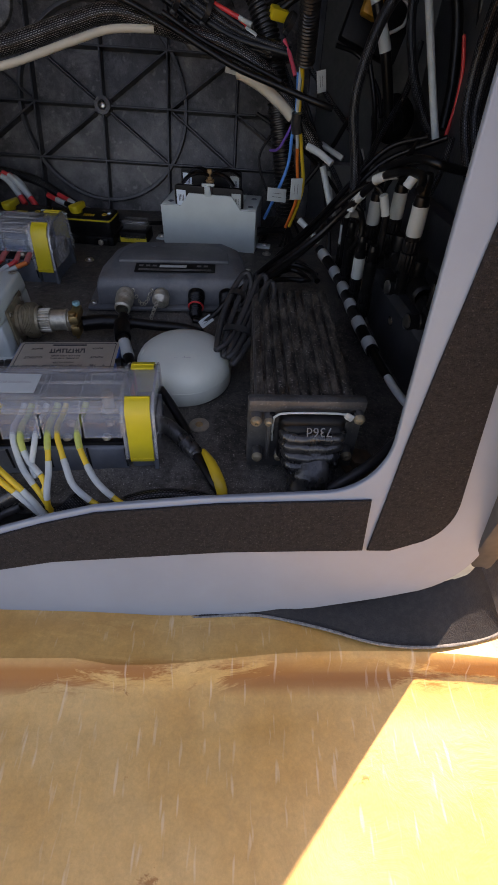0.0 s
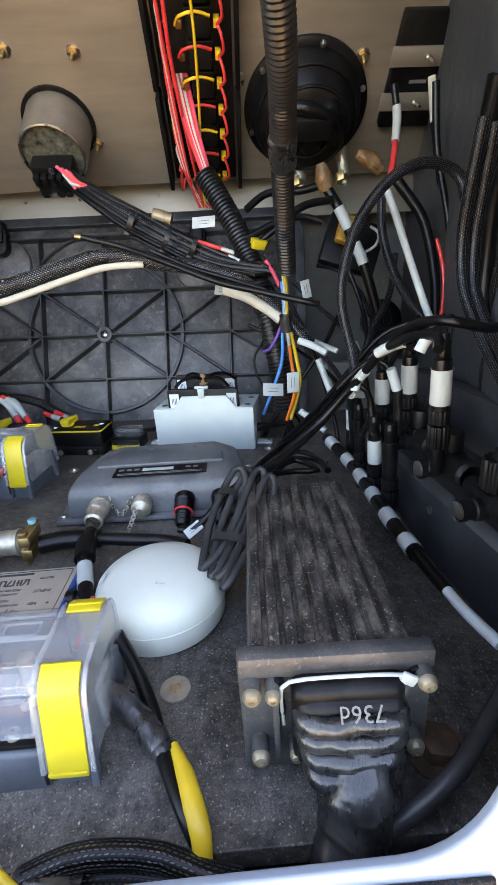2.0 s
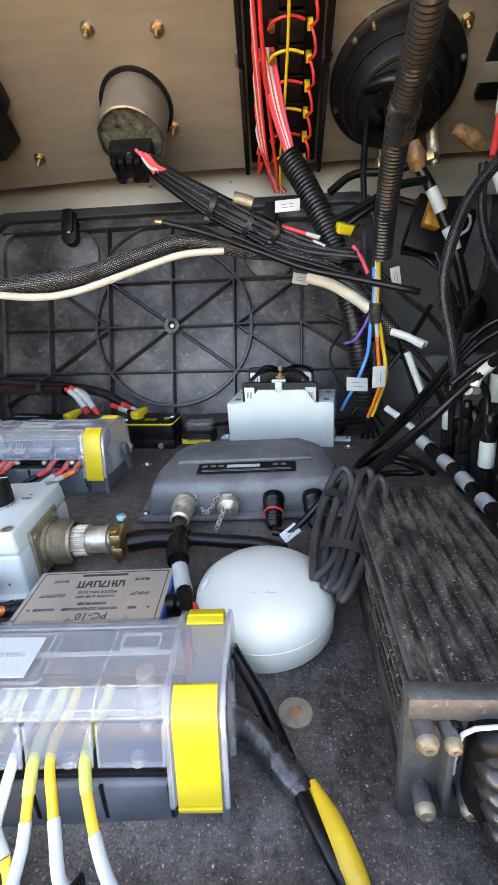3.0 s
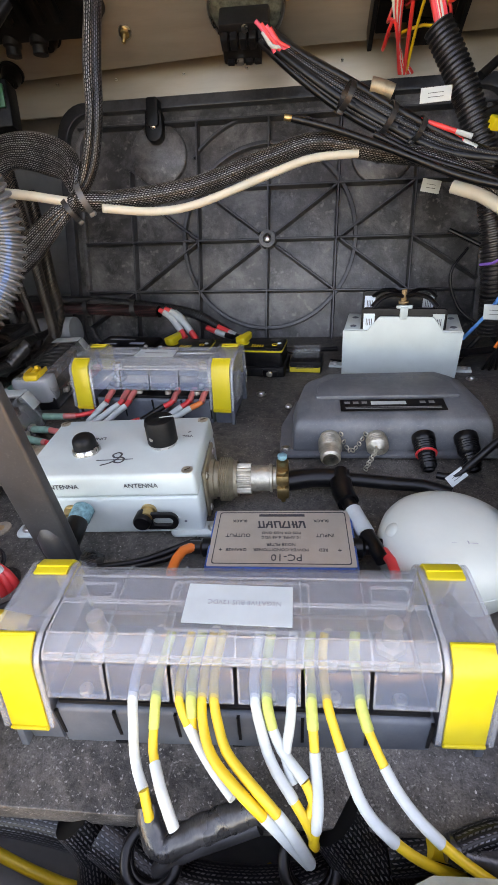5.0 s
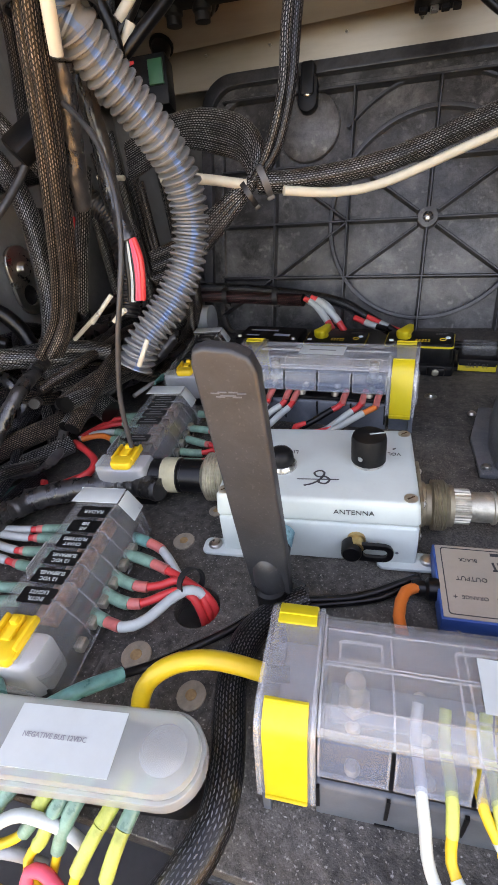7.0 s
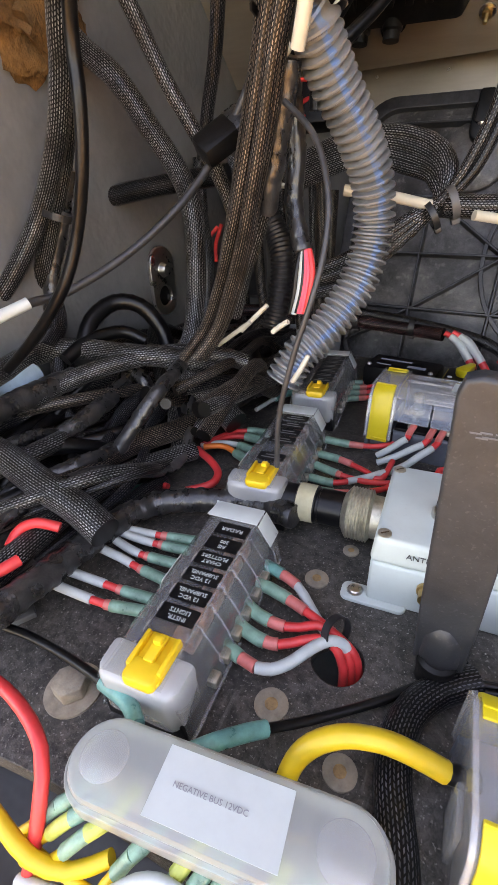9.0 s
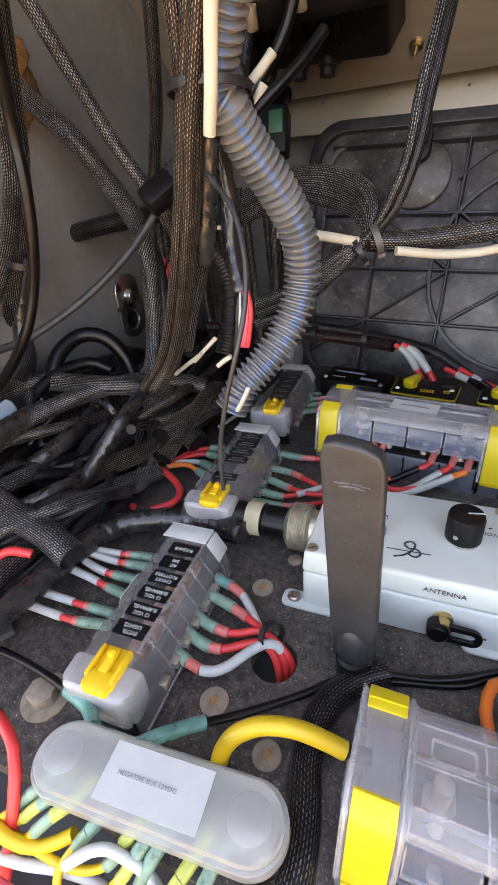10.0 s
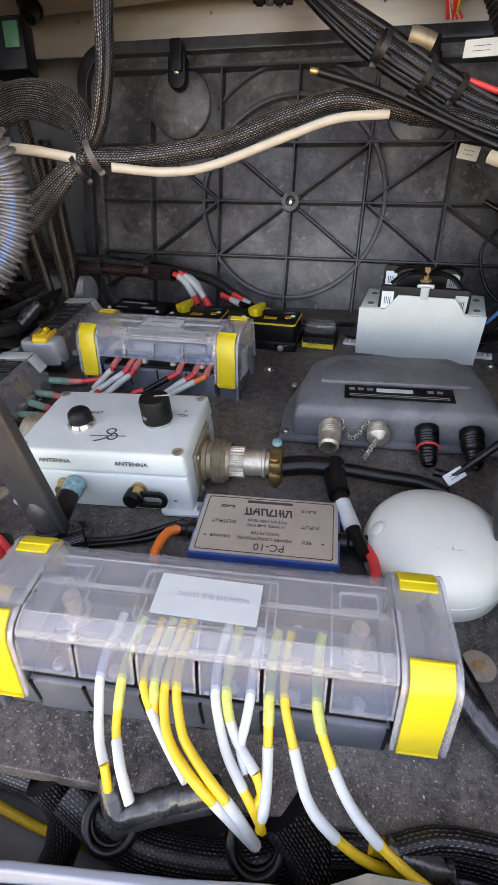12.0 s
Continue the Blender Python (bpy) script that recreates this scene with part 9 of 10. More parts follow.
wire([(-0.498, 0.751, 0.012), (-0.475, 0.764, 0.012), (-0.451, 0.78, 0.014)], 0.0026, ((0, 0.3, CRIMP, 1.5), (0.25, 0.5, CRIMPP, 1.4), (0.48, 1, RED, 1),), "red wire with green crimp beside the third fuse block", "outlet wires of the fuse blocks")
wire([(-0.495, 0.735, 0.012), (-0.471, 0.748, 0.012), (-0.447, 0.764, 0.014)], 0.0026, ((0, 0.3, CRIMP, 1.5), (0.25, 0.5, CRIMPP, 1.4), (0.48, 1, RED, 1),), "red wire with green crimp beside the third fuse block", "outlet wires of the fuse blocks")
wire([(-0.542, 0.623, 0.012), (-0.566, 0.619, 0.012), (-0.581, 0.602, 0.014), (-0.592, 0.568, 0.016)], 0.003, ((0, 0.3, CRIMP, 1.6), (0.25, 1, RED, 1),), "red wire entering the middle fuse block", "inlet wires of the fuse blocks")
wire([(-0.541, 0.607, 0.012), (-0.566, 0.606, 0.012), (-0.58, 0.593, 0.014), (-0.589, 0.568, 0.016)], 0.003, ((0, 0.3, CRIMP, 1.6), (0.25, 1, RED, 1),), "red wire entering the middle fuse block", "inlet wires of the fuse blocks")
wire([(-0.541, 0.584, 0.012), (-0.564, 0.589, 0.012), (-0.58, 0.582, 0.014), (-0.592, 0.567, 0.016)], 0.003, ((0, 0.3, CRIMP, 1.6), (0.25, 1, WHITEW, 1),), "red wire entering the middle fuse block", "inlet wires of the fuse blocks")
wire([(-0.54, 0.567, 0.012), (-0.56, 0.576, 0.012), (-0.574, 0.578, 0.014), (-0.589, 0.566, 0.016)], 0.003, ((0, 0.3, CRIMP, 1.6), (0.25, 1, ORANGE, 1),), "red wire entering the middle fuse block", "inlet wires of the fuse blocks")
wire([(-0.59, 0.557, 0.018), (-0.566, 0.545, 0.016), (-0.552, 0.533, 0.014), (-0.551, 0.518, 0.012), (-0.568, 0.503, 0.01)], 0.0038, ((0, 1, RED, 1),), "loose red wire loop on the board")
wire([(-0.615, 0.475, 0.012), (-0.605, 0.487, 0.012), (-0.595, 0.499, 0.012), (-0.585, 0.499, 0.012)], 0.0032, ((0, 0.6, CRIMPB, 1.6), (0.5, 1, RED, 1),), "teal crimped wire end lying on the board")
wire([(-0.562, 0.757, 0.014), (-0.577, 0.734, 0.016), (-0.585, 0.7, 0.018)], 0.0026, ((0, 0.5, CRIMPB, 1.6), (0.4, 1, WHITEW, 1),), "green-crimped wire beside the far fuse block", "inlet wires of the fuse blocks")
wire([(-0.554, 0.732, 0.014), (-0.567, 0.704, 0.016), (-0.575, 0.658, 0.018)], 0.0026, ((0, 0.5, CRIMPB, 1.6), (0.4, 1, WHITEW, 1),), "green-crimped wire beside the far fuse block", "inlet wires of the fuse blocks")
for (ax, ay), (bx, by), first, second in (((-0.4037, 0.6393), (-0.4190, 0.6340), RED, WHITEW), ((-0.3856, 0.6391), (-0.4104, 0.6241), RED, WHITEW), ((-0.3767, 0.6366), (-0.4002, 0.6102), RED, WHITEW),
                                          ((-0.3267, 0.6409), (-0.3600, 0.6200), RED, RUBBER), ((-0.3081, 0.6414), (-0.3384, 0.6150), RED, WHITEW), ((-0.2944, 0.6384), (-0.3340, 0.6125), ORANGE, WHITEW)):
    way = [(ax + 0.003, ay + 0.016, 0.034), (ax + 0.001, ay + 0.006, 0.031), (ax, ay, 0.027), (ax * 0.72 + bx * 0.28, ay * 0.72 + by * 0.28, 0.024), (ax * 0.3 + bx * 0.7, ay * 0.3 + by * 0.7, 0.018), (bx, by, 0.014), (bx * 1.6 - ax * 0.6, by * 1.2 - ay * 0.2, 0.006)]
    wire(way, 0.0026, ((0, 0.2, CRIMPP, 1.3), (0.18, 0.34, first, 1.15), (0.32, 1, second, 1.3)), "red wire with a white sleeve under the rear bus bar", "wires of the rear bus bar")
wire([(-0.3600, 0.6200, 0.016), (-0.372, 0.6135, 0.014), (-0.361, 0.6095, 0.012), (-0.345, 0.6110, 0.013), (-0.334, 0.6150, 0.015)], 0.0026, ((0, 1, RED, 1.1),), "red wire looping between the rear bus wires", "wires of the rear bus bar")
cable([(-0.688, 0.84, 0.079), (-0.628, 0.86, 0.078), (-0.537, 0.87, 0.069), (-0.447, 0.87, 0.063), (-0.405, 0.86, 0.063)], 0.0085, BRAIDRD, "red-flecked braided loom along the foot of the panel", seg=12)
cable([(-0.658, 0.86, 0.089), (-0.536, 0.875, 0.08), (-0.449, 0.88, 0.07), (-0.364, 0.88, 0.054), (-0.321, 0.87, 0.035), (-0.28, 0.86, 0.012)], 0.007, BRAIDBK, "black braided loom along the foot of the panel", seg=10)
wire([(-0.403, 0.855, 0.067), (-0.388, 0.85, 0.06), (-0.374, 0.84, 0.047), (-0.362, 0.83, 0.032)], 0.0045, ((0, 0.2, RED, 0.8), (0.15, 0.8, WHITEW, 1.1), (0.78, 1, RED, 1),), "white-sleeved wire with a red end going to the breakers", "breaker wires")
wire([(-0.394, 0.855, 0.069), (-0.377, 0.85, 0.06), (-0.36, 0.84, 0.046), (-0.346, 0.83, 0.03)], 0.0045, ((0, 0.2, RED, 0.8), (0.15, 0.8, WHITEW, 1.1), (0.78, 1, RED, 1),), "white-sleeved wire with a red end going to the breakers", "breaker wires")
wire([(-0.388, 0.86, 0.065), (-0.37, 0.85, 0.056), (-0.357, 0.84, 0.038)], 0.0045, ((0, 0.2, RED, 0.8), (0.15, 0.8, WHITEW, 1.1), (0.78, 1, RED, 1),), "white-sleeved wire with a red end going to the breakers", "breaker wires")
wire([(-0.336, 0.86, 0.037), (-0.314, 0.85, 0.031), (-0.293, 0.84, 0.028)], 0.004, ((0, 0.4, RED, 1), (0.38, 0.7, WHITEW, 1.1), (0.68, 1, RUBBER, 1),), "red wire with white sleeve above the breakers", "breaker wires")
wire([(-0.319, 0.86, 0.038), (-0.298, 0.85, 0.031), (-0.277, 0.84, 0.023)], 0.004, ((0, 0.4, RED, 1), (0.38, 0.7, WHITEW, 1.1), (0.68, 1, RUBBER, 1),), "red wire with white sleeve above the breakers", "breaker wires")
wire([(-0.294, 0.85, 0.028), (-0.269, 0.84, 0.023), (-0.241, 0.84, 0.017)], 0.004, ((0, 0.4, RED, 1), (0.38, 0.7, WHITEW, 1.1), (0.68, 1, RUBBER, 1),), "red wire with white sleeve above the breakers", "breaker wires")
band((-0.519, 0.865, 0.071), (1, 0, 0), 0.0105, 0.007, TIE, "dark nylon cable tie on the rear loom")
band((-0.445, 0.865, 0.068), (1, 0, 0), 0.0105, 0.007, TIE, "dark nylon cable tie on the rear loom")
cable([(-0.23, 0.84, 0.01), (-0.198, 0.84, 0.001), (-0.167, 0.83, -0.004), (-0.133, 0.8, 0.003)], 0.003, RUBBER, "thin black wire behind the transponder", seg=6)
cable([(-0.218, 0.85, 0.005), (-0.183, 0.85, 0.003), (-0.145, 0.84, 0.008)], 0.003, RUBBER, "thin black wire behind the transponder", seg=6)
cable([(-0.594, 0.51, 0.4), (-0.645, 0.54, 0.346), (-0.663, 0.55, 0.321), (-0.694, 0.56, 0.281), (-0.73, 0.56, 0.235), (-0.752, 0.54, 0.194), (-0.776, 0.52, 0.161), (-0.828, 0.5, 0.116)], 0.0085, BRAID, "black braided loom down the side wall", group="side looms", seg=12)
cable([(-0.61, 0.53, 0.41), (-0.66, 0.56, 0.345), (-0.68, 0.57, 0.314), (-0.703, 0.575, 0.277), (-0.735, 0.575, 0.229), (-0.761, 0.57, 0.183), (-0.792, 0.565, 0.136), (-0.808, 0.56, 0.097), (-0.793, 0.55, 0.061), (-0.766, 0.54, 0.038)], 0.0085, BRAID, "black braided loom down the side wall", group="side looms", seg=12)
cable([(-0.72, 0.59, 0.265), (-0.739, 0.585, 0.218), (-0.759, 0.575, 0.171), (-0.756, 0.56, 0.128), (-0.737, 0.55, 0.083)], 0.007, TAPE, "black taped cable down the side wall", group="side looms", seg=12)
cable([(-0.565, 0.48, 0.38), (-0.598, 0.5, 0.328), (-0.602, 0.5, 0.296), (-0.612, 0.5, 0.259), (-0.63, 0.5, 0.22), (-0.646, 0.49, 0.185), (-0.681, 0.48, 0.147), (-0.715, 0.47, 0.118)], 0.0045, RUBBER, "thin grey cable hanging by the side wall", group="side looms", seg=12)
cable([(-0.792, 0.66, 0.425), (-0.75, 0.66, 0.37), (-0.707, 0.66, 0.336), (-0.682, 0.67, 0.295), (-0.656, 0.67, 0.26), (-0.637, 0.66, 0.228), (-0.631, 0.65, 0.181), (-0.631, 0.64, 0.138), (-0.629, 0.62, 0.105), (-0.638, 0.6, 0.089)], 0.0105, BRAID, "black braided loom curving down the side wall", group="side looms", seg=12)
cable([(-0.669, 0.6, 0.436), (-0.649, 0.63, 0.359), (-0.635, 0.64, 0.321), (-0.618, 0.65, 0.286), (-0.602, 0.66, 0.25), (-0.595, 0.67, 0.22)], 0.0068, BRAID, "thin black braided loom", group="side looms", seg=12)
cable([(-0.635, 0.67, 0.221), (-0.625, 0.66, 0.18), (-0.624, 0.65, 0.136), (-0.622, 0.63, 0.105)], 0.008, BRAIDBK, "black braided loom beside the thick one", group="side looms", seg=12)
cable([(-0.581, 0.66, 0.444), (-0.614, 0.69, 0.354), (-0.634, 0.7, 0.308), (-0.645, 0.7, 0.266)], 0.0065, BRAIDBK, "black cable hanging from the console top", group="side looms", seg=12)
cable([(-0.972, 0.655, 0.205), (-0.883, 0.67, 0.22), (-0.809, 0.68, 0.231), (-0.754, 0.7, 0.241), (-0.695, 0.72, 0.249), (-0.633, 0.73, 0.254)], 0.0105, BRAIDBK, "matt black braided tube crossing the side wall", group="side looms", seg=12)
cable([(-0.688, 0.438, 0.166), (-0.677, 0.478, 0.174), (-0.666, 0.51, 0.177), (-0.64, 0.557, 0.198), (-0.615, 0.596, 0.226), (-0.598, 0.622, 0.252), (-0.588, 0.632, 0.268)], 0.0036, LEAD, "grey cable running into a moulded coupler", group="side looms", seg=12)
cable([(-0.685, 0.452, 0.168), (-0.681, 0.464, 0.171), (-0.675, 0.479, 0.175)], 0.0046, GREYW, "pale printed sleeve on the grey cable", name="cable_sleeve", category="cable sleeve", seg=10)
cp = thing("cable_coupler", (-0.58, 0.635, 0.281), (35, 30, -25), "moulded black cable coupler with tape", "coupler")
part("body", box(0.026, 0.05, 0.018, (0, 0, -0.009), 0.004), BLACK, cp)
part("tape_wrap", box(0.028, 0.018, 0.020, (0, 0.014, -0.010), 0.005), TAPE, cp)
cable([(-0.573, 0.638, 0.289), (-0.559, 0.641, 0.312), (-0.543, 0.634, 0.337), (-0.528, 0.624, 0.363), (-0.513, 0.603, 0.409)], 0.0036, LEAD, "grey cable rising from the coupler", group="side looms", seg=12)
cable([(-0.444, 0.515, 0.431), (-0.464, 0.53, 0.401), (-0.498, 0.55, 0.329), (-0.507, 0.555, 0.305), (-0.517, 0.56, 0.277), (-0.529, 0.565, 0.245), (-0.543, 0.57, 0.21), (-0.563, 0.58, 0.172), (-0.581, 0.58, 0.136), (-0.603, 0.57, 0.107)], 0.0052, BRAIDBR, "brown-black braided loom tied to the grey conduit", group="side looms", seg=12)
cable([(-0.445, 0.521, 0.433), (-0.464, 0.536, 0.403), (-0.496, 0.556, 0.33), (-0.505, 0.561, 0.306), (-0.514, 0.566, 0.277), (-0.526, 0.571, 0.244), (-0.539, 0.576, 0.209), (-0.559, 0.586, 0.171), (-0.576, 0.586, 0.135), (-0.597, 0.576, 0.106)], 0.0052, BRAID, "brown-black braided loom tied to the grey conduit", group="side looms", seg=12)
cable([(-0.439, 0.515, 0.43), (-0.457, 0.53, 0.4), (-0.488, 0.55, 0.328), (-0.496, 0.555, 0.304), (-0.505, 0.56, 0.276), (-0.517, 0.565, 0.244), (-0.529, 0.57, 0.21), (-0.547, 0.58, 0.173), (-0.564, 0.58, 0.138), (-0.581, 0.57, 0.11)], 0.0052, BRAIDBR, "brown-black braided loom tied to the grey conduit", group="side looms", seg=12)
cable([(-0.436, 0.509, 0.428), (-0.455, 0.524, 0.398), (-0.488, 0.544, 0.327), (-0.497, 0.549, 0.304), (-0.506, 0.554, 0.276), (-0.517, 0.559, 0.244), (-0.529, 0.564, 0.211), (-0.548, 0.574, 0.174), (-0.564, 0.574, 0.139), (-0.583, 0.564, 0.112)], 0.0052, BRAIDBR, "brown-black braided loom tied to the grey conduit", group="side looms", seg=12)
cable([(-0.501, 0.56, 0.389), (-0.512, 0.575, 0.335), (-0.522, 0.58, 0.303), (-0.538, 0.59, 0.265), (-0.551, 0.595, 0.227), (-0.568, 0.6, 0.182), (-0.579, 0.6, 0.141)], 0.007, BRAIDBR, "brown-black braided loom behind the others", group="side looms", seg=12)
cable([(-0.518, 0.6, 0.253), (-0.532, 0.6, 0.218), (-0.547, 0.6, 0.183), (-0.562, 0.6, 0.142)], 0.006, BRAID, "thin braided loom beside the others", group="side looms", seg=12)
cable([(-0.494, 0.57, 0.311), (-0.503, 0.575, 0.28), (-0.514, 0.58, 0.243), (-0.52, 0.585, 0.228)], 0.0075, TAPE, "shiny black taped bundle", group="side looms", seg=12)
cable([(-0.432, 0.508, 0.426), (-0.45, 0.522, 0.393), (-0.458, 0.528, 0.373), (-0.464, 0.533, 0.354), (-0.47, 0.538, 0.333), (-0.479, 0.546, 0.31)], 0.0042, CREAM, "cream sleeved cable tied to the braided looms", group="side looms", seg=10)
band((-0.487, 0.566, 0.335), (0, 0.1, 1), 0.0265, 0.005, TIE, "dark nylon cable tie round loom and conduit")
band((-0.716, 0.565, 0.229), (0.3, 0.2, 1), 0.013, 0.006, TIE, "dark nylon cable tie on the side wall loom")
cable([(-0.493, 0.56, 0.289), (-0.477, 0.55, 0.278), (-0.463, 0.54, 0.264), (-0.451, 0.525, 0.238), (-0.449, 0.515, 0.212), (-0.453, 0.505, 0.184), (-0.462, 0.5, 0.152), (-0.47, 0.496, 0.116), (-0.472, 0.494, 0.094), (-0.472, 0.492, 0.068)], 0.0019, LEAD, "thin black lead hanging down to the amber latch", group="side looms", seg=12)
cable([(-0.515, 0.62, 0.309), (-0.51, 0.62, 0.267), (-0.51, 0.615, 0.232), (-0.504, 0.61, 0.212), (-0.498, 0.605, 0.197)], 0.007, TAPE, "black taped harness ending in loose wires", group="side looms", seg=12)
wire([(-0.499, 0.605, 0.199), (-0.501, 0.6, 0.184), (-0.502, 0.597, 0.166), (-0.505, 0.595, 0.15)], 0.0026, ((0, 1, RUBBER, 1),), "loose wire from the taped harness", "loose harness wires")
wire([(-0.498, 0.605, 0.199), (-0.497, 0.6, 0.184), (-0.498, 0.597, 0.167), (-0.502, 0.595, 0.15)], 0.0026, ((0, 1, WHITEW, 1),), "loose wire from the taped harness", "loose harness wires")
wire([(-0.496, 0.605, 0.199), (-0.493, 0.6, 0.184), (-0.494, 0.597, 0.167), (-0.498, 0.595, 0.151)], 0.0026, ((0, 1, PINK, 1),), "loose wire from the taped harness", "loose harness wires")
wire([(-0.495, 0.605, 0.199), (-0.491, 0.6, 0.184), (-0.492, 0.597, 0.167), (-0.495, 0.595, 0.151)], 0.0026, ((0, 1, PINK, 1),), "loose wire from the taped harness", "loose harness wires")
wire([(-0.493, 0.605, 0.199), (-0.488, 0.6, 0.184), (-0.489, 0.597, 0.167), (-0.492, 0.595, 0.151)], 0.0026, ((0, 1, RED, 1),), "loose wire from the taped harness", "loose harness wires")
wire([(-0.497, 0.605, 0.199), (-0.495, 0.6, 0.184), (-0.496, 0.597, 0.167), (-0.499, 0.595, 0.151)], 0.0026, ((0, 1, RUBBER, 1),), "loose wire from the taped harness", "loose harness wires")
cable([(-0.575, 0.68, 0.224), (-0.558, 0.68, 0.208), (-0.545, 0.67, 0.179), (-0.546, 0.66, 0.138), (-0.548, 0.65, 0.117)], 0.012, CONDBLK, "black flexible conduit behind the looms", group="side looms", seg=14, rib=0.0015, pitch=0.004)
cable([(-0.546, 0.6, 0.138), (-0.562, 0.6, 0.127), (-0.582, 0.6, 0.113)], 0.0022, CREAM, "cream wire end among the looms", seg=8)
cable([(-0.533, 0.61, 0.152), (-0.543, 0.605, 0.142), (-0.556, 0.6, 0.129)], 0.0022, CREAM, "cream wire end among the looms", seg=8)
cable([(-0.52, 0.66, 0.24), (-0.536, 0.66, 0.242), (-0.547, 0.66, 0.243)], 0.0022, CREAM, "cream wire end among the looms", seg=8)
cable([(-0.496, 0.57, 0.151), (-0.504, 0.57, 0.146), (-0.51, 0.57, 0.141)], 0.0022, CREAM, "cream wire end among the looms", seg=8)
cable([(-0.473, 0.555, 0.131), (-0.479, 0.55, 0.118), (-0.484, 0.55, 0.11)], 0.0022, CREAM, "cream wire end among the looms", seg=8)
cable([(-0.411, 0.705, 0.224), (-0.41, 0.715, 0.25), (-0.43, 0.73, 0.269), (-0.469, 0.74, 0.279), (-0.513, 0.75, 0.277), (-0.564, 0.76, 0.263)], 0.0066, BRAID, "black braided loom looped beside the panel", group="side looms", seg=12)
cable([(-0.411, 0.705, 0.224), (-0.414, 0.715, 0.247), (-0.435, 0.73, 0.262), (-0.475, 0.74, 0.272), (-0.514, 0.75, 0.269), (-0.565, 0.76, 0.255)], 0.0066, BRAID, "black braided loom looped beside the panel", group="side looms", seg=12)
cable([(-0.411, 0.705, 0.224), (-0.418, 0.715, 0.244), (-0.439, 0.73, 0.255), (-0.479, 0.74, 0.265), (-0.515, 0.75, 0.262), (-0.567, 0.76, 0.247)], 0.006, BRAID, "black braided loom looped beside the panel", group="side looms", seg=12)
cable([(-0.411, 0.705, 0.224), (-0.423, 0.715, 0.242), (-0.444, 0.73, 0.249), (-0.485, 0.74, 0.259), (-0.516, 0.75, 0.255), (-0.568, 0.76, 0.239)], 0.006, BRAID, "black braided loom looped beside the panel", group="side looms", seg=12)
cable([(-0.413, 0.705, 0.224), (-0.433, 0.69, 0.213), (-0.461, 0.68, 0.194), (-0.488, 0.67, 0.179), (-0.511, 0.66, 0.172)], 0.0058, BRAID, "black braided loom leading away below the tie", group="side looms", seg=12)
cable([(-0.413, 0.705, 0.224), (-0.433, 0.69, 0.208), (-0.462, 0.68, 0.185), (-0.489, 0.67, 0.169), (-0.512, 0.66, 0.162)], 0.0058, BRAID, "black braided loom leading away below the tie", group="side looms", seg=12)
cable([(-0.413, 0.705, 0.224), (-0.433, 0.69, 0.202), (-0.463, 0.68, 0.174), (-0.49, 0.67, 0.158), (-0.514, 0.66, 0.151)], 0.0058, BRAID, "black braided loom leading away below the tie", group="side looms", seg=12)
cable([(-0.368, 0.76, 0.425), (-0.371, 0.75, 0.4), (-0.373, 0.735, 0.37), (-0.379, 0.72, 0.328), (-0.383, 0.71, 0.287), (-0.398, 0.705, 0.246), (-0.414, 0.702, 0.223)], 0.0046, BRAID, "black braided loom rising in front of the panel", group="side looms", seg=12)
cable([(-0.36, 0.76, 0.423), (-0.363, 0.75, 0.399), (-0.366, 0.735, 0.369), (-0.371, 0.72, 0.327), (-0.376, 0.71, 0.286), (-0.39, 0.705, 0.246), (-0.411, 0.702, 0.223)], 0.0046, BRAIDBK, "black braided loom rising in front of the panel", group="side looms", seg=12)
band((-0.403, 0.7, 0.223), (0.8, 0.3, 0.3), 0.0125, 0.006, PALETIE, "pale nylon cable tie at the loom crossing")
band((-0.417, 0.695, 0.214), (0.8, 0.3, 0.5), 0.011, 0.005, TIE, "dark nylon cable tie below the loom crossing")
gx = thing("relay", (-0.587, 0.9, 0.317), (70, 0, 10), "small green and black relay with red wires", "relay")
part("body", box(0.05, 0.055, 0.03, (0, 0, 0), 0.004), BLACK, gx)
part("green_face", box(0.018, 0.026, 0.004, (0.012, 0.006, 0.03), 0.001), pbr("dark_green_plastic", (0.02, 0.12, 0.06), 0.4), gx, "dark green face")
tube_part("lead", [(-0.015, 0.02, 0.028), (-0.03, 0.016, 0.034), (-0.032, -0.006, 0.032), (-0.018, -0.02, 0.028)], 0.0026, RED, gx, "red lead", seg=8)
tube_part("lead", [(-0.015, 0.0, 0.028), (-0.026, -0.012, 0.036), (-0.02, -0.034, 0.03)], 0.0026, RED, gx, "red lead", seg=8)
cable([(-0.503, 0.78, 0.43), (-0.516, 0.78, 0.399), (-0.535, 0.77, 0.369), (-0.549, 0.76, 0.352)], 0.006, RUBBER, "black cable from the display sockets", group="display cables", seg=8)
cable([(-0.484, 0.8, 0.396), (-0.503, 0.78, 0.371), (-0.526, 0.76, 0.349), (-0.547, 0.75, 0.332)], 0.006, RUBBER, "black cable from the display sockets", group="display cables", seg=8)
cable([(-0.565, 0.8, 0.408), (-0.568, 0.79, 0.379), (-0.571, 0.78, 0.35)], 0.006, BRAIDBK, "black cable from the display sockets", group="display cables", seg=8)
cable([(-0.553, 0.74, 0.378), (-0.544, 0.74, 0.355), (-0.541, 0.74, 0.327), (-0.54, 0.74, 0.301)], 0.006, RUBBER, "black cable from the display sockets", group="display cables", seg=8)
cable([(-0.526, 0.77, 0.382), (-0.536, 0.765, 0.371), (-0.546, 0.76, 0.361)], 0.0052, CREAM, "cream sleeve on a display cable", name="cable_sleeve", category="cable sleeve", seg=8)
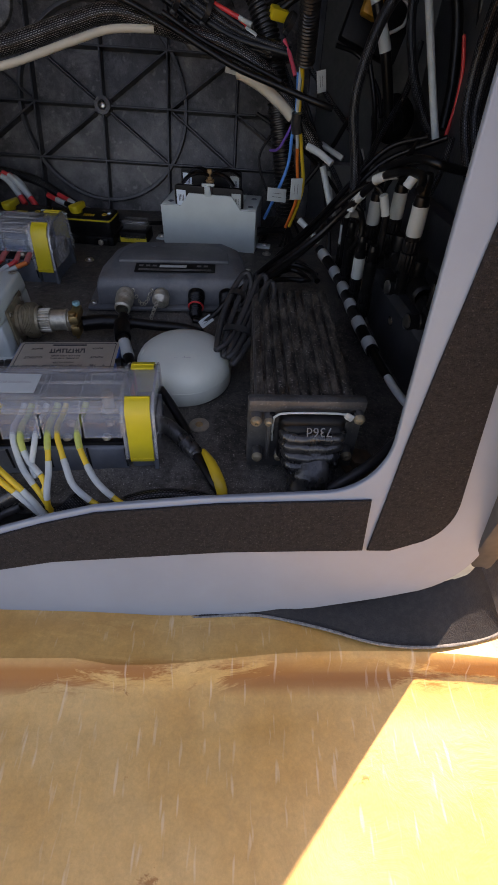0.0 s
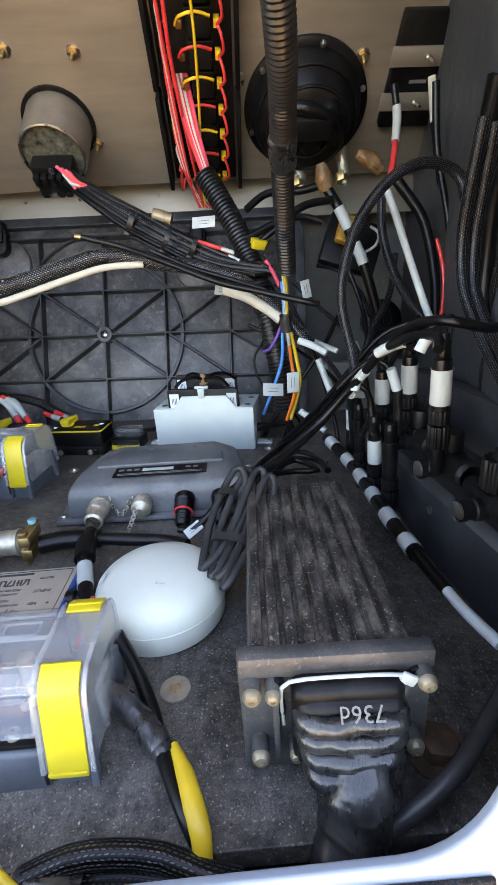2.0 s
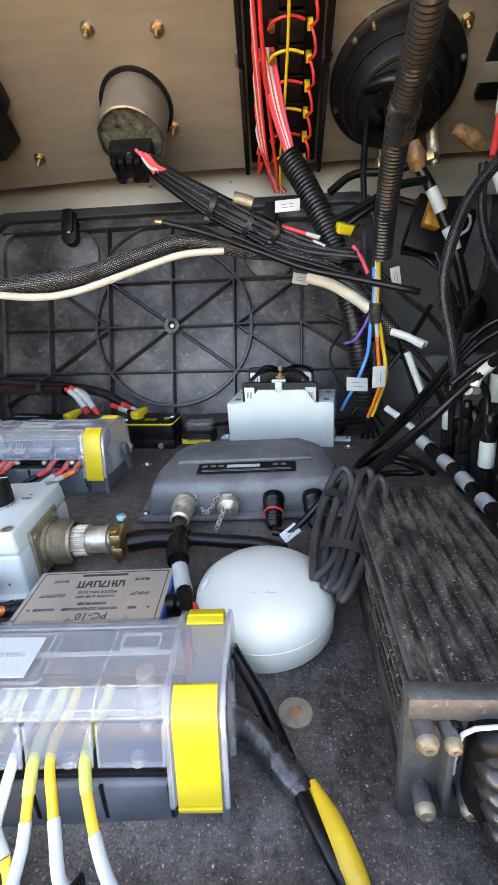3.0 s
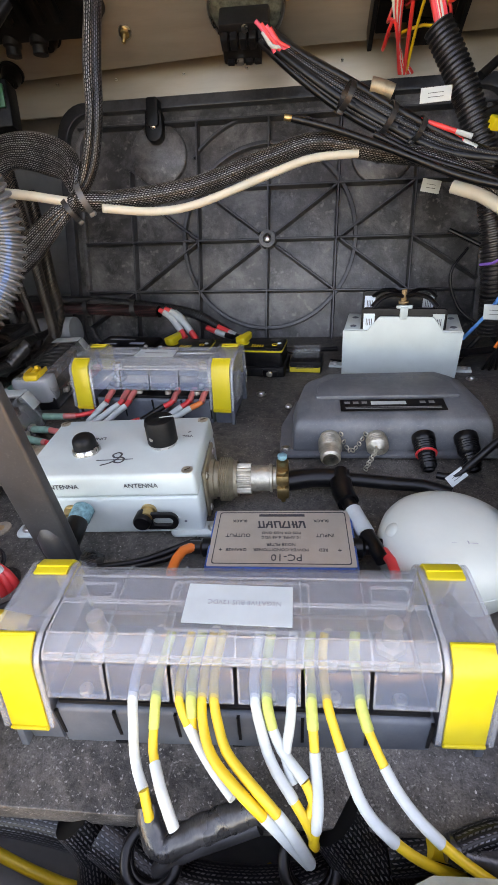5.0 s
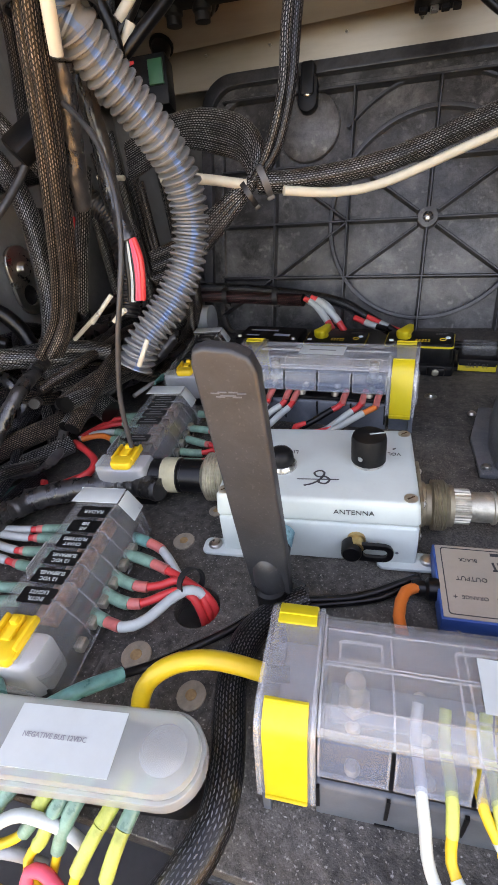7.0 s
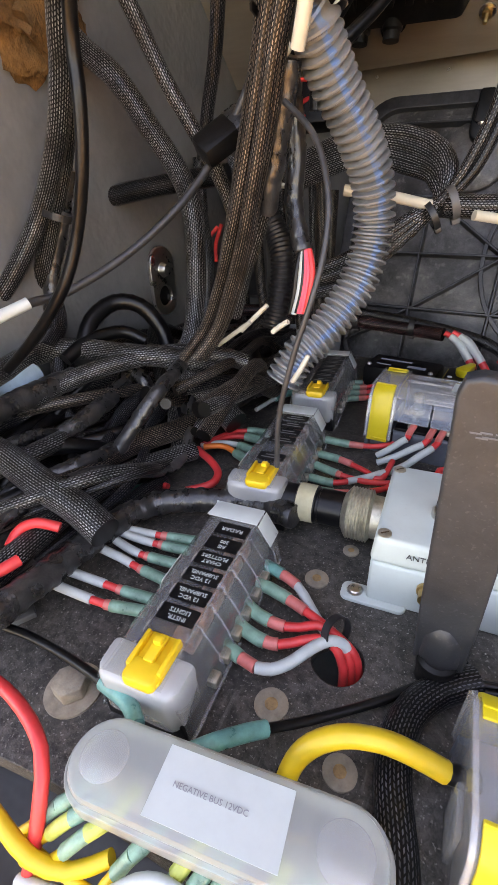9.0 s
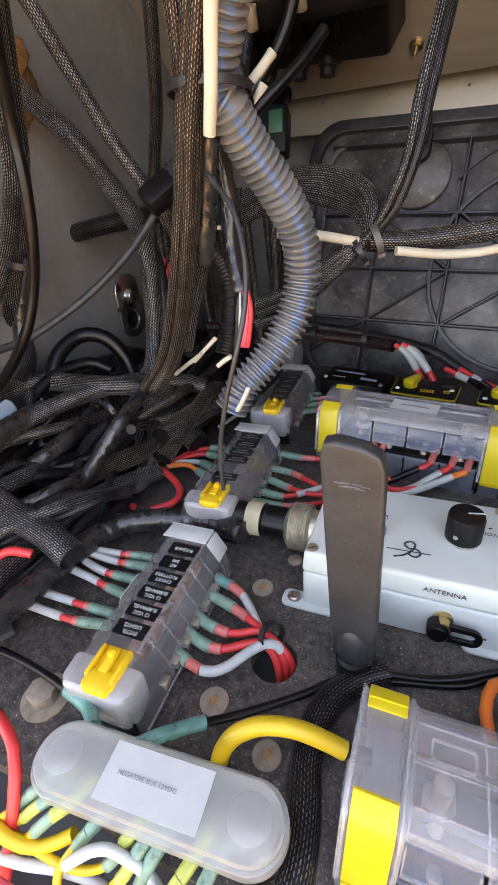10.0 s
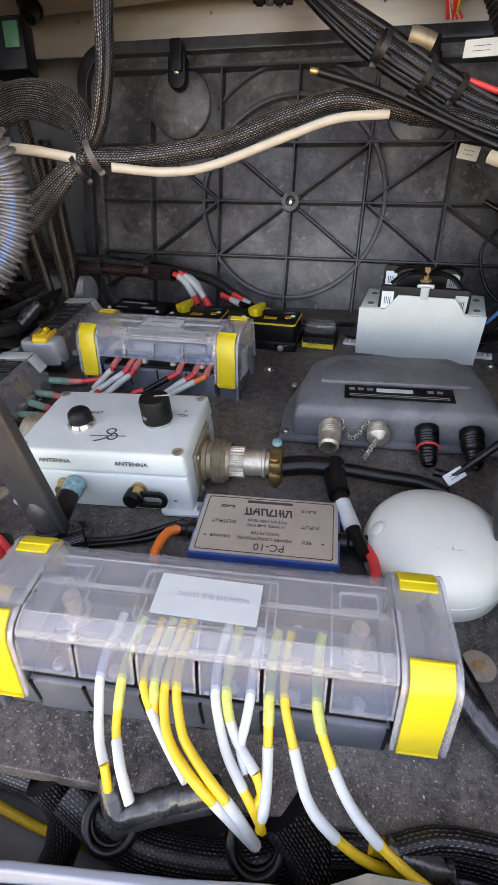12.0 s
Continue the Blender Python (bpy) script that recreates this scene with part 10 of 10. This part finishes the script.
cable([(-0.532, 0.758, 0.357), (-0.539, 0.755, 0.346), (-0.545, 0.75, 0.335)], 0.0052, CREAM, "cream sleeve on a display cable", name="cable_sleeve", category="cable sleeve", seg=8)
cable([(-0.581, 0.76, 0.365), (-0.574, 0.76, 0.357), (-0.585, 0.76, 0.348)], 0.0052, CREAM, "cream sleeve on a display cable", name="cable_sleeve", category="cable sleeve", seg=8)
solid("coax_plug", cyl(0.0065, 0.02, (0, 0, 0), (30, 10, 0), 14), BRONZE, "tarnished coax plug on the display back", "coax plug", at=Matrix.Translation((-0.557, 0.8, 0.426)), group="display plugs")
solid("coax_plug", cyl(0.0065, 0.02, (0, 0, 0), (30, 10, 0), 14), BRONZE, "tarnished coax plug on the display back", "coax plug", at=Matrix.Translation((-0.56, 0.8, 0.407)), group="display plugs")
solid("coax_plug", cyl(0.0065, 0.02, (0, 0, 0), (30, 10, 0), 14), BRONZE, "tarnished coax plug on the display back", "coax plug", at=Matrix.Translation((-0.576, 0.8, 0.382)), group="display plugs")
solid("coax_plug", cyl(0.0065, 0.02, (0, 0, 0), (30, 10, 0), 14), BRONZE, "tarnished coax plug on the display back", "coax plug", at=Matrix.Translation((-0.508, 0.8, 0.413)), group="display plugs")
cable([(-0.733, 0.433, 0.105), (-0.736, 0.47, 0.11), (-0.742, 0.514, 0.112), (-0.726, 0.549, 0.11), (-0.667, 0.567, 0.105), (-0.626, 0.595, 0.095), (-0.601, 0.618, 0.08)], 0.0105, BRAID, "black braided loom arching over the tangle", group="foreground tangle", seg=14)
cable([(-0.711, 0.478, 0.085), (-0.704, 0.514, 0.09), (-0.673, 0.547, 0.1), (-0.639, 0.595, 0.1), (-0.6, 0.62, 0.095), (-0.568, 0.632, 0.085)], 0.009, BRAID, "black braided loom with a taped end", group="foreground tangle", seg=14)
cable([(-0.641, 0.604, 0.09), (-0.619, 0.605, 0.07), (-0.596, 0.609, 0.045), (-0.569, 0.601, 0.03)], 0.0135, BRAID, "flattened braided loom turning down to the board", group="foreground tangle", seg=14)
cable([(-0.724, 0.472, 0.075), (-0.688, 0.516, 0.075), (-0.667, 0.573, 0.065), (-0.643, 0.621, 0.06)], 0.006, BRAIDBR, "thin brown-black braided loom", group="foreground tangle", seg=14)
cable([(-0.719, 0.422, 0.075), (-0.671, 0.417, 0.07), (-0.63, 0.412, 0.06), (-0.596, 0.411, 0.05), (-0.566, 0.406, 0.04)], 0.012, BRAID, "wide braided loom among the tangled cables", group="foreground tangle", seg=14)
cable([(-0.594, 0.62, 0.03), (-0.614, 0.554, 0.036), (-0.631, 0.498, 0.042), (-0.631, 0.437, 0.045), (-0.641, 0.395, 0.045), (-0.651, 0.364, 0.045)], 0.0105, BRAIDBR, "brown-black braided loom lying across the board", group="foreground tangle", seg=14)
cable([(-0.59, 0.551, 0.02), (-0.614, 0.497, 0.026), (-0.622, 0.442, 0.03), (-0.614, 0.385, 0.035), (-0.608, 0.343, 0.036), (-0.604, 0.321, 0.036)], 0.0095, BRAID, "black braided loom lying across the board", group="foreground tangle", seg=14)
cable([(-0.597, 0.506, 0.012), (-0.596, 0.437, 0.018), (-0.598, 0.381, 0.02), (-0.601, 0.338, 0.024)], 0.008, BRAIDBK, "thin braided loom under the others", group="foreground tangle", seg=14)
cable([(-0.715, 0.554, 0.109), (-0.717, 0.576, 0.132), (-0.709, 0.604, 0.144), (-0.689, 0.621, 0.138), (-0.672, 0.628, 0.114), (-0.663, 0.625, 0.09)], 0.0085, RUBBER, "black rubber cable loop in the tangle", group="foreground tangle", seg=14)
cable([(-0.717, 0.532, 0.105), (-0.711, 0.561, 0.116), (-0.695, 0.594, 0.117), (-0.677, 0.606, 0.105)], 0.007, RUBBER, "black rubber cable loop in the tangle", group="foreground tangle", seg=14)
cable([(-0.735, 0.53, 0.116), (-0.745, 0.558, 0.129), (-0.756, 0.568, 0.149), (-0.726, 0.527, 0.088), (-0.707, 0.511, 0.053)], 0.008, BRAIDBK, "black braided loop in the tangle", group="foreground tangle", seg=14)
cable([(-0.683, 0.582, 0.085), (-0.666, 0.581, 0.07), (-0.657, 0.577, 0.05), (-0.654, 0.563, 0.03)], 0.0075, TAPE, "black taped elbow of cable", group="foreground tangle", seg=14)
cable([(-0.641, 0.617, 0.055), (-0.658, 0.569, 0.06), (-0.664, 0.534, 0.05), (-0.645, 0.49, 0.04)], 0.007, BRAIDBK, "thin black braided loop in the tangle", group="foreground tangle", seg=14)
cable([(-0.673, 0.579, 0.06), (-0.663, 0.519, 0.045), (-0.641, 0.48, 0.035)], 0.0065, BRAIDBK, "thin black braided loop in the tangle", group="foreground tangle", seg=14)
cable([(-0.711, 0.428, 0.09), (-0.711, 0.461, 0.09), (-0.71, 0.499, 0.09), (-0.704, 0.529, 0.09)], 0.01, TAPE, "shiny taped cable end in the tangle", group="foreground tangle", seg=14)
cable([(-0.72, 0.571, 0.07), (-0.719, 0.513, 0.05), (-0.662, 0.466, 0.045), (-0.618, 0.454, 0.04)], 0.007, RUBBER, "black cable in the tangle", group="foreground tangle", seg=14)
cable([(-0.735, 0.488, 0.06), (-0.688, 0.478, 0.05), (-0.664, 0.496, 0.045), (-0.647, 0.525, 0.045)], 0.007, RUBBER, "black cable in the tangle", group="foreground tangle", seg=14)
cable([(-0.549, 0.742, 0.06), (-0.582, 0.695, 0.03), (-0.603, 0.662, 0.03), (-0.613, 0.617, 0.035), (-0.624, 0.588, 0.04)], 0.008, TAPE, "taped cable leading back to the far fuse block", group="foreground tangle", seg=14)
wire([(-0.618, 0.368, 0.04), (-0.62, 0.379, 0.045), (-0.609, 0.386, 0.05), (-0.595, 0.393, 0.045)], 0.0038, ((0, 1, RED, 1),), "thin red wire in the tangle")
wire([(-0.606, 0.333, 0.045), (-0.599, 0.345, 0.045), (-0.595, 0.359, 0.045)], 0.0042, ((0, 1, RED, 1),), "red wire at the edge of the tangle")
cable([(-0.578, 0.304, 0.02), (-0.553, 0.303, 0.025), (-0.523, 0.298, 0.03), (-0.499, 0.289, 0.03), (-0.49, 0.275, 0.015), (-0.489, 0.26, -0.01), (-0.499, 0.246, -0.05)], 0.0034, RED, "thick red cable bowing down to the negative bus", seg=12)
cable([(-0.532, 0.269, 0.01), (-0.503, 0.264, 0.01), (-0.484, 0.262, 0.005), (-0.468, 0.267, 0), (-0.453, 0.278, 0.005)], 0.0036, YWIRE, "yellow cable below the frosted cover", seg=10)
zs = thing("tie_base", (-0.626, 0.521, 0.0), 0, "pale adhesive cable tie base on the board", "tie base")
part("pad", box(0.014, 0.012, 0.004, (0, 0, 0), 0.001, turn=(0, 0, 30)), PALETIE, zs)
zs = thing("tie_base", (-0.597, 0.348, 0.0), 0, "pale adhesive cable tie base on the board", "tie base")
part("pad", box(0.016, 0.010, 0.005, (0, 0, 0), 0.001, turn=(0, 0, 60)), PALETIE, zs)
gp = thing("pipe_stub", (-0.622, 0.862, 0.036), 0, "grey plastic pipe stub with a black barred label", "pipe")
tube_part("pipe", [(-0.052, 0, 0), (0, 0, 0), (0.076, 0, 0.001)], 0.0215, GREYW2, gp, seg=24)
tube_part("label_band", [(-0.052, 0, 0), (-0.0173333, 0, 0), (0, 0, 0)], 0.0219, BLACK, gp, "black label band", seg=24)
for k in (-0.008, 0.0, 0.008):
    part("print", box(0.026, 0.0006, 0.0012, (-0.032, -0.0221, k), 0), PALEINK, gp)
PAD = (-0.762, 0.754, 0.127)
FOAMAT = (-0.762, 0.63, 0.384)
BOTTLE = [(-0.74, 0.495, 0.093), (-0.74, 0.498, 0.047)]

# coil of antenna lead beside the dome
coil = thing("coiled_lead", (0, 0, 0), 0, "coil of black antenna lead tied with two nylon ties", "coiled cable")
for way in COILS:
    tube_part("turn", way + way[:1], 0.0031, LEAD, coil, seg=8)
for at, axis, rx, ry in COIL_TIES:
    ring = lathe([(1.0, -0.003), (1.12, -0.0032), (1.12, 0.0032), (1.0, 0.003)], seg=28)
    ring.transform(Matrix.Translation(at) @ Vector(axis).to_track_quat("Z", "X").to_matrix().to_4x4() @ Matrix.Diagonal((ry, rx, 1, 1)))
    part("nylon_tie", ring, TIE, coil, "grey nylon tie")

# wires under the frosted negative bus
NEGATIVES = (
    ((-0.3767, 0.2952), (-0.3814, 0.2714), CRIMP, CRIMPY, [(-0.3829, 0.266, -0.012), (-0.374, 0.266, -0.020), (-0.3656, 0.278, -0.020)], ((0.56, 0.88, WHITEW, 1.3), (0.86, 1, YWIRE, 1.2))),
    ((-0.3863, 0.2938), (-0.3954, 0.2700), CRIMPY, CRIMPY, [(-0.3985, 0.265, -0.004), (-0.403, 0.256, -0.011), (-0.408, 0.246, -0.022)], ((0.46, 0.66, YWIRE, 1.2), (0.62, 1, WHITEW, 1.4))),
    ((-0.4032, 0.2932), (-0.4090, 0.2770), CRIMP, CRIMP, [(-0.412, 0.270, -0.006), (-0.418, 0.262, -0.026), (-0.420, 0.262, -0.06)], ((0.4, 1, YWIRE, 1.1),)),
    ((-0.4105, 0.2928), (-0.4180, 0.2760), CRIMP, CRIMPY, [(-0.424, 0.269, -0.002), (-0.418, 0.262, -0.010), (-0.402, 0.262, -0.014), (-0.392, 0.252, -0.03)], ((0.36, 1, YWIRE, 1.2),)),
    ((-0.4188, 0.2921), (-0.4264, 0.2780), CRIMPY, CRIMP, [(-0.436, 0.271, 0.002), (-0.452, 0.267, -0.003), (-0.474, 0.265, 0.0), (-0.50, 0.266, -0.004)], ((0.3, 1, YWIRE, 1.2),)),
    ((-0.4363, 0.2904), (-0.4477, 0.2745), CRIMP, CRIMP, [(-0.4521, 0.267, 0.001), (-0.4510, 0.260, -0.004), (-0.4457, 0.2574, -0.012), (-0.43, 0.258, -0.03)], ((0.4, 1, YWIRE, 1.2),)),
    ((-0.4558, 0.2882), (-0.4726, 0.2698), CRIMPY, CRIMP, [(-0.482, 0.264, -0.004), (-0.490, 0.260, -0.016), (-0.492, 0.262, -0.05)], ((0.5, 0.8, YWIRE, 1.2), (0.76, 1, WHITEW, 1.3))),
    ((-0.4660, 0.2880), (-0.4830, 0.2720), CRIMP, CRIMPY, [(-0.492, 0.266, -0.004), (-0.500, 0.262, -0.018), (-0.504, 0.264, -0.05)], ((0.5, 1, YWIRE, 1.2),)),
    ((-0.4759, 0.2874), (-0.4903, 0.2750), CRIMP, CRIMP, [(-0.500, 0.268, -0.003), (-0.508, 0.264, -0.016), (-0.512, 0.268, -0.05)], ((0.45, 1, YWIRE, 1.2),)))
for (ax, ay), (bx, by), m1, m2, tail, runs in NEGATIVES:
    p = [(ax + 0.003, ay + 0.012, 0.023), (ax, ay, 0.019), ((ax + bx) / 2, (ay + by) / 2 - 0.001, 0.0145), (bx, by, 0.006)] + tail
    whole = sum((Vector(b) - Vector(a)).length for a, b in zip(p, p[1:]))
    crimp = sum((Vector(b) - Vector(a)).length for a, b in zip(p[:4], p[1:4])) / whole
    spread = [(f0 if f0 != runs[0][0] else crimp - 0.02, f1, m, r) for f0, f1, m, r in runs]
    wire(p, 0.0019, ((0, crimp * 0.62, m1, 1.9), (crimp * 0.58, crimp, m2, 1.75), *spread), "yellow negative wire with a green crimp", "wires of the negative bus")
for p, m, lab in (([(-0.447, 0.267, 0.006), (-0.4419, 0.2696, 0.012), (-0.4306, 0.2776, 0.018), (-0.418, 0.2800, 0.016), (-0.405, 0.2806, 0.008), (-0.400, 0.279, -0.004)], WHITEW, "white sleeved wire bowing over the negative wires"),
                  ([(-0.492, 0.2555, -0.012), (-0.4733, 0.2593, -0.008), (-0.4564, 0.2648, -0.007), (-0.4376, 0.2698, -0.012), (-0.43, 0.272, -0.03)], WHITEW, "white sleeved wire under the negative bus"),
                  ([(-0.490, 0.2475, -0.016), (-0.4601, 0.2493, -0.009), (-0.4445, 0.2525, -0.007), (-0.4207, 0.2500, -0.012), (-0.3979, 0.2475, -0.022), (-0.385, 0.248, -0.05)], PINK, "pink-red wire hanging below the negative bus"),
                  ([(-0.4090, 0.254, -0.030), (-0.4160, 0.257, -0.014), (-0.4210, 0.2620, -0.004), (-0.4180, 0.2670, -0.001), (-0.406, 0.2645, -0.004), (-0.395, 0.258, -0.010), (-0.3835, 0.2515, -0.022), (-0.378, 0.25, -0.05)], PINK, "pink-red wire loop below the negative bus")):
    wire(p, 0.0025, ((0, 1, m, 1.15),), lab, "wires of the negative bus")

# side wall fittings
pad = thing("pad_eye", PAD, (0, 90, 0), "stainless pad eye on the side wall", "pad eye")
part("plate", sheet([rounded(-0.05, 0.036, -0.024, 0.024, 0.0235), circle(0.012, 0, 0.0145)], 0, 0.005, 0.0012), STEEL, pad)
part("bolt", lathe([(0.010, 0.004), (0.010, 0.007), (0.007, 0.013), (0, 0.014)], (-0.022, 0, 0), seg=16), STEEL, pad)
# Black disc laid in the hole to stand for its dark depth.
part("hole_plug", lathe([(0.0145, 0.0), (0.0145, 0.001), (0, 0.001)], (0.012, 0, 0), seg=20), BLACK, pad)
bm = bmesh.new()
bmesh.ops.create_icosphere(bm, subdivisions=4, radius=1)
for v in bm.verts:
    k = 1 + 0.45 * noise.noise(v.co * 2.3) + 0.25 * noise.noise(v.co * 6.1)
    v.co = Vector((v.co.x * 0.016 * k, v.co.y * 0.055 * k, v.co.z * 0.05 * k))
solid("foam_patch", bm, FOAM, "rust-stained lump of sealing foam on the side wall", "foam", at=Matrix.Translation(FOAMAT))
dent = thing("hull_window", (0, 0, 0), 0, "pale blue plastic cap beside the tangle", "cap")
for i, p in enumerate(BOTTLE):
    part("cap", lathe([(0.022, -0.01), (0.022, 0.004), (0.018, 0.01), (0, 0.011)], p, (0, 80, 0), 24), pbr("pale_blue_plastic" + str(i), (0.35, 0.5, 0.6), 0.3), dent)


# deep tangle of cables between the side wall and the fuse blocks
rng = random.Random(31)
KINDS = ((BRAID, "black braided loom deep in the tangle"), (BRAIDBK, "matt black braided loom deep in the tangle"), (RUBBER, "black rubber cable deep in the tangle"),
         (BRAIDBR, "brown-flecked braided loom deep in the tangle"), (TAPE, "shiny taped cable deep in the tangle"), (BRAID, "black braided loom deep in the tangle"))
for i in range(34):
    mt, lab = KINDS[i % 6]
    lane = -0.735 + 0.155 * rng.random()
    way = [(lane + 0.05 * rng.uniform(-1, 1) - 0.03, 0.34 + 0.05 * rng.random(), 0.01 + 0.05 * rng.random())]
    for k in range(1, 6):
        way.append((lane + 0.045 * rng.uniform(-1, 1), 0.36 + 0.095 * k + 0.025 * rng.uniform(-1, 1), 0.012 + (0.085 if k in (2, 3) else 0.06) * rng.random()))
    if i % 3 == 0:
        way = way[2:] + [(way[-1][0] - 0.01, way[-1][1] + 0.02, 0.12), (way[-1][0] - 0.02, way[-1][1] + 0.03, 0.22 + 0.1 * rng.random())]
    way = [(min(-0.565, max(-0.748, x)), y, z) for x, y, z in way]
    cable(way, 0.0045 + 0.0045 * rng.random(), mt, lab, group="deep tangle", seg=10)
